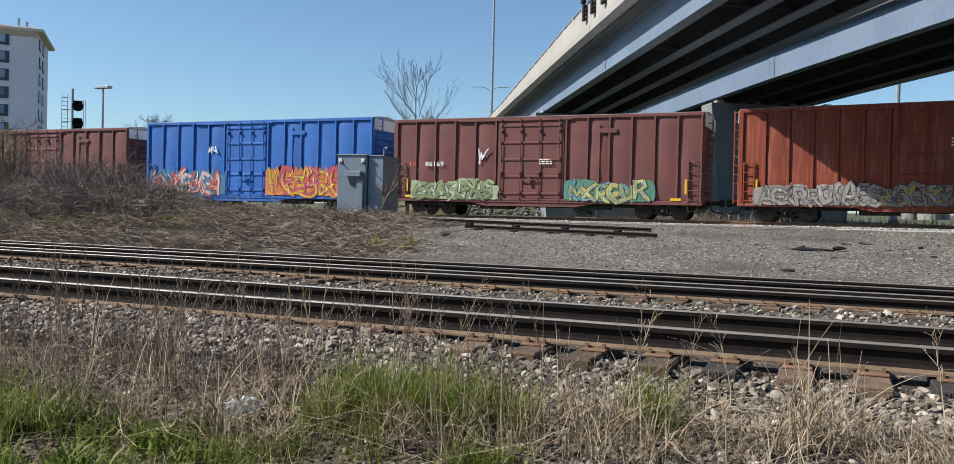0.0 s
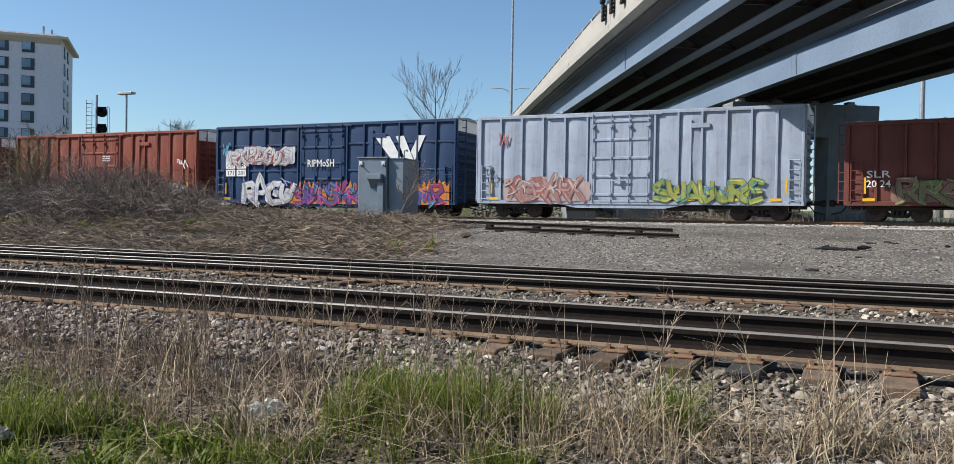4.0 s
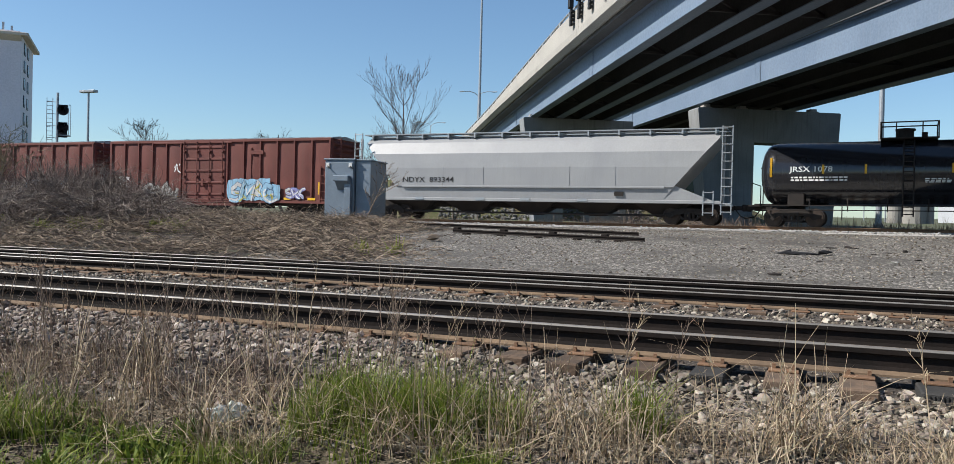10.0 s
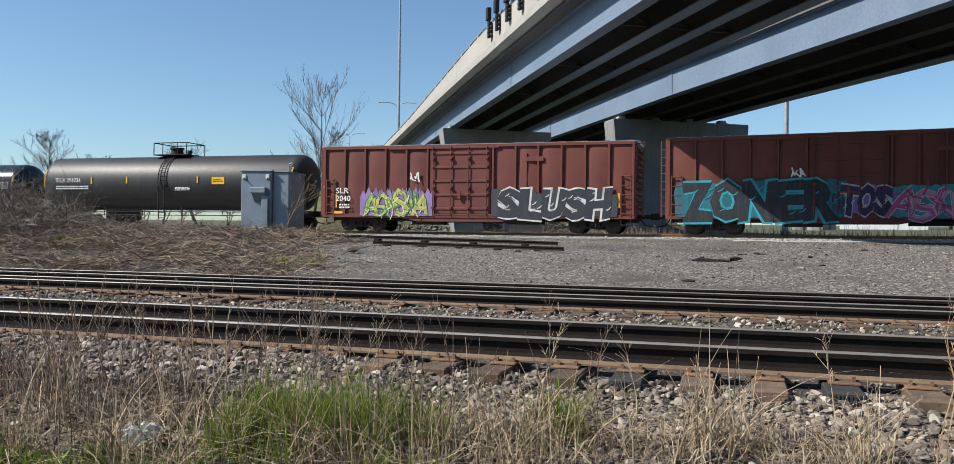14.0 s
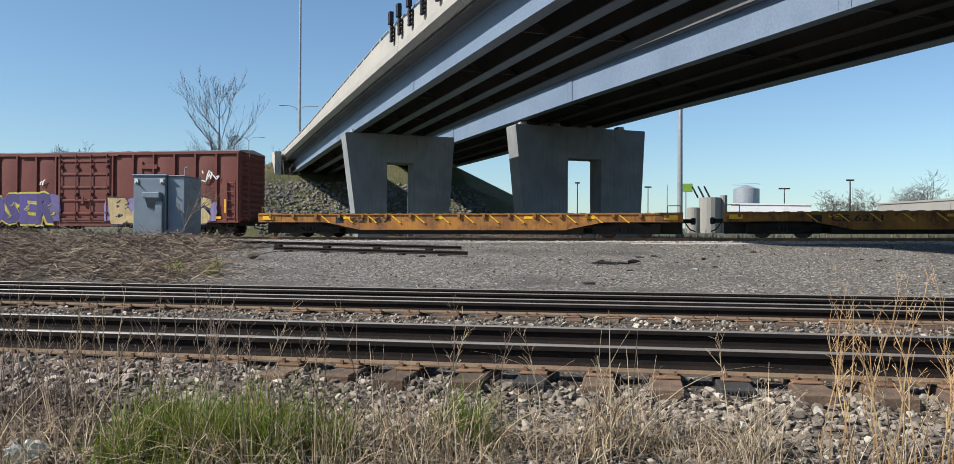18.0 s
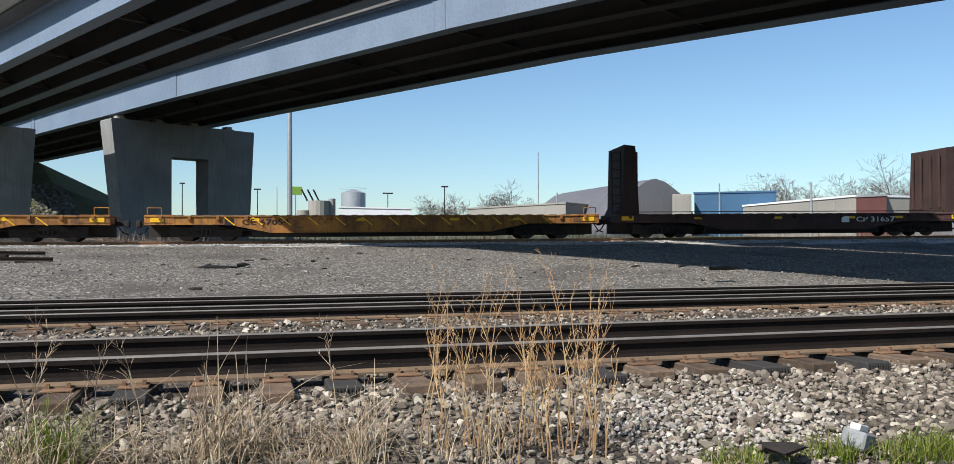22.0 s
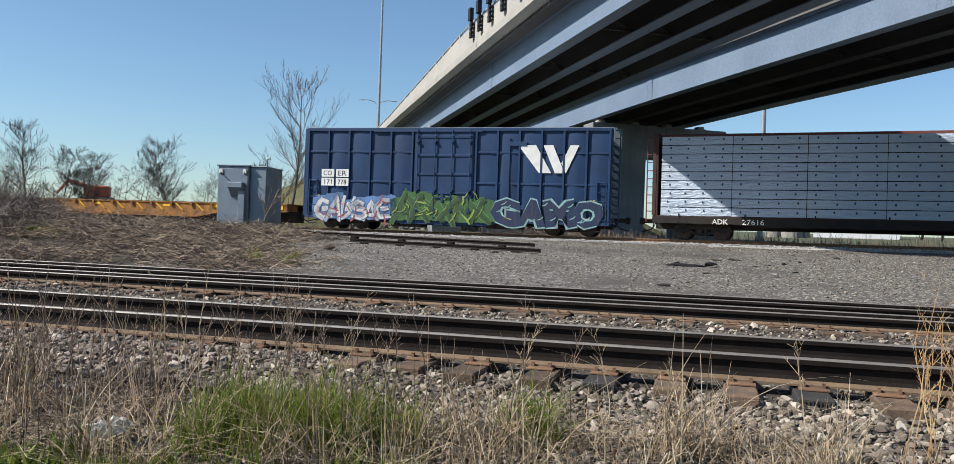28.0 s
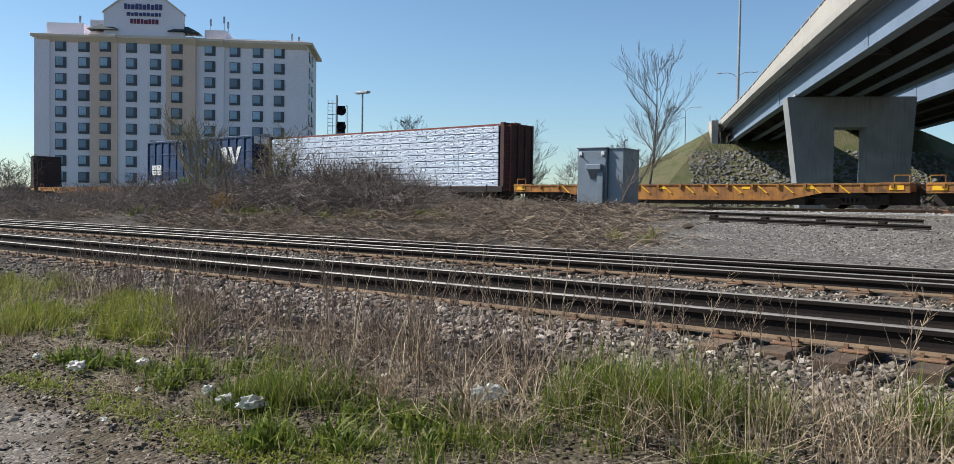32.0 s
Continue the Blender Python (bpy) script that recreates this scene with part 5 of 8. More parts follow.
    for fx in (-0.55, -0.27, 0.27, 0.62):
        part("yellow_strip", G().box(-0.045, 0.045, -0.006, 0.006, -0.2, 0.2), YEL, car, "upright yellow reflective strip", (half * fx, y - 0.025, zc + 0.12))
    part("placard", G().box(-0.4, 0.4, -0.006, 0.006, -0.2, 0.2), YEL, car, "yellow notice panel", (half * 0.42, y - 0.02, zc + 0.05))
    bars(car, half * 0.42 - 0.3, y - 0.03, zc + 0.12, 2, 0.6, 0.05, UND, 8)
    bars(car, half * 0.72, y - 0.016, zc + 0.25, 5, 0.9, 0.05, WHT, 5)
    bars(car, half * 0.1, y - 0.004, zc - 0.3, 3, 1.0, 0.04, WHT, 6)
    part("diamond_placard", G().prism([(0, -0.19), (0.19, 0), (0, 0.19), (-0.19, 0)], "y", -0.006, 0.006), WHT, car, "white diamond placard", (half - 1.0, y - 0.0, zc - 0.55))
    for x in (-half + 1.5, half - 1.5):
        add_truck(car, x)
    add_couplers(car, L, reach=0.85)
    return car


def flatcar(L, label, two, at, m=FLT, bulk=False):
    car = thing("bulkhead_flatcar" if bulk else "flatcar", label, "flatcar", "freight train")
    half, top = L / 2, 1.16
    part("deck", G().box(-half, half, -1.5, 1.5, top - 0.07, top, 0.01), DECK, car, "worn plank deck")
    plank = shared("deck_plank", lambda: G().box(-0.13, 0.13, -1.45, 1.45, 0, 0.025), DECK)
    for i in range(int(L / 0.6)):
        part("plank", plank, None, car, "", (-half + 0.3 + i * 0.6, 0, top))
    belly = [(-half, top - 0.02), (half, top - 0.02), (half, top - 0.42), (half - 3.6, top - 0.42), (half - 5.4, top - 0.78), (-half + 5.4, top - 0.78), (-half + 3.6, top - 0.42), (-half, top - 0.42)]
    for sy in (-1, 1):
        part("side_sill", G().prism(belly, "y", sy * 1.5 - 0.03, sy * 1.5 + 0.03), m, car)
        part("sill_flange", G().box(-half + 5.4, half - 5.4, sy * 1.5 - 0.09, sy * 1.5 + 0.09, top - 0.8, top - 0.76).box(-half, half, sy * 1.5 - 0.08, sy * 1.5 + 0.08, top - 0.06, top - 0.01), m, car)
    pocket = shared("stake_pocket", lambda: G().box(-0.07, 0.07, -0.1, 0.0, -0.18, 0.02, 0.01), m)
    brace = shared("side_brace", lambda: G().prism([(-0.36, 0.0), (-0.28, 0.0), (0.16, -0.36), (0.08, -0.36)], "y", -0.06, 0.0), YEL if m is FLT else m)
    n = round(L / 1.25)
    for i in range(n):
        x = -half + 0.7 + (L - 1.4) * i / (n - 1)
        part("stake_pocket", pocket, None, car, "", (x, -1.53, top - 0.03))
        if not bulk and 1 < i < n - 2:
            part("side_brace", brace, None, car, "slanted web stiffener", (x + 0.6, -1.53, top - 0.09))
    for sx in (-1, 1):
        part("end_box", G().box(sx * half - (1.3 if sx > 0 else 0), sx * half + (0 if sx > 0 else 1.3), -1.54, 1.54, top - 0.36, top + 0.03, 0.02), m if bulk else FLT, car)
        tag_plates(car, [sx * (half - 0.55)], -1.56, top - 0.2, YEL, 0.6, 0.2)
        part("grab_iron", G().path([(sx * (half - 0.1), -1.3, top), (sx * (half - 0.1), -1.3, top + 0.35), (sx * (half - 0.7), -1.3, top + 0.35), (sx * (half - 0.7), -1.3, top)], 0.02), m, car)
    # the second, wide box is added to darken the gap below the deck
    part("centre_sill", G().box(-half, half, -0.4, 0.4, top - 0.95, top - 0.08).box(-half + 4.6, half - 4.6, -1.2, 1.2, top - 0.98, top - 0.3), UND, car)
    part("brake_pipe", G().path([(-half + 3, -1.2, 0.5), (half - 3, -1.2, 0.5)], 0.03), UND, car)
    tag_plates(car, [-half * 0.55, -half * 0.1, half * 0.32, half * 0.6], -1.54, top - 0.2, YEL, 0.42, 0.12)
    if two:
        letter(car, two, WHT if bulk else BLK, at, -1.55, top - 0.42, 0.26, 2.1, 0.012, "reporting_mark")
        part("stencil_frame", G().box(at - 0.75, at - 0.35, -1.545, -1.53, top - 0.45, top - 0.15), BLK if not bulk else WHT, car)
    for x in (-half + 2.6, half - 2.6):
        add_truck(car, x)
        # plain dark box added round each truck in place of the shade there
        part("brake_rigging", G().box(x - 1.6, x + 1.6, -0.95, 0.95, 0.2, 0.72, 0.05), UND, car)
    add_couplers(car, L, 0.82, 0.6)
    if bulk:
        for sx in (-1, 1):
            x0 = sx * (half - 0.15)
            b = part("bulkhead", G().prism([(x0, top), (x0 - sx * 1.0, top), (x0 - sx * 1.0, top + 0.3), (x0 - sx * 0.85, 4.55), (x0 - sx * 0.3, 4.62), (x0 - sx * 0.2, top + 0.4)], "y", -1.5, 1.5), BULK, car, "tall steel end bulkhead")
            add_ladder(car, UND, x0 + sx * 0.08, -1.3, top, 4.3)
            for y in (-1.1, -0.4, 0.4, 1.1):
                part("bulkhead_rib", G().box(min(x0 - sx * 1.0, x0 - sx * 1.06), max(x0 - sx * 1.0, x0 - sx * 1.06), y - 0.06, y + 0.06, top + 0.3, 4.3), FLB, b)
        g = G().path([(-half + 1, -1.4, top + 0.12), (half - 1, -1.4, top + 0.12)], 0.02)
        part("side_cable", g, UND, car)
    return car


def centerbeam(L, label):
    car = thing("centerbeam_car", label, "lumber car", "freight train")
    half, top = L / 2, 1.1
    part("deck", G().box(-half, half, -1.5, 1.5, top - 0.2, top, 0.02), FLB, car)
    for sy in (-1, 1):
        part("side_sill", G().prism([(-half, top - 0.05), (half, top - 0.05), (half, top - 0.35), (half - 3.5, top - 0.35), (half - 5, top - 0.45), (-half + 5, top - 0.45), (-half + 3.5, top - 0.35), (-half, top - 0.35)], "y", sy * 1.5 - 0.05, sy * 1.5 + 0.05), UND, car)
    for sx in (-1, 1):
        x = sx * (half - 0.12)
        b = part("end_bulkhead", G().box(x - 0.1, x + 0.1, -1.5, 1.5, top, 4.95, 0.02), FLB, car, "dark brown end bulkhead with ribs")
        for y in (-1.45, -0.75, 0.0, 0.75, 1.45):
            part("post", G().box(x + sx * 0.1 - 0.06, x + sx * 0.1 + 0.1, y - 0.07, y + 0.07, top, 4.95), FLB, b)
        add_ladder(car, BRN, x + sx * 0.24, -1.2, top - 0.3, 4.8)
    part("centre_beam", G().box(-half + 0.2, half - 0.2, -0.12, 0.12, top, 5.0), FLB, car)
    part("top_beam", G().box(-half, half, -0.28, 0.28, 4.85, 5.02, 0.02), BRN, car)
    r = random.Random(12)
    cols, rows = 7, 9
    w, h = (L - 0.7) / cols, (4.78 - top) / rows
    packs = {}
    for v in range(6):
        g = G()
        nx, nz = 11, 5
        rr = random.Random(40 + v)
        vs = []
        for j in range(nz):
            for i in range(nx):
                x, z = -0.5 + i / (nx - 1), j / (nz - 1)
                edge = min(i, nx - 1 - i, 2) / 2 * min(j, nz - 1 - j, 1)
                vs.append((x * (w - 0.03), -1.5 - 0.013 * edge * rr.uniform(-0.5, 1.3), z * (h - 0.045) - 0.012 * math.sin(math.pi * (x + 0.5))))
        g.add(vs, [(j * nx + i, j * nx + i + 1, (j + 1) * nx + i + 1, (j + 1) * nx + i) for j in range(nz - 1) for i in range(nx - 1)])
        g.box(-(w - 0.03) / 2, (w - 0.03) / 2, -1.497, -0.13, 0, h - 0.045)
        packs[v] = g.mesh("lumber_pack", WRAP)
    dot = shared("pack_mark", lambda: G().prism([(0.045 * math.cos(math.tau * i / 6), 0.06 * math.sin(math.tau * i / 6)) for i in range(6)], "y", -0.004, 0.0), spray((0.07, 0.09, 0.14)))
    for j in range(rows):
        off = 0.0
        for i in range(cols):
            x = -half + 0.35 + w * (i + 0.5)
            p = part("lumber_pack", packs[r.randrange(6)], None, car, "", (x, r.uniform(-0.012, 0.012), top + 0.01 + h * j))
            for k in range(4):
                part("pack_mark", dot, None, p, "", (w * (0.25 * k - 0.38 + r.uniform(-0.02, 0.02)), -1.522, h * r.uniform(0.45, 0.62)))
            part("lumber_pack", packs[r.randrange(6)], None, car, "", pose(x, 0, top + 0.01 + h * j, 0, 0, 180)) if j == rows - 1 else None
    # one dark box behind the packs makes the gaps between the layers dark
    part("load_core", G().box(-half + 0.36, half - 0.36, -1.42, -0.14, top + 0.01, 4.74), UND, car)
    part("far_load", G().box(-half + 0.35, half - 0.35, 0.13, 1.45, top + 0.01, 4.2), WRAP, car)
    for i in range(8):
        x = -half + 1.2 + (L - 2.4) * i / 7
        part("tie_down", G().tube((x, -1.54, top - 0.3), (x, -1.54, top + 0.1), 0.03, n=6), UND, car)
    letter(car, "ADK", WHT, -half + 2.7, -1.56, top - 0.36, 0.24, 0.7, 0.01, "reporting_mark")
    letter(car, "27616", WHT, -half + 4.0, -1.56, top - 0.36, 0.24, 0.95, 0.01, "reporting_mark")
    part("centre_sill", G().box(-half, half, -0.4, 0.4, top - 0.6, top - 0.15), UND, car)
    for x in (-half + 2.2, half - 2.2):
        add_truck(car, x)
    add_couplers(car, L)
    return car


W_, K_, T_ = (0.75, 0.75, 0.74), (0.015, 0.015, 0.02), (0.0, 0.30, 0.36)
CARS = []   # thing, left end, right end along the train


def put(car, a, b):
    CARS.append((car, a, b))
    return car


put(boxcar("boxcar", "faded maroon boxcar with upright ribs and grey roof", 16.2, 4.75, MAR), -75.6, -59.4)
put(boxcar("boxcar", "faded maroon boxcar with upright ribs and grey roof", 16.2, 5.1, MAR), -57.5, -41.3)
c = put(boxcar("boxcar", "bright blue boxcar sprayed with red and orange graffiti", 16.12, 5.35, BLU, door=(-2.0, 1.0)), -39.6, -23.5)
graffiti(c, -7.4, -2.3, 0.9, 2.3, 5, [(0.75, 0.12, 0.06), (0.8, 0.6, 0.6)], (0.04, 0.05, 0.12), (0.06, 0.25, 0.42), [(0.8, 0.75, 0.7), (0.02, 0.3, 0.35)], seed=3, jag=True)
graffiti(c, 1.4, 7.0, 0.9, 2.5, 5, [(0.75, 0.42, 0.02), (0.7, 0.1, 0.12)], (0.2, 0.03, 0.08), (0.78, 0.22, 0.05), [(0.85, 0.65, 0.1), (0.6, 0.1, 0.3)], seed=4, jag=True)
scribble(c, -3.2, 3.3, 0.7, 0.5, WHT, seed=1)
c = put(boxcar("boxcar", "brown-red boxcar with pale green graffiti letters along its foot", 16.25, 5.15, MAR, door=(-2.2, 1.4)), -22.0, -5.8)
graffiti(c, -6.8, -2.4, 0.85, 1.9, 5, [(0.35, 0.42, 0.2)], K_, (0.42, 0.5, 0.3), [(0.65, 0.68, 0.6)], seed=5)
graffiti(c, 1.8, 5.6, 0.85, 1.9, 4, [(0.3, 0.42, 0.25), (0.6, 0.55, 0.2)], K_, (0.1, 0.3, 0.22), [(0.2, 0.35, 0.5)], seed=6)
letter(c, "86169", WHT, -6.3, -1.6, 2.55, 0.26, 1.1, 0.01, "reporting_mark")
letter(c, "TR", spray((0.6, 0.1, 0.08)), -7.3, -1.6, 2.55, 0.26, 0.5, 0.01, "reporting_mark")
scribble(c, -3.2, 2.6, 0.5, 0.9, WHT, seed=2, n=7)
bars(c, 0.1, -1.62, 2.9, 3, 0.7, 0.06, WHT, 2)
c = put(boxcar("boxcar", "rust-orange boxcar with a silver and grey graffiti band", 16.37, 5.2, ORG, door=(-2.0, 1.6)), -4.0, 12.35)
graffiti(c, -7.2, -2.3, 0.8, 1.75, 7, [(0.33, 0.31, 0.29), (0.4, 0.38, 0.35)], (0.04, 0.04, 0.045), (0.36, 0.31, 0.28), [(0.2, 0.19, 0.19)], seed=7)
graffiti(c, -2.4, 2.0, 0.8, 1.7, 6, [(0.28, 0.25, 0.24), (0.36, 0.34, 0.31)], (0.035, 0.035, 0.04), (0.3, 0.24, 0.21), [(0.08, 0.08, 0.1), (0.5, 0.33, 0.05)], seed=71)
graffiti(c, 1.9, 7.2, 0.8, 1.85, 7, [(0.24, 0.23, 0.24), (0.4, 0.38, 0.36)], (0.03, 0.03, 0.04), (0.38, 0.34, 0.31), [(0.12, 0.12, 0.14)], seed=8)
bars(c, 0.2, -1.62, 3.6, 3, 0.7, 0.08, WHT, 4)
scribble(c, 6.6, 2.7, 0.9, 0.6, WHT, seed=5)
c = put(boxcar("boxcar", "navy boxcar with grid ribs, white emblem and flame-coloured graffiti", 16.27, 5.3, NAV, "grid", door=(-2.0, 1.2), base=0.62), 13.9, 30.2)
graffiti(c, -6.0, -2.3, 0.6, 2.2, 3, [W_], (0.1, 0.12, 0.3), None, [(0.3, 0.35, 0.6)], seed=9)
graffiti(c, -2.2, 7.4, 0.6, 1.75, 9, [(0.32, 0.03, 0.12), (0.1, 0.05, 0.26), (0.42, 0.05, 0.16), (0.06, 0.1, 0.32)], (0.04, 0.015, 0.08), (0.66, 0.2, 0.015), [(0.08, 0.28, 0.45), (0.5, 0.08, 0.3), (0.03, 0.02, 0.08)], seed=10, jag=True)
graffiti(c, -7.0, -2.6, 2.9, 3.9, 5, [W_], (0.35, 0.03, 0.05), (0.62, 0.66, 0.72), [(0.5, 0.06, 0.08)], seed=11)
letter(c, "RIPMoSH", WHT, -1.35, -1.66, 2.72, 0.42, 1.85, 0.01, "sprayed_tag")
chevron(c, 3.1, 3.0, 3.2, 1.35, -1.56)
panel_mark(c, ("CO", "ER", "171", "281"), -7.3, 2.25)
scribble(c, -7.6, 3.4, 0.6, 0.9, spray((0.1, 0.4, 0.6)), seed=9)
c = put(boxcar("boxcar", "pale lavender-grey boxcar with faded red and green graffiti", 15.97, 5.3, LAV, door=(-2.0, 1.2)), 31.55, 47.5)
graffiti(c, -6.2, -2.2, 0.85, 2.2, 4, [(0.42, 0.16, 0.14), (0.5, 0.3, 0.28)], (0.25, 0.12, 0.12), (0.5, 0.38, 0.36), [(0.6, 0.55, 0.52)], seed=12)
graffiti(c, 1.4, 6.2, 0.85, 1.9, 5, [(0.3, 0.4, 0.1), (0.45, 0.45, 0.1)], (0.08, 0.12, 0.05), None, [(0.1, 0.3, 0.4)], seed=13)
mark(c, ("LW", "10 76"), -7.5, 1.75, 0.3, BLK, -1.6, 0.5, 1.0)
scribble(c, -6.8, 3.4, 0.5, 1.2, spray((0.5, 0.2, 0.2)), seed=6)
c = put(boxcar("boxcar", "red-brown boxcar with a pale blue painted patch", 16.2, 4.4, BRN, door=(-2.4, 0.9)), 49.3, 65.5)
mark(c, ("SLR", "20 24"), -7.3, 1.5, 0.3)
graffiti(c, -6.0, -2.9, 0.85, 1.85, 3, [(0.35, 0.2, 0.14), (0.2, 0.3, 0.12)], (0.06, 0.03, 0.03), (0.28, 0.16, 0.12), [(0.3, 0.35, 0.12)], seed=14)
graffiti(c, 1.3, 4.8, 0.85, 1.95, 4, [(0.45, 0.6, 0.75), W_], (0.12, 0.28, 0.5), (0.32, 0.5, 0.68), [(0.6, 0.7, 0.78)], seed=15)
scribble(c, -3.1, 2.6, 0.5, 0.8, WHT, seed=7, n=8)
bars(c, -0.8, -1.63, 3.9, 2, 1.0, 0.08, spray((0.7, 0.55, 0.5)), 3)
bars(c, 5.6, -1.6, 2.0, 5, 0.7, 0.07, spray((0.65, 0.2, 0.15)), 7)
c = put(boxcar("boxcar", "red-brown boxcar with silver and blue graffiti", 16.2, 4.5, BRN, door=(-2.4, 0.9)), 67.1, 83.3)
mark(c, ("SLR", "20 33"), -7.3, 1.5, 0.3)
graffiti(c, -4.8, -2.6, 0.85, 2.1, 2, [(0.4, 0.5, 0.6)], K_, (0.3, 0.4, 0.5), [W_], seed=16)
graffiti(c, 1.2, 7.0, 0.85, 2.0, 5, [W_, (0.3, 0.55, 0.75)], (0.08, 0.15, 0.25), (0.42, 0.52, 0.6), [(0.55, 0.5, 0.4)], seed=17)
graffiti(c, -2.2, 0.6, 0.9, 2.1, 2, [(0.3, 0.28, 0.27)], K_, None, [(0.45, 0.42, 0.4)], seed=18)
scribble(c, -1.2, 3.2, 0.5, 0.9, WHT, seed=8, n=8)
c = put(boxcar("boxcar", "red-brown boxcar with pale graffiti along its foot", 16.15, 4.5, BRN, door=(-2.4, 0.9)), 84.7, 100.85)
mark(c, ("SLR", "20 10"), -7.3, 1.5, 0.3)
graffiti(c, -5.2, -2.6, 0.85, 1.8, 3, [(0.5, 0.48, 0.45)], K_, None, [(0.3, 0.28, 0.28)], seed=19)
graffiti(c, 1.4, 4.4, 0.85, 2.1, 3, [W_, (0.35, 0.6, 0.8)], (0.05, 0.1, 0.2), (0.3, 0.55, 0.75), [(0.6, 0.55, 0.1)], seed=20)
graffiti(c, 5.2, 6.4, 1.0, 1.6, 2, [W_, (0.3, 0.3, 0.6)], (0.1, 0.1, 0.2), None, [], seed=21)
scribble(c, -2.9, 2.4, 0.5, 0.7, WHT, seed=12, n=8)
put(hopper(19.9, "pale grey covered hopper with rounded sides and roof walks"), 102.4, 122.25)
put(tank(12.1, 1.42, "glossy black tank car with yellow markings and platform railing", TNK, "JRSX 1078", 2.42), 123.55, 135.65)
put(tank(17.45, 1.56, "large dusty black tank car with yellow markings", TNK2, "TILX 291731", 2.62), 137.2, 154.6)
c = put(boxcar("boxcar", "red-brown boxcar with green-yellow and black-white graffiti", 16.3, 4.5, BRN, door=(-2.2, 1.1)), 156.0, 172.3)
mark(c, ("SLR", "2040"), -7.4, 1.55, 0.3, WHT, -1.6, 0.75, 0.85)
bars(c, -7.2, -1.6, 1.4, 2, 0.6, 0.08, WHT, 7)
graffiti(c, -5.6, -2.3, 0.8, 2.1, 4, [(0.35, 0.55, 0.12), (0.75, 0.68, 0.2)], (0.03, 0.08, 0.05), (0.32, 0.22, 0.5), [(0.8, 0.78, 0.5), (0.1, 0.3, 0.15)], seed=22, jag=True)
graffiti(c, 1.5, 7.0, 0.8, 2.2, 5, [(0.03, 0.035, 0.05)], W_, (0.05, 0.055, 0.07), seed=23, word="SLUSH")
scribble(c, -3.2, 2.5, 0.6, 0.6, WHT, seed=13, n=8)
c = put(boxcar("boxcar", "red-brown boxcar with teal and pink graffiti", 16.6, 4.55, BRN, door=(-2.2, 1.0)), 173.9, 190.5)
graffiti(c, -7.6, -1.0, 0.75, 2.5, 5, [(0.012, 0.02, 0.03)], (0.02, 0.35, 0.45), (0.01, 0.16, 0.22), seed=24, word="ZONER")
graffiti(c, -0.9, 1.1, 0.95, 2.2, 3, [(0.03, 0.025, 0.09)], (0.55, 0.52, 0.6), (0.2, 0.14, 0.35), seed=25, word="TOS")
graffiti(c, 1.2, 7.0, 0.75, 2.2, 6, [(0.55, 0.12, 0.30), (0.7, 0.35, 0.5)], (0.75, 0.65, 0.7), (0.05, 0.3, 0.36), [(0.4, 0.05, 0.2)], seed=26)
graffiti(c, 6.2, 7.9, 2.9, 3.6, 4, [(0.2, 0.25, 0.35)], W_, None, [], seed=27)
scribble(c, -2.9, 2.5, 0.6, 0.5, WHT, seed=14, n=8)
c = put(boxcar("boxcar", "red-brown boxcar with blue-yellow and tan graffiti", 16.45, 4.5, BRN, door=(-2.2, 1.0)), 191.9, 208.35)
graffiti(c, -7.4, -2.3, 0.75, 2.35, 5, [(0.07, 0.055, 0.2), (0.09, 0.07, 0.27)], (0.62, 0.55, 0.08), (0.14, 0.12, 0.28), seed=28, word="LOSER")
graffiti(c, 1.0, 6.7, 0.75, 2.1, 5, [(0.52, 0.4, 0.2)], (0.03, 0.035, 0.07), (0.27, 0.22, 0.42), seed=29, word="BABES")
scribble(c, 6.2, 2.8, 1.0, 0.6, WHT, seed=15, n=10)
scribble(c, -3.2, 2.5, 0.4, 0.6, WHT, seed=16, n=6)
put(flatcar(21.1, "empty yellow-orange flatcar with worn rusty sill", "62167", -5.6), 209.4, 230.5)
put(flatcar(20.6, "empty yellow-orange flatcar with worn rusty sill", "CE 6211", -5.8), 232.4, 253.0)
put(flatcar(21.8, "empty weathered brown-yellow flatcar", "CE 62042", -5.0), 253.7, 275.5)
put(flatcar(21.2, "empty weathered brown-yellow flatcar", "CE 67054", -6.4), 277.0, 298.2)
put(flatcar(18.5, "empty dark brown bulkhead flatcar with tall end walls", "CP 31657", 3.2, FLB, True), 299.2, 317.7)
put(flatcar(21.7, "empty weathered brown-yellow flatcar", "CE 67033", -6.0), 318.55, 340.25)
c = put(boxcar("boxcar", "navy boxcar with grid ribs, white emblem and green graffiti", 15.9, 5.3, NAV, "grid", door=(-2.0, 1.2), base=0.55), 341.3, 357.2)
panel_mark(c, ("CO", "ER", "171", "778"), -7.0, 2.25)
chevron(c, 3.4, 3.0, 3.0, 1.35, -1.56)
graffiti(c, -7.2, -3.2, 0.5, 1.85, 4, [W_, (0.45, 0.5, 0.55)], (0.05, 0.1, 0.3), (0.12, 0.25, 0.5), [(0.4, 0.1, 0.1)], seed=30)
graffiti(c, -2.8, 2.0, 0.5, 2.05, 4, [(0.05, 0.12, 0.04)], (0.12, 0.28, 0.08), (0.05, 0.14, 0.04), [(0.3, 0.4, 0.08)], seed=31)
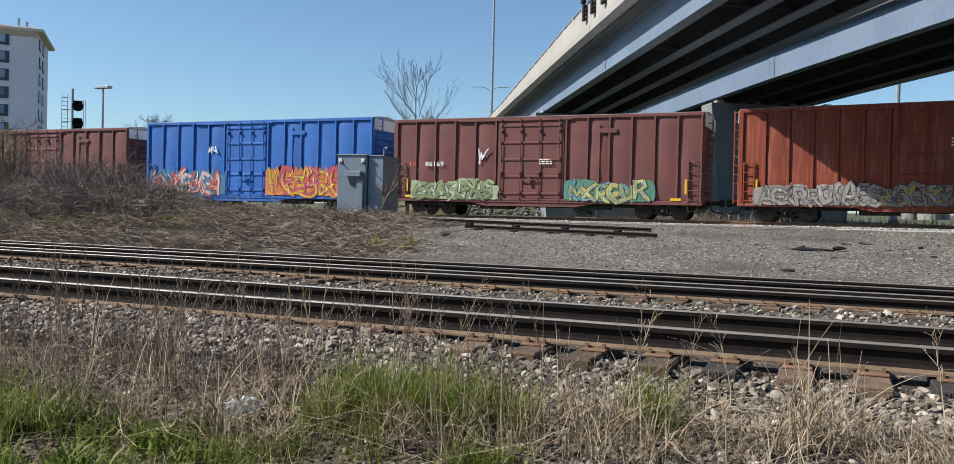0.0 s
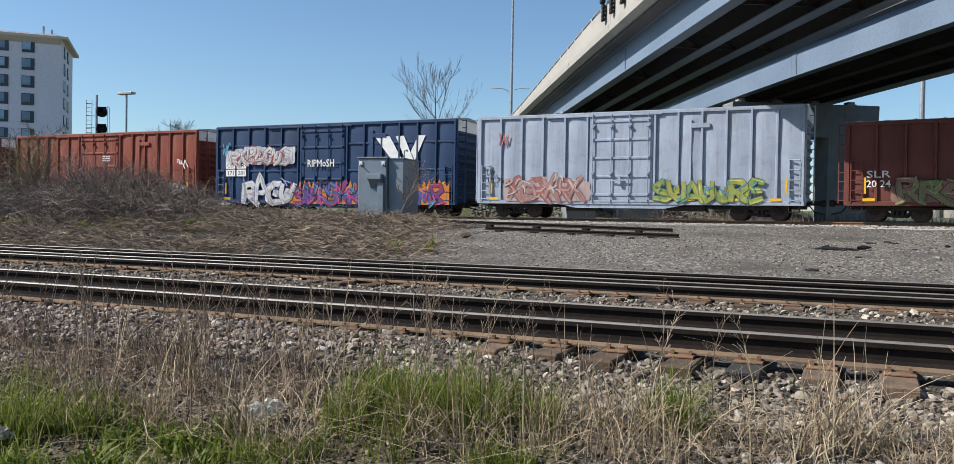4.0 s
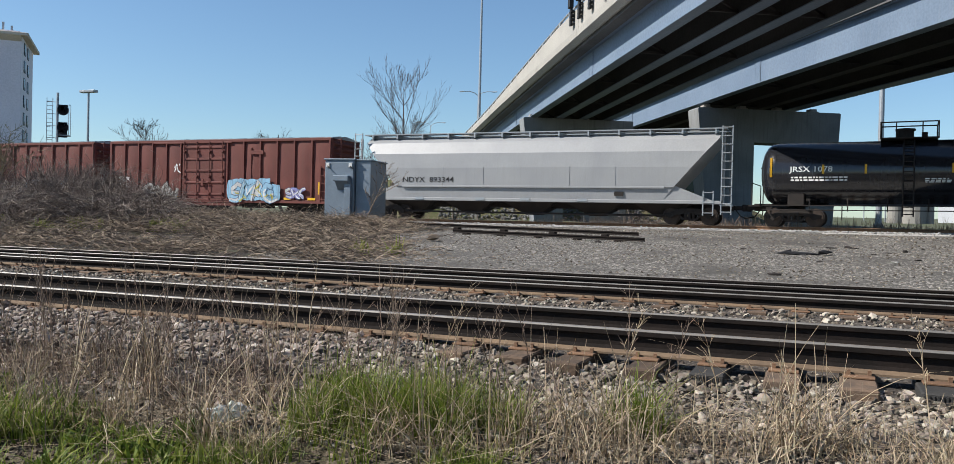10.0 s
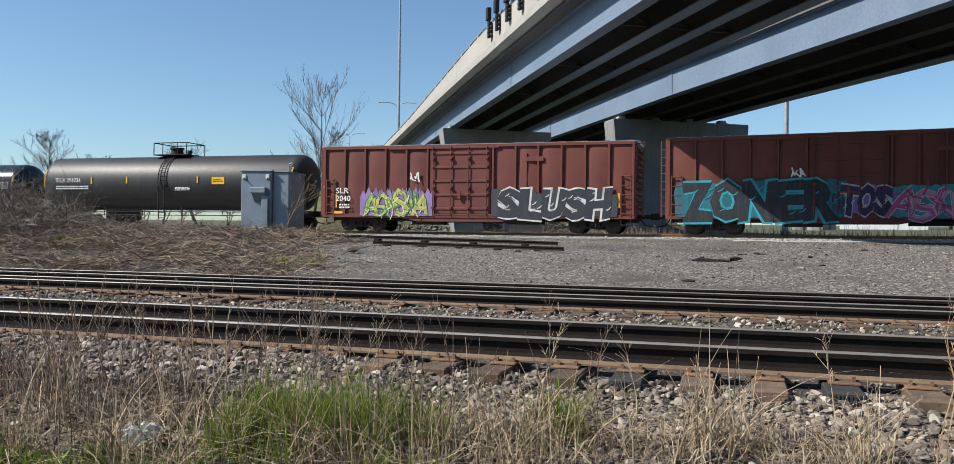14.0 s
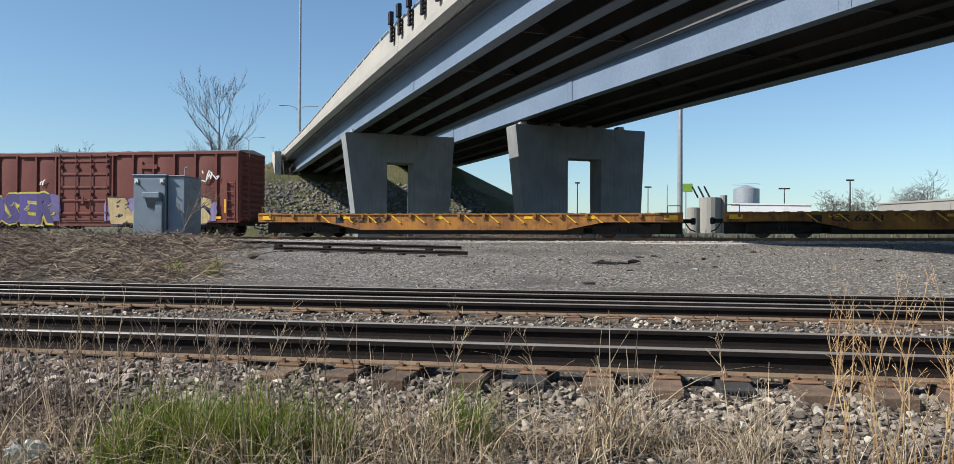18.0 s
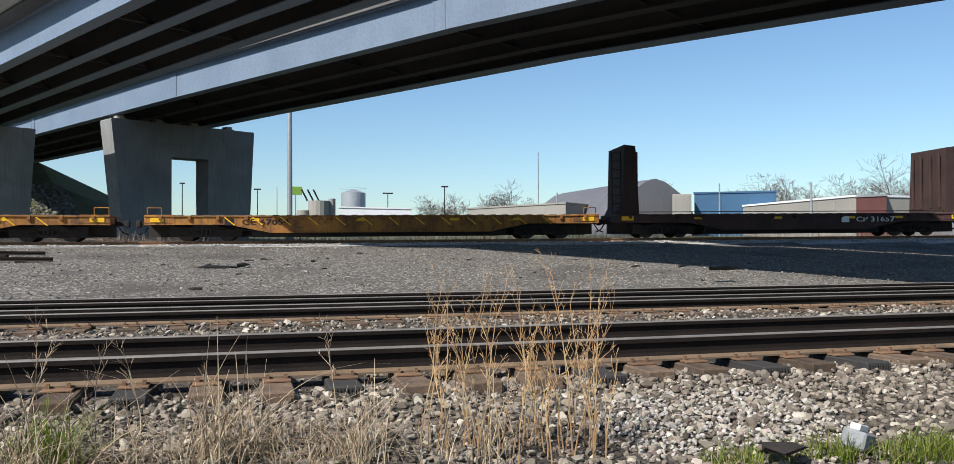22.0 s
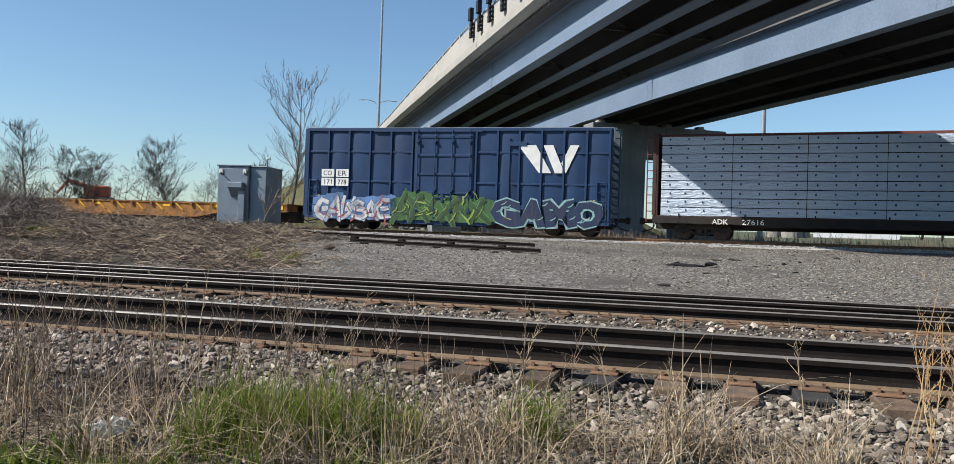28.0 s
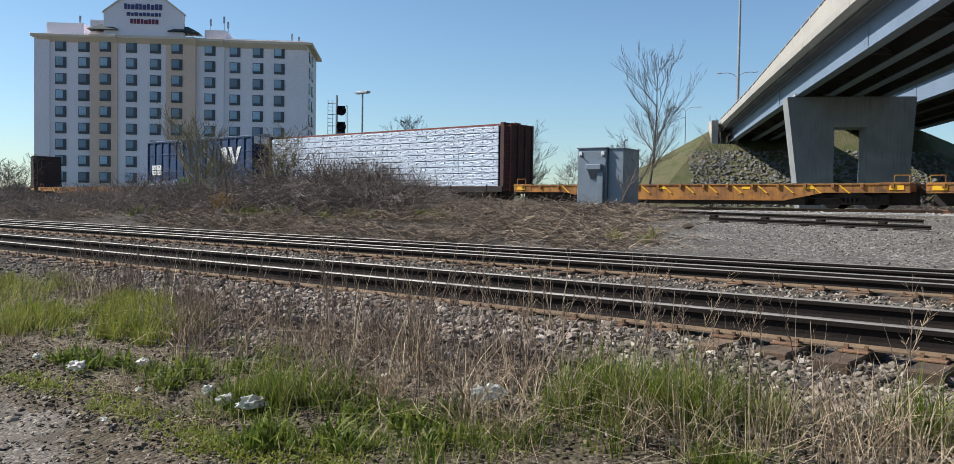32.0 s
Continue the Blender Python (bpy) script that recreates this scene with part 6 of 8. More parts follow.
graffiti(c, 2.2, 7.6, 0.5, 1.75, 4, [(0.012, 0.03, 0.085)], (0.3, 0.5, 0.52), None, [], seed=32, word="GAMO")
put(centerbeam(22.9, "centerbeam lumber car loaded with wrapped white packs"), 359.3, 382.2)
put(flatcar(21.5, "empty yellow-orange flatcar with worn rusty sill", "", 0), 383.1, 404.6)
put(flatcar(21.5, "empty yellow-orange flatcar with worn rusty sill", "", 0), 405.3, 426.8)
put(flatcar(21.5, "empty yellow-orange flatcar with worn rusty sill", "", 0), 427.6, 449.1)
# ---- bearings: places by angle (left positive) and distance from the viewer ----
def spot(az, d, z=None):
    x, y = -d * math.sin(radians(az)), d * math.cos(radians(az))
    return Vector((x, y, ground_z(x, y) if z is None else z))


def height(el, d):
    return 1.5 + d * math.tan(radians(el))


# ---- signal cabinet by the main line ----
cab = thing("relay_cabinet", "blue-grey metal railway relay cabinet standing among dead reeds", "cabinet")
cab.matrix_basis = pose(-18.65, 31.3, 1.38, 0, 0, 8)
part("body", G().box(-1.0, 0.32, -0.75, 0.75, 0, 2.62, 0.02), CABM, cab)
part("back_body", G().box(0.34, 1.02, -0.62, 1.2, 0, 2.6, 0.02), CABM, cab)
part("roof", G().box(-1.05, 0.37, -0.8, 0.8, 2.62, 2.68, 0.015), CABM, cab)
part("roof", G().box(0.3, 1.06, -0.67, 1.25, 2.6, 2.65, 0.015), CABM, cab)
part("door", G().box(-0.97, 0.29, -0.775, -0.75, 0.1, 2.52, 0.01), CABM, cab)
part("meter_hood", G().box(-0.5, 0.18, -1.08, -0.77, 1.72, 1.95, 0.02).prism([(-0.77, 1.72), (-1.08, 1.72), (-0.77, 1.35)], "x", -0.4, 0.18), CABM, cab)
part("conduit_box", G().box(-0.02, 0.26, -0.98, -0.77, 0.15, 1.6, 0.015), CABM, cab)
for x in (-0.86, 0.16):
    part("lifting_lug", G().box(x - 0.07, x + 0.07, -0.81, -0.77, 2.32, 2.5), WHT, cab, "pale lifting lug")
    part("latch", G().tube((x, -0.83, 2.36), (x + 0.14, -0.86, 2.25), 0.025, n=6), UND, cab)
part("vent_pipe", G().path([(0.95, -0.4, 2.6), (0.95, -0.4, 2.95), (1.08, -0.4, 3.0), (1.08, -0.4, 2.92)], 0.03), CABM, cab)
part("base", G().box(-1.05, 1.08, -0.8, 1.25, -0.5, 0.02), CONC, cab)

# old rails laid in the gravel, a log stump and a scrap of rubber
for (x0, y0), (x1, y1) in (((-15.4, 29.2), (-5.7, 28.1)), ((-12.2, 27.4), (-5.1, 26.1))):
    pr = thing("spare_rail", "rusty spare rail lying on short blocks in the gravel", "rail", "spare rails")
    a = math.degrees(math.atan2(y1 - y0, x1 - x0))
    Ln = math.hypot(x1 - x0, y1 - y0)
    za, zb = ground_z(x0, y0), ground_z(x1, y1)
    pr.matrix_basis = pose(x0, y0, za + 0.05, 0, -math.degrees(math.atan2(zb - za, Ln)), a)
    part("rail", G().prism([(p, q) for p, q in rail_outline(0.12)], "x", 0, Ln), RAIL, pr)
    for i in range(5):
        part("block", G().box(Ln * (i + 0.4) / 5 - 0.12, Ln * (i + 0.4) / 5 + 0.12, -0.12, 0.12, -0.2, 0.0, 0.02), RAIL, pr)
RND = random.Random(9)
def lump(name, label, cat, p, size, m, seed, flat=0.6):
    g = stones(np.array([[0, 0, 0.0]]), 1.0, seed, m, name, flat)
    ob = tagged(new(name, g), label, cat)
    ob.matrix_basis = Matrix.Translation(p) @ Matrix.Diagonal((*size, 1))
    return ob
lump("stump", "grey weathered tree stump by the spare rails", "stump", spot(25.4, 26.6, 1.02), (0.3, 0.24, 0.2), DECK, 8)
lump("rubber_scrap", "twisted black scrap of rubber on the gravel", "debris", spot(1.6, 24, 0.9), (0.6, 0.12, 0.08), BLK, 5)
lump("rubber_scrap", "twisted black scrap of rubber on the gravel", "debris", spot(-0.2, 24, 0.93), (0.3, 0.15, 0.17), BLK, 6)
DR = random.Random(33)
for i in range(26):
    P = spot(DR.uniform(-38, 22), DR.uniform(19, 29))
    if P.y > 17.5:
        lump("debris_chunk", "small dark chunk lying on the gravel", "debris", (P.x, P.y, P.z + 0.01), (DR.uniform(0.06, 0.22), DR.uniform(0.05, 0.12), DR.uniform(0.03, 0.08)), UND, 200 + i)
for i, (u, v) in enumerate(((1.1, 23.9), (2.1, 24.2), (0.4, 24.1), (1.5, 24.3))):
    lump("rubber_scrap", "torn black scrap of rubber on the gravel", "debris", spot(u, v), (0.22, 0.09, 0.1), BLK, 240 + i)
lump("debris_chunk", "dark lump of scrap on the gravel", "debris", spot(-32, 22, 0.86), (0.34, 0.12, 0.06), BLK, 7)
lump("debris_chunk", "dark lump of scrap on the gravel", "debris", spot(-29.5, 23, 0.9), (0.22, 0.1, 0.06), BLK, 8)
lump("asphalt_chunk", "dark broken asphalt chunk in the ballast", "rubble", (2.95, 4.05, 0.36), (0.17, 0.12, 0.08), UND, 9)
pc = thing("concrete_block", "broken pale concrete piece lying in the ballast", "rubble", at=pose(3.5, 4.17, 0.30, 8, 14, 30))
part("slab", G().box(-0.09, 0.09, -0.07, 0.07, -0.02, 0.09, 0.012), CONC, pc)
part("white_board", G().box(-0.07, 0.07, -0.02, 0.04, 0.09, 0.13, 0.006), WHT, pc)
BAG = island("plastic_film", [(0.78, 0.77, 0.73), (0.66, 0.65, 0.61)], 0.35, 0.6, 14, 0.3)
def litter(x, y, s, seed):
    """A crumpled thin bag, folded and half sunk in the weeds."""
    r = random.Random(seed)
    bm = bmesh.new()
    bmesh.ops.create_icosphere(bm, subdivisions=3, radius=1.0)
    o = Vector((seed * 3.1, seed * 1.7, 0))
    for v in bm.verts:
        k = 0.75 + 0.55 * abs(noise.noise(v.co * 1.6 + o)) + 0.5 * noise.noise(v.co * 3.3 + o) + r.uniform(-0.05, 0.05)
        v.co = Vector((v.co.x * k * s, v.co.y * k * s * 0.6, max(-0.03, v.co.z * k * s * 0.55)))
    me = bpy.data.meshes.new("plastic_bag")
    bm.to_mesh(me)
    bm.free()
    me.materials.append(BAG)
    ob = tagged(new("plastic_bag", me), "crumpled translucent white plastic litter in the weeds", "litter", "litter")
    ob.matrix_basis = pose(x, y, ground_z(x, y) + 0.06 + 0.4 * s, 0, 0, r.uniform(0, 180))


for i, (x, y, s) in enumerate(((-3.2, 4.02, 0.13), (-6.63, 3.09, 0.085), (-6.22, 3.43, 0.065), (-4.5, 3.22, 0.1), (-4.75, 3.2, 0.07), (-5.04, 3.25, 0.07), (-7.38, 3.11, 0.06), (-5.6, 3.05, 0.03), (-5.2, 2.6, 0.03))):
    litter(x, y, s, 11 + i)
lump("paper_scrap", "pale scrap of board on the gravel", "litter", (1.6, 22, 0.8), (0.16, 0.11, 0.05), BAG, 17)

# ---- railway signal on a ladder mast ----
sg = thing("railway_signal", "black three-lamp railway signals on a ladder mast", "signal")
P = spot(49.05, 71)
sg.matrix_basis = pose(*P, 0, 0, 40)
zt = height(7.25, 71) - P.z
part("mast", G().tube((0, 0, 0), (0, 0, zt), 0.09, n=10), GAL, sg)
for z, n in ((height(6.2, 71) - P.z, 0), (height(5.15, 71) - P.z, 1)):
    h = part("signal_head", G().tube((0.42, -0.25, z - 0.0), (0.42, -0.32, z), 0.4, n=24).box(0.1, 0.74, -0.32, -0.26, z - 0.75 if n else z - 0.3, z + 0.4), BLK, sg, "black signal head with hooded lenses")
    for dz in ((0.1,) if not n else (0.2, -0.35)):
        part("hood", G().loft([[(0.42 + 0.16 * math.cos(a), y, z + dz + 0.16 * math.sin(a)) for a in [math.pi * k / 8 - 0.3 for k in range(10)]] for y in (-0.32, -0.65)], False), BLK, h)
lad = G()
for x in (-0.75, -0.35):
    lad.tube((x, 0.1, 0), (x, 0.1, zt - 0.4), 0.025, n=6)
for i in range(int((zt - 0.6) / 0.32)):
    lad.tube((-0.75, 0.1, 0.4 + i * 0.32), (-0.35, 0.1, 0.4 + i * 0.32), 0.018, n=6)
for i in range(7):
    z = zt - 0.7 - i * 0.9
    lad.path([(-0.75, 0.1, z), (0.1, 0, z)], 0.02)
part("ladder", lad, GAL, sg)
part("cage", G().path([(0.85, -0.5, zt - 3.2), (0.85, -0.5, zt - 0.9), (0.85, 0.4, zt - 0.9), (0.85, 0.4, zt - 3.2)], 0.02).box(0.0, 0.9, -0.5, 0.4, zt - 3.25, zt - 3.2), GAL, sg)


def lamp_post(p, h, arms, label, r=0.12):
    t = thing("street_lamp", label, "street lamp", "street lamps", at=Matrix.Translation(p))
    part("pole", G().tube((0, 0, 0), (0, 0, h), r, r * 0.6, 12), GAL, t)
    for a in arms:
        c, s = math.cos(a), math.sin(a)
        part("arm", G().path([(0, 0, h - 0.1), (c * 0.5, s * 0.5, h + 0.35), (c * 1.2, s * 1.2, h + 0.55), (c * 2.0, s * 2.0, h + 0.55)], 0.045), GAL, t)
        part("lamp_head", G().box(c * 2.3 - 0.35, c * 2.3 + 0.35, s * 2.3 - 0.13, s * 2.3 + 0.13, h + 0.48, h + 0.6, 0.03), GAL, t)
    return t


P = spot(47.35, 95)
lp = thing("floodlight_mast", "grey mast with a flat twin floodlight head", "street lamp", at=Matrix.Translation(P))
part("pole", G().tube((0, 0, 0), (0, 0, height(7.4, 95) - P.z), 0.14, 0.1, 10), GAL, lp)
part("lamp_head", G().box(-1.0, 1.0, -0.3, 0.3, height(7.4, 95) - P.z, height(7.55, 95) - P.z, 0.04), GAL, lp)
# tall mast and lamps on the road behind the parapet
tm = thing("tall_mast", "tall tapered grey mast beside the overpass", "mast", at=Matrix.Translation((-39.1, 94.8, 6.0)))
part("base_flange", G().tube((0, 0, -1.2), (0, 0, 0.4), 0.36, 0.28, 12), GAL, tm)
part("pole", G().tube((0, 0, -1.2), (0, 0, 30), 0.21, 0.11, 12), GAL, tm)
lamp_post(spot(22.5, 118, 7.5), height(8.6, 118) - 7.5, (radians(20), radians(200)), "grey twin-arm street lamp on the road embankment")
lamp_post(spot(25.68, 150, 4.0), height(6.5, 150) - 4.0, (radians(20), radians(200)), "grey twin-arm street lamp on the road embankment")
lamp_post(spot(39.5, 190), 9.0, (radians(20), radians(200)), "grey twin-arm street lamp on the road embankment")
pl = thing("steel_pole", "plain pale steel pole behind the overpass", "pole", at=Matrix.Translation(spot(-3.18, 86)))
part("pole", G().tube((0, 0, 0), (0, 0, 13.5), 0.28, 0.23, 12), GAL, pl)
part("base", G().box(-0.4, 0.4, -0.4, 0.4, -0.4, 0.35, 0.03), PARA, pl)

# ---- hotel ----
HW = surface("hotel_render", (0.80, 0.75, 0.80), (0.74, 0.695, 0.745), 0.9, 0, 0.15, 5, 0.05, 0.1, (0.45, 0.42, 0.45))
HY = surface("hotel_tan_render", (0.70, 0.52, 0.42), (0.64, 0.475, 0.385), 0.9, 0, 0.15, 5, 0.05)
HC = surface("hotel_cornice", (0.66, 0.56, 0.46), (0.6, 0.51, 0.42), 0.85, 0, 0.3, 5, 0.05)
HG = glass("hotel_glass", (0.035, 0.07, 0.09))
HF = plain("hotel_window_frame", (0.05, 0.07, 0.09), 0.5)
HR = plain("hotel_green_roof", (0.03, 0.05, 0.045), 0.7)
ht = tagged(new("hotel"), "tall pale hotel with tan bands, cornice and a gabled sign wall", "hotel")
ht.matrix_basis = pose(-148.7, 62.8, 0, 0, 0, math.degrees(math.atan2(31.6, 32.0)))
WIN = [3.74, 7.53, 11.34, 15.56, 19.51, 23.17, 28.48, 32.6, 36.52, 40.16]
ROWS = [27.6 - 2.78 * k for k in range(9)]
WALLS = [(0.0, 8.9, 0.0, HW), (8.9, 13.3, -0.9, HY), (13.3, 21.3, -0.6, HW), (21.3, 26.2, -0.9, HY), (26.2, 30.8, 0.0, HW), (30.8, 44.9, 0.5, HW)]
for x0, x1, y, m in WALLS:
    part("wall", G().box(x0, x1, y, y + 16, 0.5, 29.0), m, ht)
    part("cornice", G().box(x0 - 0.02, x1 + 0.02, y - 0.9, y + 0.1, 29.0, 29.5, 0.05).prism([(y - 0.9, 29.0), (y, 28.2), (y, 29.0)], "x", x0, x1), HC, ht)
part("side_cornice", G().box(44.9, 45.9, -0.4, 16.9, 29.0, 29.5, 0.05), HC, ht)
part("side_cornice", G().box(-1.0, 0.0, -0.9, 16.9, 29.0, 29.5, 0.05), HC, ht)
part("end_bay", G().box(-0.5, 2.0, -0.35, 3, 0.5, 29.0), HW, ht)
part("parapet", G().box(0.3, 44.6, 1.0, 15.5, 29.0, 29.9), HW, ht)
for a, b, c0, c1, e in ((0.6, 6.8, 2, 10, 31.9), (27.3, 31.0, 1, 9, 31.3), (8.2, 11.5, 1.0, 9, 32.4)):
    part("penthouse", G().box(a, b, c0, c1, 29.4, e), HW, ht)
part("sign_gable", G().prism([(11.0, 29.3), (11.0, 33.4), (14.0, 35.6), (17.7, 36.6), (21.2, 35.6), (24.2, 33.4), (24.2, 29.3)], "y", -0.8, 0.2), HW, ht)
part("gable_trim", G().prism([(10.7, 33.3), (11.0, 33.7), (14.0, 35.95), (17.7, 36.95), (21.2, 35.95), (24.2, 33.7), (24.5, 33.3), (24.2, 33.4), (21.2, 35.6), (17.7, 36.6), (14.0, 35.6), (11.0, 33.4)], "y", -0.95, 0.25), HC, ht)
for x in (8.4, 21.6):
    part("canopy_roof", G().loft([[(x, -1.5, 30.4), (x + 5.2, -1.5, 30.4), (x + 5.2, 2.5, 30.4), (x, 2.5, 30.4)], [(x + 2.0, 0, 31.5), (x + 3.2, 0, 31.5), (x + 3.2, 1, 31.5), (x + 2.0, 1, 31.5)]]), HR, ht, "dark green canopy roof")
NAVY, REDS = plain("sign_navy", (0.05, 0.06, 0.17), 0.5), plain("sign_red", (0.16, 0.025, 0.06), 0.5)
def sign_bars(x0, x1, z, h, m, seed):
    r = random.Random(seed)
    g, u = G(), x0
    while u < x1 - 0.2:
        b = r.uniform(0.35, 0.6)
        g.box(u, min(u + b, x1), -0.92, -0.8, z, z + h * r.choice((1, 0.85, 1.0)))
        u += b + 0.16
    part("sign_bars", g, m, ht, "row of plain sign bars")
sign_bars(14.4, 20.8, 34.0, 0.95, NAVY, 1)
sign_bars(14.8, 20.4, 32.9, 0.6, NAVY, 2)
sign_bars(15.4, 20.0, 31.6, 0.8, REDS, 3)
fr = G().box(-0.9, 0.9, -0.06, 0.06, -0.92, 0.92).mesh("window", HF)
pane_geo = G().box(-0.82, 0.35, -0.075, -0.058, -0.5, 0.82)
pn = pane_geo.mesh("pane", HG)
pn2 = G().box(-0.82, 0.82, -0.075, -0.058, -0.84, -0.58).box(0.42, 0.82, -0.075, -0.058, -0.5, 0.82).mesh("pane", surface("hotel_dark_pane", (0.06, 0.08, 0.1), (0.05, 0.06, 0.08), 0.4, vary=0.3))
CUR = surface("hotel_blind", (0.30, 0.42, 0.52), (0.18, 0.28, 0.37), 0.35, 0, 0.5, 6, 0.0, vary=0.5)
pn3 = pane_geo.mesh("pane", CUR)
for i, u in enumerate(WIN):
    y = next(w[2] for w in WALLS if w[0] <= u <= w[1])
    for j, z in enumerate(ROWS):
        w = part("window", fr, None, ht, "", (u, y - 0.06, z))
        part("pane", pn3, None, w)
        part("pane", pn2, None, w)
for j, z in enumerate(ROWS):
    for y in (4.5, 9.0):
        w = part("window", fr, None, ht, "", pose(44.96, y, z, 0, 0, 90))
        part("pane", pn3, None, w)
for x, h in ((27.9, 33.6), (30.2, 34.1), (30.9, 33.2), (42.0, 31.5), (43.2, 31.0), (5.8, 33.4)):
    part("antenna", G().tube((x, 3, 29.5), (x, 3, h), 0.07, n=6).box(x - 0.15, x + 0.15, 2.9, 3.1, h - 1.2, h), GAL, ht)
part("low_wing", G().box(20, 52, -9, -1, 0.5, 4.6, 0.05), PARA, ht)

# ---- far right: works yard with tanks, sheds and containers ----
FABRIC = surface("grey_fabric", (0.13, 0.13, 0.142), (0.11, 0.11, 0.122), 0.6, 0, 0.1, 6, 0.1, 0.3, (0.2, 0.2, 0.21))
SHED = surface("pale_shed", (0.26, 0.25, 0.225), (0.22, 0.21, 0.195), 0.8, 0, 0.2, 8, 0.05, 0.2, (0.36, 0.33, 0.29))
WROOF = surface("white_roof", (0.66, 0.67, 0.69), (0.58, 0.59, 0.61), 0.5, 0, 0.2, 6, 0.05)
BLUEC = surface("blue_cladding", (0.036, 0.10, 0.19), (0.03, 0.085, 0.16), 0.6, 0, 0.3, 8, 0.05, 0.2, (0.05, 0.1, 0.18))
BRICKR = surface("red_cladding", (0.10, 0.035, 0.032), (0.08, 0.03, 0.028), 0.8, 0, 0.5, 8, 0.05)


def wall_between(name, label, cat, az0, az1, d0, d1, z0, el0, el1, depth, m, roof=None):
    """A low block whose front runs between two bearings."""
    a, b = spot(az0, d0, z0), spot(az1, d1, z0)
    L = math.hypot(b.x - a.x, b.y - a.y)
    t = thing(name, label, cat, "works yard", at=pose(a.x, a.y, z0, 0, 0, math.degrees(math.atan2(b.y - a.y, b.x - a.x))))
    h0, h1 = height(el0, d0) - z0, height(el1, d1) - z0
    part("wall", G().prism([(0, 0), (0, h0), (L, h1), (L, 0)], "y", 0, depth), m, t)
    part("roof_edge", G().prism([(-0.1, h0), (-0.1, h0 + 0.22), (L + 0.1, h1 + 0.22), (L + 0.1, h1)], "y", -0.12, depth + 0.1), roof or m, t)
    n = max(2, int(L / 3))
    for i in range(1, n):
        part("seam", G().box(L * i / n - 0.03, L * i / n + 0.03, -0.035, 0.0, 0, min(h0, h1) - 0.05), m, t)
    return t, L, min(h0, h1)


t, L, h = wall_between("low_shed", "long cream flat-roofed shed", "shed", -15.1, -21.8, 128, 120, 0.8, 2.35, 2.7, 14, SHED)
part("door", G().box(L * 0.8, L * 0.88, -0.06, 0, 0.1, h * 0.75), CONC, t)
part("chimney", G().tube((L * 0.83, 3, h), (L * 0.83, 3, h + 2.2), 0.12, n=8), GAL, t)
wall_between("shed", "white-roofed low shed behind the yard", "shed", -6.4, -11.3, 135, 135, 0.8, 2.45, 2.35, 10, WROOF, WROOF)
t, L, h = wall_between("long_shed", "long pale shed with a sloping roof", "shed", -32.0, -40.1, 120, 100, 0.8, 2.25, 2.85, 10, SHED, WROOF)
t, L, h = wall_between("red_shed", "dark red clad shed", "shed", -40.1, -41.8, 100, 100, 0.8, 2.8, 2.85, 10, BRICKR, CONC)
t, L, h = wall_between("blue_building", "blue clad building behind the containers", "building", -30.3, -35.4, 116, 116, 0.8, 3.25, 3.25, 12, BLUEC)
for az, m, lab in ((-29.5, SHED, "cream shipping container end"),):
    P = spot(az, 112, 0.8)
    t = thing("shipping_container", lab, "container", "containers", at=pose(*P, 0, 0, -30))
    hh = height(3.25, 112) - 0.8
    part("body", G().box(-1.2, 1.2, 0, 6, 0, hh, 0.05), m, t)
    for i in range(6):
        part("corrugation", G().box(-1.0 + i * 0.36, -0.86 + i * 0.36, -0.04, 0.0, 0.2, hh - 0.2), m, t)


def arch_shed(name, label, az0, az1, d, el, depth, m, turn=0.0):
    a, b = spot(az0, d, 0.8), spot(az1, d, 0.8)
    L = math.hypot(b.x - a.x, b.y - a.y)
    c = (a + b) / 2
    t = thing(name, label, "shed", "works yard", at=pose(c.x, c.y, 0.8, 0, 0, math.degrees(math.atan2(b.y - a.y, b.x - a.x)) + turn))
    h = height(el, d) - 0.8
    ol = [(-L / 2, 0), (-L / 2, h * 0.28), (-L * 0.44, h * 0.5), (-L * 0.3, h * 0.78), (-L * 0.12, h * 0.95), (0, h), (L * 0.12, h * 0.95), (L * 0.3, h * 0.78), (L * 0.44, h * 0.5), (L / 2, h * 0.28), (L / 2, 0)]
    part("shell", G().prism(ol, "y", 0, depth), m, t)
    for i in range(1, 9):
        y = depth * i / 9
        part("hoop", G().loft([[(x * 1.004, y + dy, z * 1.006) for x, z in ol] for dy in (-0.12, 0.12)], False), m, t)
    return t


# the fabric hall shows its long flank and its gable
arch_shed("fabric_hall", "large grey arched fabric storage hall", -24.6, -31.0, 118, 4.3, 34, FABRIC, 28)
arch_shed("arch_shed", "white-fronted grey arched shed", -41.8, -50.5, 105, 3.5, 26, FABRIC, -6)

t = thing("storage_tank", "grey steel storage tank with a conical roof", "tank", at=Matrix.Translation(spot(-7.38, 150, 0.8)))
r0, hh = 150 * math.tan(radians(0.82)), height(3.45, 150) - 0.8
part("shell", G().tube((0, 0, 0), (0, 0, hh), r0, n=32), GAL, t, smooth=False)
part("roof", G().tube((0, 0, hh), (0, 0, hh + 0.6), r0, 0.3, 32), GAL, t)
part("handrail", G().loft([[((r0 + 0.1) * math.cos(a), (r0 + 0.1) * math.sin(a), hh + z) for a in [math.tau * k / 32 for k in range(32)]] for z in (0.75, 0.8)], False), GAL, t)
t = thing("transformer", "pale works transformer with bushings", "equipment", at=Matrix.Translation(spot(-5.1, 120, 0.8)))
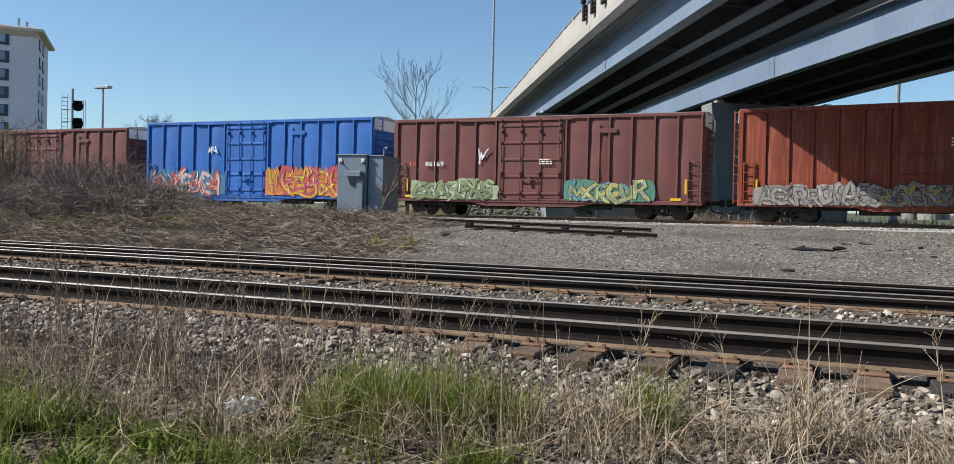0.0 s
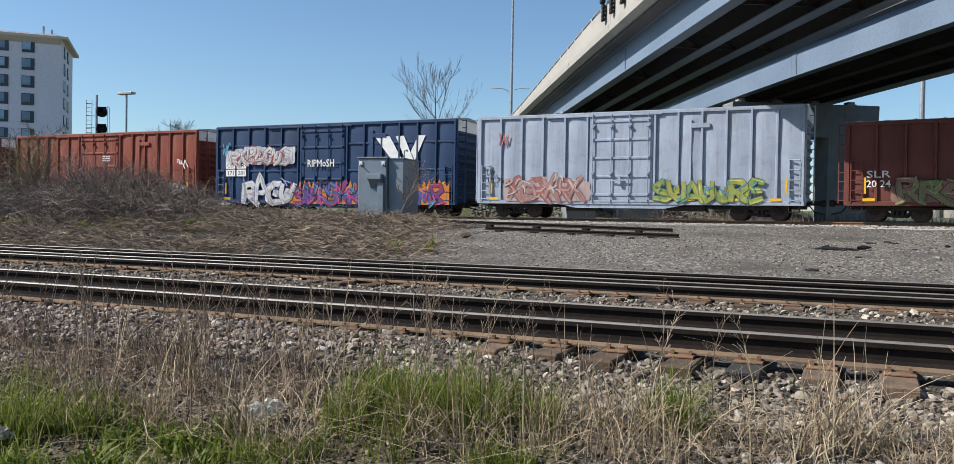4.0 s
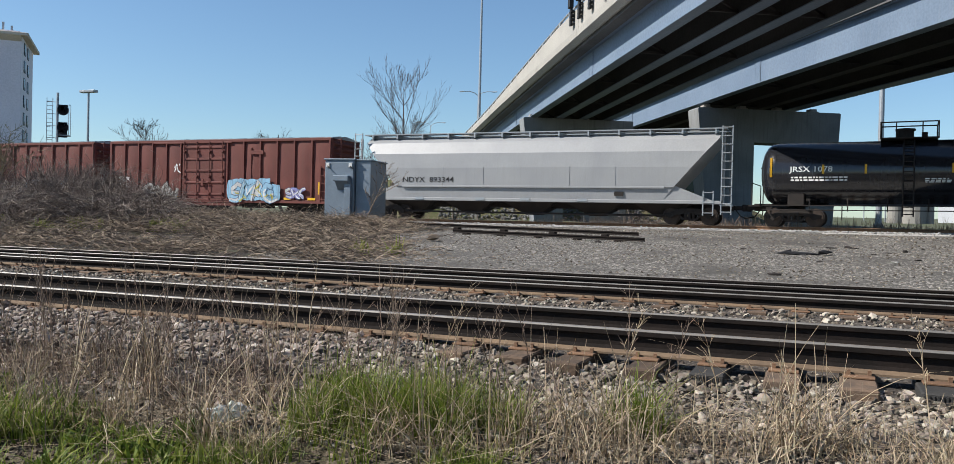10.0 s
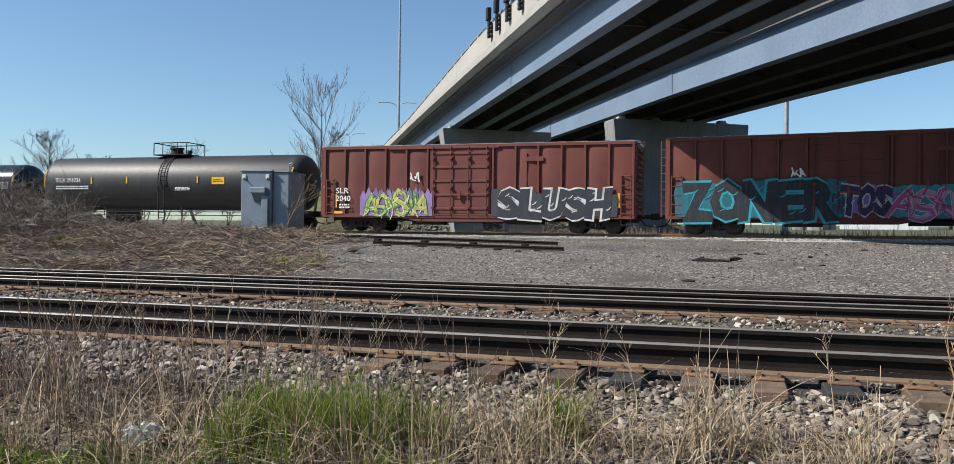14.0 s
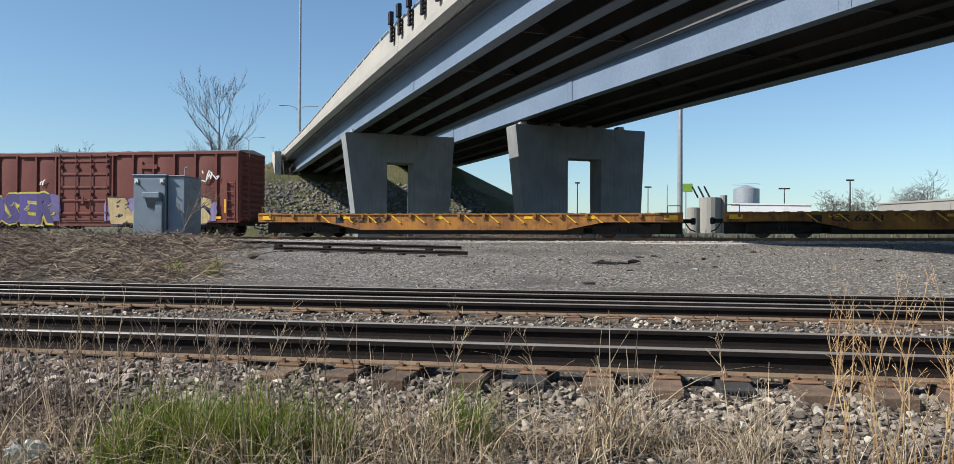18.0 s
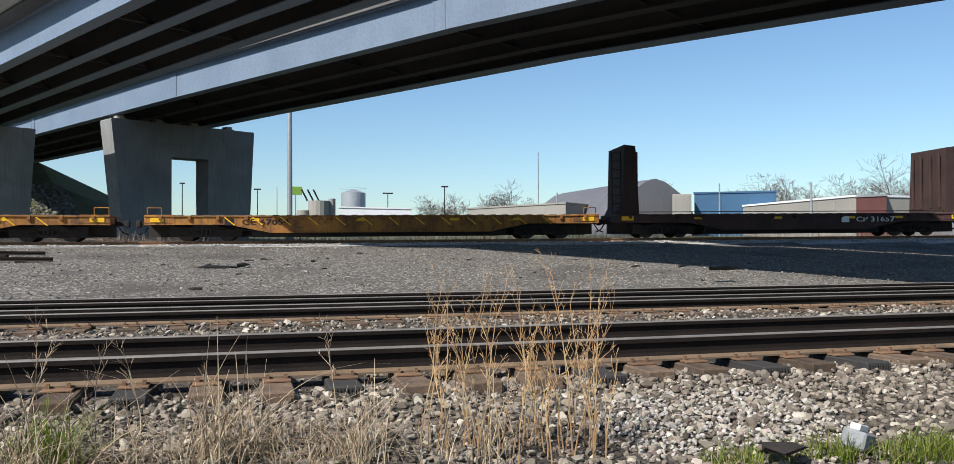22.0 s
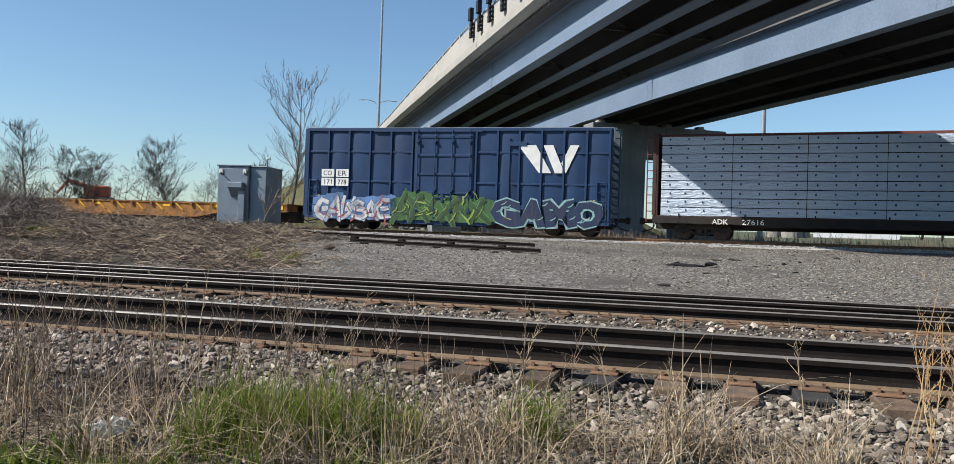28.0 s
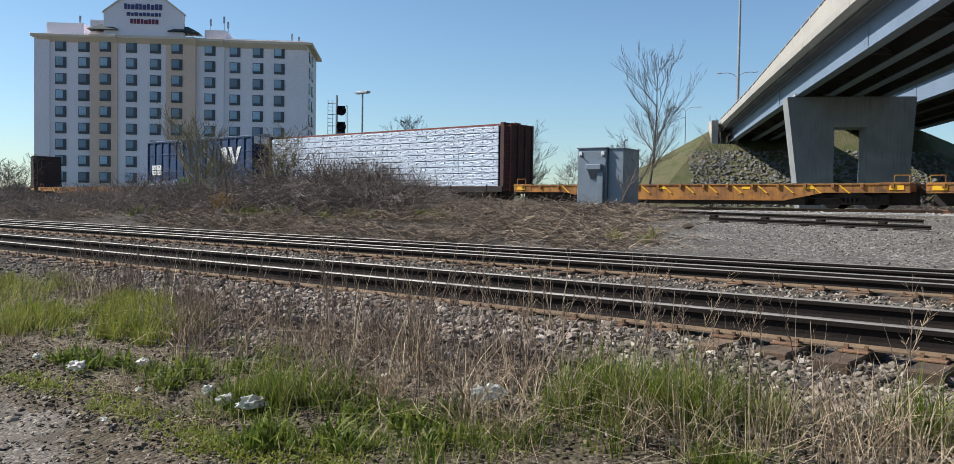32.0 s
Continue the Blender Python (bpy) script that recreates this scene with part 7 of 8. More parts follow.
hh = height(2.9, 120) - 0.8
part("tank", G().tube((0, 0, 0), (0, 0, hh), 1.5, n=16), SHED, t)
part("side_tank", G().tube((-2.2, 0, 0), (-2.2, 0, hh * 0.8), 0.9, n=16).tube((1.8, 0, 0), (1.8, 0, hh * 1.05), 0.5, n=12), SHED, t)
for x in (-1.6, -0.8, 0.0):
    part("bushing", G().tube((x, 0, hh), (x - 0.8, 0, hh + 1.6), 0.12, n=8), BLK, t)
t = thing("sign_board", "small green sign on a post", "sign", at=Matrix.Translation(spot(-3.55, 130, 0.8)))
part("post", G().tube((0, 0, 0), (0, 0, height(3.0, 130)), 0.1, n=8), GAL, t)
part("panel", G().box(-1.0, 1.0, -0.1, 0.1, height(2.95, 130), height(3.5, 130), 0.02), plain("sign_green", (0.2, 0.35, 0.05)), t)


def mast(az, d, el, label, r=0.08, head=0.0):
    t = thing("yard_light" if head else "antenna_mast", label, "pole", "yard poles", at=Matrix.Translation(spot(az, d, 0.8)))
    h = height(el, d) - 0.8
    part("pole", G().tube((0, 0, 0), (0, 0, h), r, r * 0.7, 8), GAL if head == 0 else UND, t)
    if head:
        part("lamp_head", G().box(-head, head, -0.2, 0.2, h, h + 0.22), UND, t)


mast(-19.95, 125, 6.18, "thin tall antenna mast", 0.11)
mast(-13.56, 130, 3.85, "dark yard light on a pole", 0.12, 0.5)
mast(-9.7, 150, 3.4, "dark yard light on a pole", 0.1, 0.9)
mast(-1.1, 150, 3.6, "dark yard light on a pole", 0.1, 0.6)
mast(-2.35, 150, 3.8, "thin grey pole in the yard", 0.1)
mast(-37.5, 96, 3.85, "thick grey pole in the yard", 0.16)
mast(-31.9, 80, 3.9, "railway signal pole seen from behind", 0.09, 0.0)
mast(3.6, 140, 3.9, "dark yard light on a pole", 0.1, 0.4)


# ---- trees ----
def tree_geo(seed, h, spread=0.5, levels=5, twig=0.006, leaders=1):
    """A leafless tree: leaders that run to the top, limbs off them, and fine twigs on those."""
    r = random.Random(seed)
    g = G()

    def off(k):
        return Vector((r.uniform(-1, 1), r.uniform(-1, 1), r.uniform(-1, 1))) * k

    def limb(p, d, ln, rad, lv):
        n = 5 if lv > 1 else 3
        for i in range(n):
            q = p + d * (ln / n)
            g.tube(p, q, max(rad, twig), max(rad * 0.8, twig * 0.8), 4 if rad > twig * 2 else 3, False)
            rad *= 0.8
            p = q
            d = (d + off(0.14) + Vector((0, 0, 0.07))).normalized()
            if lv > 0:
                for _ in range(2 if lv < 3 else 1 + (i > 1)):
                    side = (d * 0.8 + off(spread * 1.1) + Vector((0, 0, 0.25))).normalized()
                    limb(p, side, ln * r.uniform(0.32, 0.55) * (1.1 - 0.1 * i), rad * 0.6, lv - 1)

    for k in range(leaders):
        p = Vector((0, 0, -0.2))
        d = (Vector((0, 0, 1)) + off(0.06 + 0.34 * (leaders > 1))).normalized()
        d.z = abs(d.z)
        rad, n = h * 0.0135, 9
        hh = h * (1 if k == 0 else r.uniform(0.6, 0.9))
        for i in range(n):
            q = p + d * (hh / n)
            g.tube(p, q, max(rad, twig), max(rad * 0.84, twig), 6, False)
            rad *= 0.84
            p = q
            d = (d + off(0.09) + Vector((0, 0, 0.12))).normalized()
            if i >= (2 if levels > 3 else 1):
                f = i / n
                for _ in range(2 if i < 7 else 3):
                    a = r.uniform(0, math.tau)
                    side = Vector((math.cos(a) * spread, math.sin(a) * spread, r.uniform(0.3, 0.65))).normalized()
                    limb(p, side, hh * (0.3 * math.sin(math.pi * min(1, f * 1.05)) + 0.09) * r.uniform(0.75, 1.15), rad * 0.6, max(1, levels - 4))
    top = max(v[2] for v in g.v)
    k = h / top
    g.v = [(x * k, y * k, z * k) for x, y, z in g.v]
    return g


def tree(p, h, seed, label, spread=0.5, levels=5, twig=0.02, leaders=1):
    t = thing("bare_tree", label, "tree", "bare trees", at=Matrix.Translation(p))
    part("trunk", G().tube((0, 0, -0.3), (0, 0, h * 0.1), h * 0.016, h * 0.014, 8), BARK, t)
    part("crown", tree_geo(seed, h, spread, levels, twig, leaders), BARK, t, "leafless crown of fine twigs")


for az, d, el, seed, sp, lv, ld in ((28.0, 62, 11.2, 34, 0.4, 6, 1), (29.9, 62, 7.5, 2, 0.6, 6, 2), (43.6, 90, 6.3, 3, 0.6, 6, 2), (35.2, 80, 5.9, 4, 0.7, 6, 3), (37.5, 130, 4.2, 5, 0.7, 5, 2), (40.5, 100, 4.5, 15, 0.8, 6, 3), (41.9, 100, 4.6, 22, 0.8, 6, 2), (38.6, 110, 3.8, 23, 0.8, 5, 3), (33.6, 90, 3.4, 24, 0.8, 5, 3), (36.4, 110, 3.3, 25, 0.8, 5, 3), (45.2, 120, 4.4, 16, 0.6, 5, 2), (24.0, 66, 6.2, 6, 0.5, 5, 2), (32.5, 100, 4.0, 26, 0.8, 5, 2),
                                    (-12.5, 140, 3.35, 7, 1.1, 5, 7), (-14.7, 140, 3.5, 8, 1.1, 5, 7), (-13.6, 160, 2.9, 27, 1.1, 5, 7), (-17.8, 150, 4.4, 9, 1.1, 5, 7), (-16.9, 150, 3.6, 28, 1.1, 5, 7), (-19.2, 150, 3.2, 29, 1.1, 5, 7), (-27.8, 190, 4.3, 10, 1.1, 5, 7), (-32.6, 160, 3.6, 30, 1.1, 5, 7), (-35.0, 150, 4.6, 11, 1.1, 5, 7), (-36.3, 160, 4.2, 31, 1.1, 5, 7), (-37.6, 160, 3.9, 19, 1.1, 5, 7), (-39.5, 150, 4.4, 12, 1.1, 5, 7), (-40.8, 150, 4.0, 32, 1.1, 5, 7), (-42.4, 130, 5.6, 13, 1.1, 5, 7), (-43.6, 130, 5.2, 33, 1.1, 5, 7), (-46.0, 140, 4.8, 14, 1.1, 5, 7)):
    P = spot(az, d)
    tree(P, height(el, d) - P.z, seed, "leafless spring tree with fine grey twigs", sp, lv, 0.00014 * d, ld)

# far digger with its raised arm, and a small green sign
ex = thing("excavator", "orange-red excavator far beyond the line", "excavator", at=pose(*spot(39.8, 120), 0, 0, 30))
RED = plain("digger_red", (0.42, 0.09, 0.05), 0.6)
zb = height(1.55, 120) - spot(39.8, 120).z
part("track_base", G().box(-2.0, 2.0, -1.3, 1.3, 0, zb, 0.2), UND, ex)
part("cab", G().box(-1.6, 1.4, -1.1, 1.1, zb, zb + 1.5, 0.15), RED, ex)
part("boom", G().tube((-1.0, 0, zb + 1.2), (-3.6, 0, zb + 2.0), 0.3, 0.22, 8), RED, ex)
part("stick", G().tube((-3.6, 0, zb + 2.0), (-5.0, 0, zb + 0.3), 0.22, 0.18, 8), RED, ex)


# ---- brambles and shrubs on the left and round the piers ----
def bush_geo(seed, w, h, n):
    """A bramble: a fine tangle, long arching canes, and the thick dark stems; two forms, twigs and stems."""
    r = random.Random(seed)
    g, stems = G(), G()
    for i in range(n):
        p = Vector((r.gauss(0, w * 0.42), r.gauss(0, w * 0.3), -0.05))
        d = Vector((r.uniform(-0.8, 0.8), r.uniform(-0.8, 0.8), r.uniform(0.25, 1.2))).normalized()
        ln = h * r.uniform(0.5, 1.1) / 5
        rad = r.uniform(0.010, 0.022)
        for k in range(6):
            q = p + d * ln
            if q.z < 0:
                q.z = 0.02
            g.tube(p, q, rad, rad * 0.8, 3, False)
            if k > 1:
                for _ in range(r.choice((1, 1, 2))):
                    s = (d * 0.5 + Vector((r.uniform(-1, 1), r.uniform(-1, 1), r.uniform(-0.5, 0.9)))).normalized()
                    e = p + s * ln * r.uniform(0.7, 1.6)
                    g.tube(p, e, rad * 0.55, rad * 0.35, 3, False)
                    e2 = e + (s + Vector((r.uniform(-1, 1), r.uniform(-1, 1), r.uniform(-0.6, 0.6)))) * ln * 0.5
                    g.tube(e, e2, rad * 0.35, rad * 0.2, 3, False)
            rad *= 0.8
            p = q
            d = (d + Vector((r.uniform(-1, 1), r.uniform(-1, 1), r.uniform(-1.0, 0.3))) * 0.75).normalized()
    for i in range(16):                             # long canes that arch over
        p = Vector((r.gauss(0, w * 0.35), r.gauss(0, w * 0.3), -0.05))
        a = r.uniform(0, math.tau)
        d = Vector((math.cos(a) * 0.35, math.sin(a) * 0.35, 1)).normalized()
        rad = r.uniform(0.007, 0.012)
        for k in range(8):
            q = p + d * h * 0.14
            q.z = max(q.z, 0.02)
            g.tube(p, q, rad, rad * 0.9, 3, False)
            rad *= 0.9
            p = q
            d = (d + Vector((math.cos(a) * 0.22 + r.uniform(-0.1, 0.1), math.sin(a) * 0.22 + r.uniform(-0.1, 0.1), -0.2))).normalized()
    for i in range(8):                              # a few thick dark canes
        p = Vector((r.gauss(0, w * 0.3), r.gauss(0, w * 0.25), -0.05))
        d = Vector((r.uniform(-0.5, 0.5), r.uniform(-0.5, 0.5), 1)).normalized()
        rad = r.uniform(0.013, 0.026)
        for k in range(5):
            q = p + d * h * 0.17
            stems.tube(p, q, rad, rad * 0.85, 4, False)
            rad *= 0.85
            p = q
            d = (d + Vector((r.uniform(-1, 1), r.uniform(-1, 1), r.uniform(-0.4, 0.3))) * 0.35).normalized()
    return g, stems


def heap_geo(seed, w, n):
    """Long dead reeds lying criss-cross."""
    r = random.Random(seed)
    g = G()
    for i in range(n):
        p = Vector((r.gauss(0, w * 0.45), r.gauss(0, w * 0.4), r.uniform(0, 0.25)))
        a = r.uniform(0, math.tau)
        d = Vector((math.cos(a), math.sin(a), r.uniform(-0.1, 0.5))).normalized()
        ln, rad = r.uniform(0.1, 0.24), r.uniform(0.005, 0.011)
        for k in range(5):
            q = p + d * ln
            q.z = max(q.z, 0.01)
            g.tube(p, q, rad, rad * 0.85, 3, False)
            rad *= 0.88
            p = q
            d = (d + Vector((r.uniform(-1, 1), r.uniform(-1, 1), r.uniform(-0.9, 0.45))) * 0.4).normalized()
    return g


STEMK = surface("dark_stem", (0.15, 0.118, 0.1), (0.075, 0.058, 0.05), 0.95, 0, 6, 50, 0.2)
BUSHES = [(a.mesh("tangle", STEMD), b.mesh("stems", STEMK)) for a, b in (bush_geo(60 + i, 1.8, 2.6, 76) for i in range(5))]
REEDS = [heap_geo(80 + i, 2.0, 190).mesh("tangle", REEDM) for i in range(4)]
CROWN = [(41.0, 0.8), (42.2, 2.0), (43.6, 2.9), (46.2, 3.5), (48.6, 3.8), (51.3, 4.6), (52.7, 4.6), (55.5, 3.0), (58.0, 2.6), (60.5, 2.4), (64.2, 1.7), (68.0, 1.5), (74.0, 1.8)]
r = random.Random(21)
CLUMP = (43.6, 46.0, 48.2, 50.2, 52.4, 55.0, 58.2, 61.0, 64.5, 68.0, 71.5)
for i in range(160):
    tall = i < 78
    az = max(41.6, r.choice(CLUMP) + r.gauss(0, 0.7)) if tall else (41.8 + 34 * r.random() if i < 115 else r.uniform(54, 76))
    y = r.uniform(22.5, 34.0) if az < 60 else r.uniform(19.5, 32)
    d = y / math.cos(radians(az))
    x = -d * math.sin(radians(az))
    zg = ground_z(x, y) - 0.03
    hgt = (height(ramp_of(az, CROWN), d) - zg) * (r.uniform(0.7, 1.06) if tall else r.uniform(0.35, 0.8))
    s = max(0.35, hgt / 2.5)
    wide = min(1.2, max(0.7, s * r.uniform(0.8, 1.2)))
    t = thing("bramble_bush", "tangled leafless brown bramble bush beside the line", "bush", "brambles", at=pose(x, y, zg, 0, 0, r.uniform(0, 360)))
    twigs, stems = BUSHES[r.randrange(5)]
    part("tangle", twigs, None, t, "", Matrix.Diagonal((wide, wide, s, 1)))
    part("stems", stems, None, t, "thick dark stems", Matrix.Diagonal((wide, wide, s, 1)))
for az, y, el, sp in ((52.7, 30, 5.4, 0.75), (57.8, 32, 6.4, 0.5), (56.2, 31, 4.3, 0.5), (68.4, 30, 2.8, 0.8), (46.3, 27, 2.9, 0.7), (44.0, 26, 1.7, 0.7), (49.6, 28, 2.7, 0.7)):
    d = y / math.cos(radians(az))
    P = spot(az, d)
    t = thing("willow_shrub", "upright leafless shrub with pale budding twigs", "bush", "shrubs", at=pose(P.x, P.y, P.z - 0.03))
    part("tangle", tree_geo(int(az * 7), height(el, d) - P.z, sp, 5, 0.011, 8), STEMG if el > 4 else STEMD, t)
t = thing("dead_cane", "thin pale dead cane leaning on the relay cabinet", "dry weeds", at=pose(-17.1, 29.6, ground_z(-17.1, 29.6) - 0.02, 0, 24, -10))
part("tangle", tree_geo(5, 2.7, 0.45, 5, 0.008), REEDM, t)
for i in range(150):
    x, y = (r.uniform(-28, -8.5), r.uniform(17.5, 31)) if i < 120 else (r.uniform(-60, -26), r.uniform(17.5, 23))
    if x > -10.5 - (y - 17.6) * 0.45 or r.random() < 0.15:
        continue
    t = thing("reed_heap", "flattened tan heap of dead reeds", "dry reeds", "dead reeds", at=pose(x, y, ground_z(x, y) - 0.02, 0, 0, r.uniform(0, 360)))
    part("tangle", REEDS[r.randrange(4)], None, t, "", Matrix.Diagonal((1, 1, r.uniform(0.6, 1.3), 1)))
for az, d, s in ((11.5, 48.5, 0.9), (12.6, 48, 0.75), (14.5, 48, 0.7), (7.6, 48.5, 0.85), (8.6, 49, 0.7), (4.0, 49, 0.6), (16.5, 48, 0.5), (2.6, 50, 0.6)):
    P = spot(az, d)
    t = thing("bramble_bush", "tangled brown bush at the foot of the pier", "bush", "brambles", at=pose(P.x, P.y, P.z - 0.03, 0, 0, r.uniform(0, 360)))
    twigs, stems = BUSHES[r.randrange(5)]
    part("tangle", twigs, None, t, "", Matrix.Diagonal((s, s, s * 0.8, 1)))
    part("stems", stems, None, t, "thick dark stems", Matrix.Diagonal((s, s, s * 0.8, 1)))
# ---- ballast stones, grass and dead stalks in the foreground ----
def scatter(n, x0, x1, y0, y1, seed, lift=0.0):
    r = np.random.RandomState(seed)
    x, y = r.uniform(x0, x1, n), r.uniform(y0, y1, n)
    z = np.array([ground_z(a, b) for a, b in zip(x, y)])
    return np.stack([x, y, z + lift + r.uniform(-0.012, 0.018, n)], 1)


P = np.concatenate([scatter(11000, -3.2, 7.0, 4.0, 6.12, 31), scatter(900, 0.6, 7, 2.9, 3.95, 36)])
tagged(new("ballast", stones(P, 0.0225, 32, STONE, "ballast", 0.75, 2)), "grey-brown broken ballast stones beside the rail", "ballast", kind="stuff")
P = scatter(9000, -3.2, 7.5, 4.0, 6.12, 28, -0.012)
tagged(new("ballast_chips", stones(P, 0.014, 27, STONE, "ballast_chips", 0.75)), "small chips between the ballast stones", "ballast", kind="stuff")
P = scatter(1000, 2.2, 3.8, 4.3, 5.4, 26, 0.012)
tagged(new("pale_chips", stones(P, 0.016, 25, PALE, "pale_chips", 0.7)), "patch of pale chalky chips on the ballast", "ballast", kind="stuff")
P = np.concatenate([scatter(8200, -11, -3.0, 4.35, 6.12, 130), scatter(600, -11, -3, 3.9, 4.4, 29), scatter(3600, -26, -11, 4.2, 6.1, 35)])
tagged(new("ballast", stones(P, 0.027, 132, STONEB, "ballast", 0.75, 1)), "brown dusty broken ballast among dead weeds", "ballast", kind="stuff")
P = np.concatenate([scatter(11000, -14, 13, 8.0, 10.3, 33), scatter(2800, -12, 11, 6.45, 7.65, 34), scatter(3500, -40, -14, 8.0, 10.3, 24)])
tagged(new("ballast", stones(P, 0.026, 37, STONE, "ballast", 0.75)), "grey-brown broken ballast stones between the tracks", "ballast", kind="stuff")
r = np.random.RandomState(38)
P = scatter(17000, -14, 26, 17, 35.5, 39, 0.006)
tagged(new("gravel", stones(P, 0.022, 40, STONE, "gravel", 0.6)), "loose stones strewn over the gravel yard", "gravel", kind="stuff")
P = []
for i in range(6500):
    s = r.uniform(-24, 36)
    x, y, z, a = way(s)
    e = r.uniform(-4.4, -1.3)
    P.append((x, y + e, ground_z(x, y + e) + 0.02))
tagged(new("main_ballast", stones(np.array(P), 0.045, 41, island("pale_ballast", [(0.24, 0.23, 0.22), (0.36, 0.345, 0.33), (0.46, 0.44, 0.42)], 0.95, 0.3, 30), "main_ballast", 0.7)), "pale grey ballast shoulder of the main line", "ballast", kind="stuff")


def blades(P, h, w, bend_amt, seed, m, name, seg=3):
    """Thin bent blades, three-sided, one joined mesh."""
    r = np.random.RandomState(seed)
    n = len(P)
    H = h * np.exp(np.clip(r.normal(0, 0.3, n), -0.8, 0.5))
    a = r.uniform(0, math.tau, n)
    lean = np.abs(r.normal(0, bend_amt, n))
    tw = r.uniform(0, math.tau, n)
    V = np.zeros((n, seg + 1, 3, 3))
    for k in range(seg + 1):
        f = k / seg
        cx = P[:, 0] + np.cos(a) * lean * H * f ** 1.7
        cy = P[:, 1] + np.sin(a) * lean * H * f ** 1.7
        cz = P[:, 2] + H * f * np.sqrt(np.maximum(0.15, 1 - (lean * f) ** 2 * 0.6))
        wd = w * (1 - 0.75 * f) * r.uniform(0.8, 1.2, n)
        for j in range(3):
            t = tw + j * math.tau / 3
            V[:, k, j] = np.stack([cx + np.cos(t) * wd, cy + np.sin(t) * wd, cz], 1)
    F = []
    for k in range(seg):
        for j in range(3):
            b0, b1, c0, c1 = k * 3 + j, k * 3 + (j + 1) % 3, (k + 1) * 3 + j, (k + 1) * 3 + (j + 1) % 3
            F += [(b0, b1, c1), (b0, c1, c0)]
    F = np.array(F)[None] + (np.arange(n) * 3 * (seg + 1))[:, None, None]
    return raw_mesh(name, V.reshape(-1, 3), F.reshape(-1, 3), m)


def patch(cx, cy, rx, ry, n, seed):
    """n points thinning out from a centre, drawn together in small tufts."""
    r = np.random.RandomState(seed)
    m = max(3, n // 45)
    c = np.stack([r.normal(cx, rx * 0.6, m), r.normal(cy, ry * 0.6, m)], 1)
    p = c[r.randint(0, m, n)] + r.normal(0, 0.05 + 0.06 * min(rx, 1), (n, 2)) * np.array([1, 0.7])
    z = np.array([ground_z(a, b) for a, b in p])
    return np.concatenate([p, z[:, None] - 0.01], 1)


def grass_field(name, label, cat, m, h, w, lean, seed, spots, seg=3):
    P = np.concatenate([patch(*q, seed + i) for i, q in enumerate(spots)])
    return tagged(new(name, blades(P, h, w, lean, seed, m, name, seg)), label, cat, kind="stuff")


def ribbons(P, h, w, lean_amt, seed, m, name, seg=4, droop=1.6):
    """Flat bent blades that taper to a point, one joined mesh."""
    r = np.random.RandomState(seed)
    n = len(P)
    H = h * np.exp(r.normal(0, 0.28, n))
    a = r.uniform(0, math.tau, n)
    lean = np.abs(r.normal(0, lean_amt, n)) + 0.08
    tw = a + math.pi / 2 + r.uniform(-0.7, 0.7, n)
    V = np.zeros((n, seg + 1, 2, 3))
    for k in range(seg + 1):
        f = k / seg
        cx = P[:, 0] + np.cos(a) * lean * H * f ** droop
        cy = P[:, 1] + np.sin(a) * lean * H * f ** droop
        cz = P[:, 2] + H * (f - 0.32 * np.minimum(lean, 1.6) * f ** 2.4)
        wd = w * (1 - f ** 2) * 0.94 + w * 0.06
        for j, sg in enumerate((-1, 1)):
            V[:, k, j] = np.stack([cx + sg * np.cos(tw) * wd, cy + sg * np.sin(tw) * wd, cz], 1)
    F = np.array([(k * 2, k * 2 + 1, k * 2 + 3, k * 2 + 2) for k in range(seg)])[None] + (np.arange(n) * 2 * (seg + 1))[:, None, None]
    return raw_mesh(name, V.reshape(-1, 3), F.reshape(-1, 4), m)


def ribbon_field(name, label, cat, m, h, w, lean, seed, spots, seg=4):
    P = np.concatenate([patch(*q, seed + i) for i, q in enumerate(spots)])
    return tagged(new(name, ribbons(P, h, w, lean, seed, m, name, seg)), label, cat, kind="stuff")


LEAFY = island("low_weed_leaf", [(0.12, 0.18, 0.025), (0.06, 0.10, 0.015), (0.20, 0.26, 0.04), (0.27, 0.29, 0.07), (0.085, 0.13, 0.02)], 0.6, 0, 60, 0.35)
SPRING = island("spring_grass", [(0.26, 0.31, 0.035), (0.17, 0.22, 0.027), (0.34, 0.35, 0.07), (0.10, 0.14, 0.018), (0.46, 0.39, 0.18)], 0.6, 0, 60, 0.4)
ribbon_field("green_grass", "tufts of fresh green spring grass", "grass", GRASS, 0.27, 0.0037, 0.5, 51,
             [(-2.45, 4.28, 0.38, 0.2, 2300), (-2.02, 4.36, 0.2, 0.14, 800), (-4.6, 3.42, 0.14, 0.12, 300), (-4.2, 3.5, 0.25, 0.14, 160), (-0.88, 4.62, 0.1, 0.08, 260), (-1.62, 4.45, 0.12, 0.1, 150)])
ribbon_field("spring_grass", "sunlit yellow-green grass on the bank", "grass", SPRING, 0.2, 0.004, 0.6, 61,
             [(-7.5, 4.1, 0.55, 0.25, 2000), (-8.3, 4.5, 0.5, 0.25, 1400), (-9.2, 3.7, 0.7, 0.35, 1500), (-11.0, 4.3, 1.2, 0.5, 1700), (-15.5, 4.0, 2.8, 0.6, 2200)])
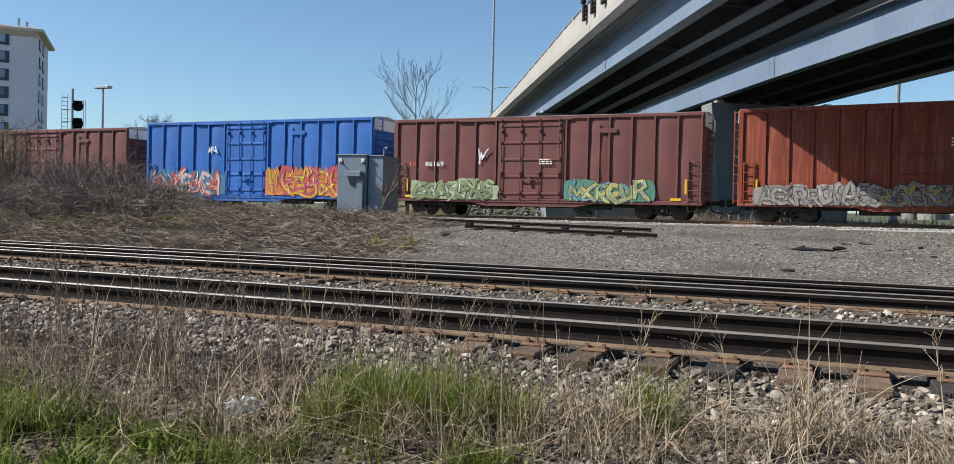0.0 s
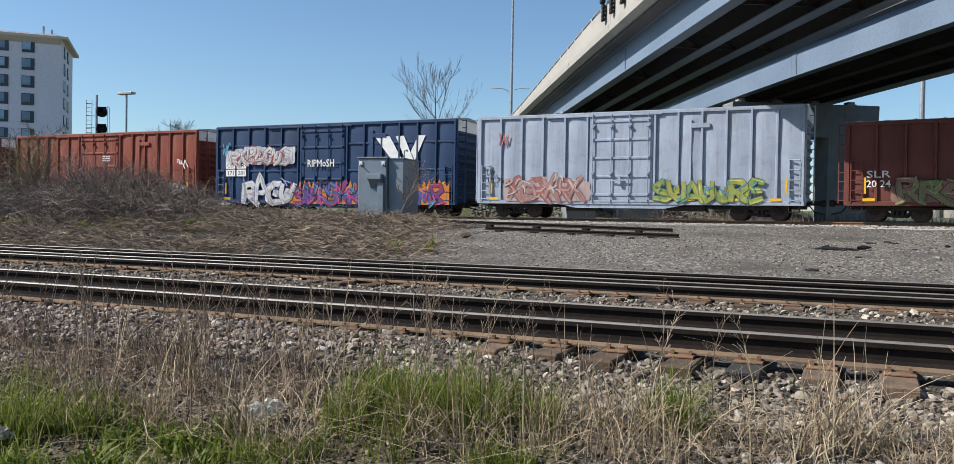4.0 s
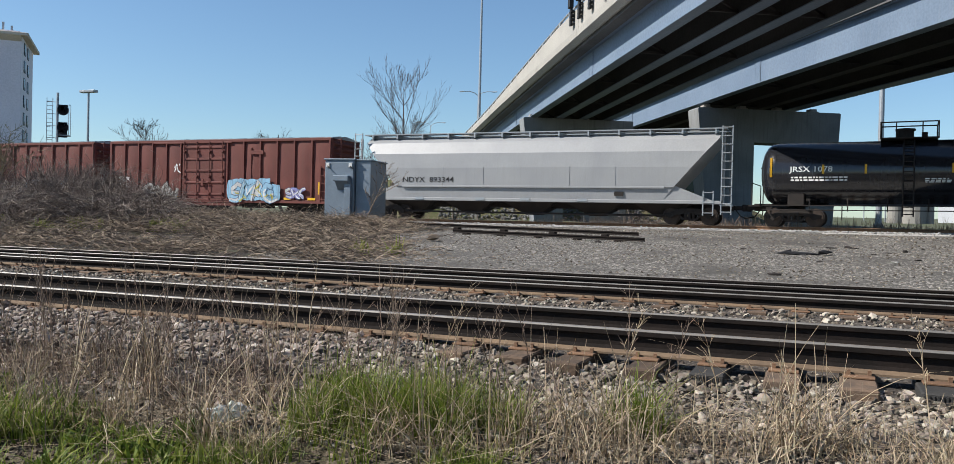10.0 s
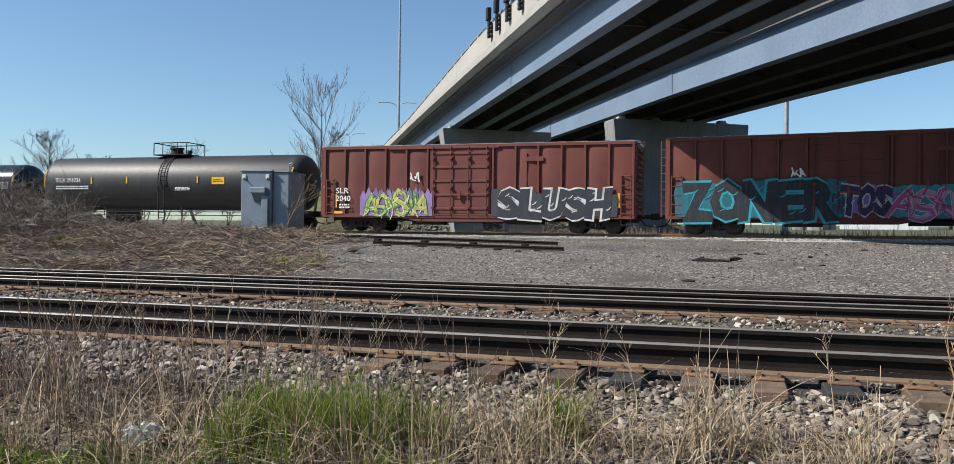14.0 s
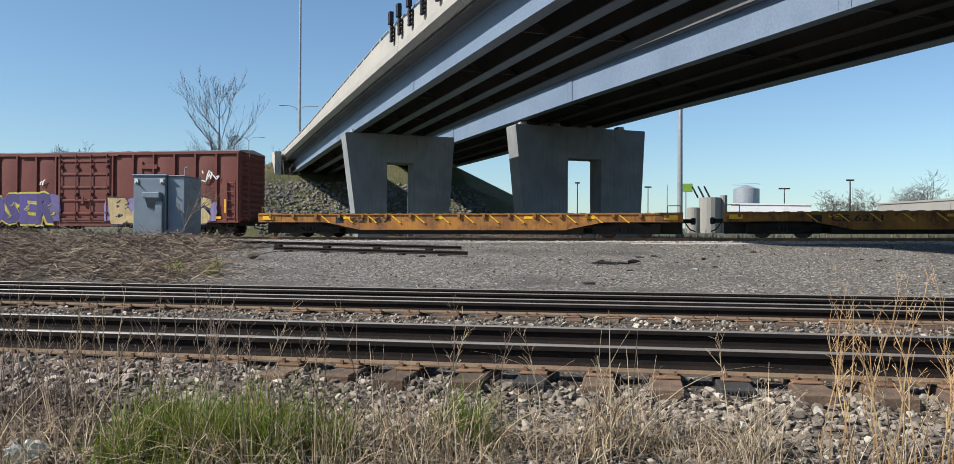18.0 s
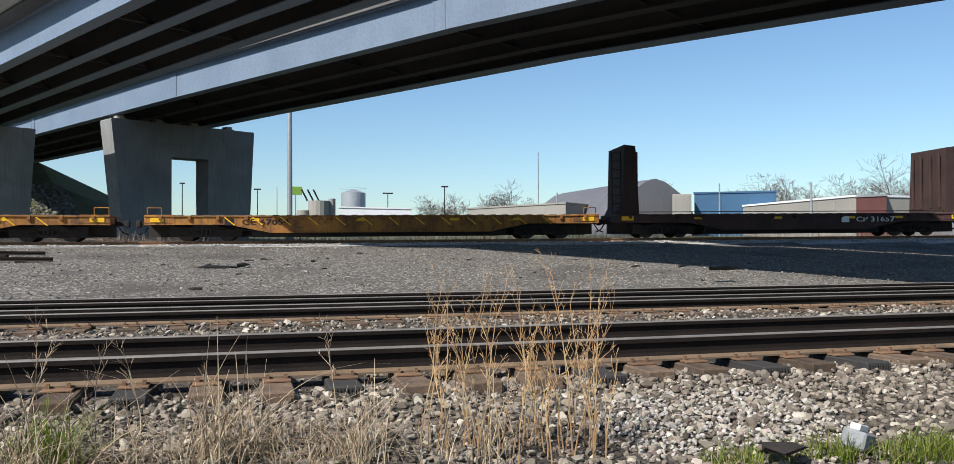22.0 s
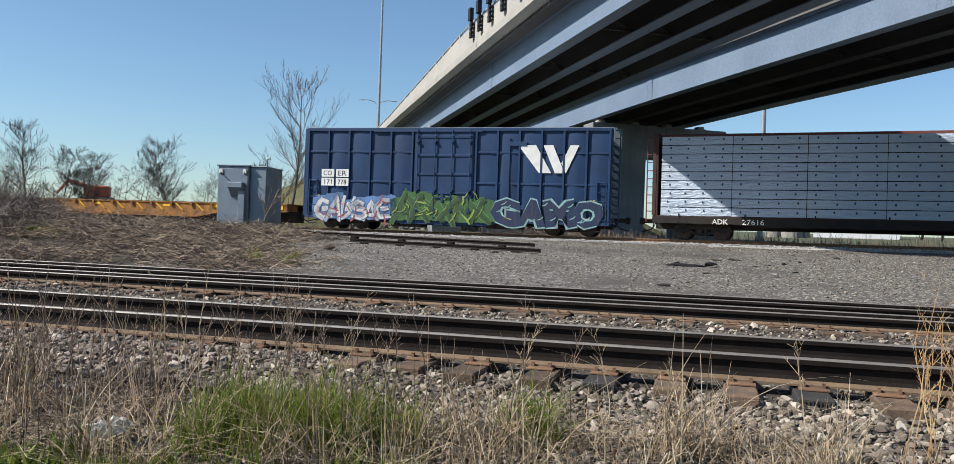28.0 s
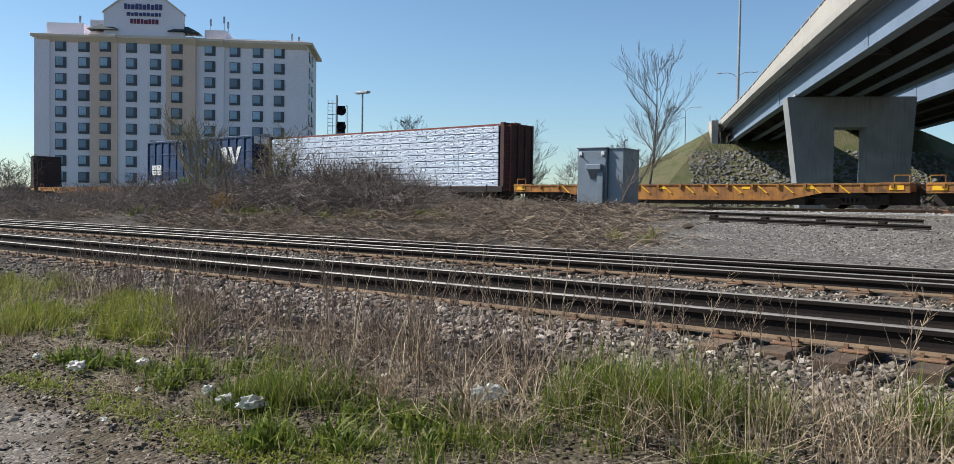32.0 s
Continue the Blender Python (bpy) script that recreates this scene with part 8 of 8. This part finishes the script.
ribbon_field("short_grass", "short green grass between the weeds", "grass", GRASS, 0.12, 0.0036, 0.7, 71,
             [(-3.3, 3.45, 0.7, 0.22, 420), (-4.1, 3.15, 0.6, 0.2, 300), (3.95, 4.05, 0.3, 0.1, 900), (3.3, 4.12, 0.12, 0.05, 260), (2.7, 4.15, 0.25, 0.05, 220), (-1.6, 3.95, 0.4, 0.15, 360), (-5.5, 4.1, 0.6, 0.2, 300), (-2.9, 3.7, 0.4, 0.15, 500)])
ribbon_field("leafy_weeds", "low dark green broad-leaved weeds in clumps", "weeds", LEAFY, 0.13, 0.011, 0.75, 81,
             [(-4.3, 3.75, 0.45, 0.22, 620), (-3.5, 3.6, 0.4, 0.2, 420), (-4.75, 3.35, 0.2, 0.12, 420), (-5.6, 3.5, 0.4, 0.2, 420), (-6.9, 3.35, 0.4, 0.15, 320), (-3.9, 3.1, 0.5, 0.15, 260)], 3)
ribbon_field("low_weeds", "low yellow-green weeds along the dirt road", "weeds", SPRING, 0.045, 0.006, 1.0, 91,
             [(-6.7, 2.82, 0.6, 0.1, 700), (-5.6, 2.9, 0.6, 0.13, 800), (-4.8, 2.85, 0.4, 0.14, 800), (-4.1, 2.85, 0.4, 0.14, 800), (-3.6, 3.05, 0.5, 0.15, 700), (-8.5, 2.95, 1.0, 0.15, 600)], 2)
grass_field("dry_grass", "dead straw-coloured grass in loose tufts", "dry grass", STRAW, 0.34, 0.0033, 1.0, 111,
            [(-2.3, 4.1, 0.5, 0.2, 120), (-3.3, 3.7, 0.6, 0.2, 170), (-4.4, 3.7, 0.6, 0.25, 190), (-1.3, 4.45, 0.5, 0.2, 140), (-0.4, 4.7, 0.35, 0.16, 75), (0.15, 4.72, 0.3, 0.14, 95), (-1.0, 4.2, 0.5, 0.2, 120), (0.55, 4.6, 0.25, 0.14, 90), (-3.6, 4.3, 0.5, 0.25, 60), (-5.0, 4.3, 0.7, 0.3, 90), (-7.0, 4.5, 1.1, 0.4, 90), (-10, 4.4, 1.6, 0.5, 110), (-15, 4.4, 3.0, 0.6, 130),
             (1.35, 4.45, 0.3, 0.1, 60)], 5)
grass_field("fallen_straw", "long dead straws lying across the weeds", "dry grass", STRAW, 0.5, 0.0048, 1.7, 131,
            [(-6.3, 3.95, 0.6, 0.3, 60), (-4.6, 4.35, 0.6, 0.3, 80), (-2.6, 4.2, 0.6, 0.25, 55), (-1.2, 4.35, 0.5, 0.2, 60), (-8.0, 4.4, 1.4, 0.4, 55), (0.0, 4.68, 0.45, 0.15, 70), (-3.6, 3.9, 0.5, 0.25, 45)], 8)
grass_field("trackside_tufts", "green tufts at the foot of the brambles", "grass", SPRING, 0.34, 0.022, 0.9, 151,
            [(-32, 22, 2, 0.8, 420), (-29, 22.5, 1.5, 0.8, 320), (-24.5, 22, 1.2, 0.7, 300), (-21.5, 22.5, 0.8, 0.5, 220), (-40, 22, 3, 0.8, 320), (-26, 26, 2, 1, 200), (-11.3, 19.5, 1.0, 0.6, 90)])
GOLD = island("golden_twig", [(0.5, 0.32, 0.05), (0.38, 0.25, 0.05), (0.56, 0.4, 0.1)], 0.8, 0, 60, 0.3)
grass_field("golden_shrub", "small golden-yellow shrub among brown brambles", "bush", GOLD, 0.75, 0.016, 0.8, 161, [(-35.5, 23.6, 0.7, 0.4, 420)])
grass_field("straw_litter", "flat broken straws and stems on the soil", "dry grass", STRAW, 0.13, 0.0033, 2.4, 191,
            [(-8, 3.3, 1.8, 0.35, 420), (-5.5, 3.4, 1.1, 0.4, 520), (-3.6, 3.8, 0.9, 0.4, 420), (-1.4, 4.35, 0.9, 0.3, 520), (0.1, 4.65, 0.6, 0.2, 420), (-11, 3.6, 2, 0.6, 260)], 2)
grass_field("weed_litter", "matted brown dead stems on the ballast edge", "dry weeds", WEED, 0.17, 0.0034, 2.0, 201,
            [(-3.6, 4.55, 0.6, 0.3, 520), (-5.2, 4.6, 0.9, 0.35, 700), (-7.2, 4.75, 1.1, 0.35, 700), (-9.5, 4.75, 1.4, 0.45, 600), (-13, 4.7, 2.2, 0.5, 600), (-2.2, 4.8, 0.5, 0.2, 240)], 3)
SOILBIT = island("soil_crumb", [(0.07, 0.054, 0.039), (0.17, 0.13, 0.093), (0.04, 0.031, 0.023), (0.26, 0.21, 0.155)], 0.95, 0.3)
tagged(new("soil_crumbs", stones(scatter(7000, -10.5, -0.8, 2.6, 4.4, 176), 0.014, 177, SOILBIT, "soil_crumbs", 0.6)), "dark crumbs of soil and leaf litter", "soil", kind="stuff")
P = np.concatenate([scatter(2600, -11, -3.2, 1.7, 2.75, 171), scatter(500, -8, -3.4, 2.7, 3.3, 172)])
tagged(new("road_stones", stones(P, 0.014, 173, STONE, "road_stones", 0.6)), "small loose stones on the dirt road edge", "gravel", kind="stuff")
tagged(new("road_stones", stones(scatter(140, -10, -3.4, 1.8, 2.7, 174), 0.03, 175, STONE, "road_stones", 0.5)), "larger loose stones on the dirt road edge", "gravel", kind="stuff")
P = []
for i in range(5200):
    s = r.uniform(-70, 45)
    x, y, z, a = way(s)
    e = r.uniform(3.8, 9.0)
    P.append((x, y + e, ground_z(x, y + e) - 0.02))
tagged(new("far_weeds", blades(np.array([(x, y, ground_z(x, y) - 0.02) for x, y, z, a in [(lambda w, e: (w[0], w[1] + e, 0, 0))(way(r.uniform(-8, 75)), r.uniform(4.6, 13)) for _ in range(6000)]]), 0.75, 0.02, 0.35, 70, WEED, "far_weeds")), "dead brown weeds between the main line and the works yard", "dry weeds", kind="stuff")
tagged(new("trackside_weeds", blades(np.array(P), 0.55, 0.012, 0.4, 69, WEED, "trackside_weeds")), "dead weeds along the far side of the main line", "dry weeds", kind="stuff")
grass_field("dead_weeds", "thin dead brown weed stalks standing by the track", "dry weeds", WEED, 0.5, 0.0031, 0.45, 181,
            [(-3.2, 4.5, 0.8, 0.4, 70), (-4.6, 4.3, 0.9, 0.5, 85), (-6.5, 4.4, 1.0, 0.5, 85), (-9.0, 4.6, 1.5, 0.5, 100), (-12, 4.8, 2.0, 0.5, 100), (-18, 4.8, 4, 0.5, 160), (-2.0, 4.5, 0.6, 0.3, 35), (-4.2, 3.7, 0.8, 0.3, 45), (-6.0, 3.8, 1.0, 0.4, 40)], 3)


def stalk(t, r, x, y, h, m, twigs):
    g = G()
    p = Vector((0, 0, 0))
    d = Vector((r.uniform(-0.16, 0.16), r.uniform(-0.12, 0.12), 1)).normalized()
    n = 6
    rad = 0.005
    for k in range(n):
        q = p + d * h / n
        g.tube(p, q, rad, rad * 0.85, 4, False)
        rad *= 0.85
        if k >= 2:
            for _ in range(twigs):
                s = (d + Vector((r.uniform(-1, 1), r.uniform(-1, 1), r.uniform(-0.2, 0.6))) * 0.7).normalized()
                e = q + s * h * r.uniform(0.06, 0.16)
                g.tube(q, e, rad * 0.7, rad * 0.4, 3, False)
                for _ in range(2):
                    f = e + (s + Vector((r.uniform(-1, 1), r.uniform(-1, 1), r.uniform(-0.3, 0.8)))) * 0.03
                    g.tube(e, f, rad * 0.5, rad * 0.5, 3, False)
        p = q
        d = (d + Vector((r.uniform(-1, 1), r.uniform(-1, 1), 0.2)) * 0.19).normalized()
    return g


WR = random.Random(77)
brush = G()
for i in range(95):
    x = WR.choice((-3.4, -5.0, -5.0, -7.2, -8.4, -11.5, -2.4)) + WR.gauss(0, 0.9)
    y = WR.uniform(4.2, 5.4)
    k = stalk(None, WR, x, y, WR.uniform(0.3, 0.75), WEED, 3)
    zz = ground_z(x, y) - 0.02
    brush.add([(p[0] + x, p[1] + y, p[2] + zz) for p in k.v], k.f)
tagged(new("weed_brush", brush.mesh("weed_brush", WEED)), "branching dead brown weeds by the near rail", "dry weeds", kind="stuff")


# stands of tall dead weeds: the pair of tan stands by the rail and single seed-headed stalks
r = random.Random(70)
for cx, cy, n, h, m in ((1.2, 4.55, 14, 0.92, STRAWO), (1.78, 4.5, 20, 0.95, STRAWO), (1.5, 4.4, 9, 0.7, STRAWO), (-2.6, 4.7, 8, 0.7, WEED), (-3.3, 4.6, 9, 0.75, STRAW), (-1.9, 4.5, 5, 0.55, STRAW), (-4.4, 4.8, 10, 0.8, WEED), (-5.4, 4.7, 10, 0.8, WEED), (-0.3, 4.3, 4, 0.4, STRAW), (0.75, 4.3, 4, 0.4, STRAW), (-7.2, 4.4, 10, 0.85, WEED), (-9.4, 4.6, 10, 0.9, WEED)):
    t = thing("weed_stand", "stand of tall dry tan weed stalks with seed heads" if m is STRAWO else "stand of thin dead weed stalks beside the track", "dry weeds", "weed stands")
    for i in range(n):
        x, y = cx + r.gauss(0, 0.12), cy + r.gauss(0, 0.1)
        part("stalk", stalk(t, r, x, y, h * r.uniform(0.6, 1.15), m, 2), m, t, "", (x, y, ground_z(x, y) - 0.02))
for x, y, h in ((0.55, 5.0, 0.62), (-0.55, 5.1, 0.5), (-1.15, 5.15, 0.6), (2.1, 5.1, 0.4), (-2.4, 5.2, 0.65), (-0.1, 5.0, 0.42)):
    t = thing("dry_weed", "single dry weed with branching seed heads", "dry weeds", "single weeds")
    part("stalk", stalk(t, r, x, y, h, STRAW, 3), STRAW, t, "", (x, y, ground_z(x, y) - 0.02))


# ---- what moves: the train, car by car ----
RUN = [(0, 0), (1, -12.54), (2, -24.83), (3, -37.28), (5.5, -68.56), (6, -74.84), (7.5, -94.62), (9, -113.59), (10, -126.18), (11, -138.69), (12, -151.24), (13, -163.95),
       (14, -176.71), (14.5, -183.22), (16.5, -209.12), (17.5, -221.7), (19, -240.91), (21, -267.38), (23, -294.6), (24.5, -314.7), (26.5, -341.09), (28, -361.72), (30, -387.85), (32, -413.26)]


def motions():
    ts = [a for a, _ in RUN]
    ss = [b for _, b in RUN]
    times = [float(t) for t in range(0, 33)]
    for car, a, b in CARS:
        rows = []
        for t in times:
            s = (a + b) / 2 + float(np.interp(t, ts, ss))
            p, q = way(s - 6), way(s + 6)
            x, y, z = (p[0] + q[0]) / 2, (p[1] + q[1]) / 2, (p[2] + q[2]) / 2
            rows.append((t, pose(x, y, z + 0.002, 0, -math.degrees(math.atan2(q[2] - p[2], 12)), math.degrees(math.atan2(q[1] - p[1], q[0] - p[0])))))
        walk(car, rows)


motions()
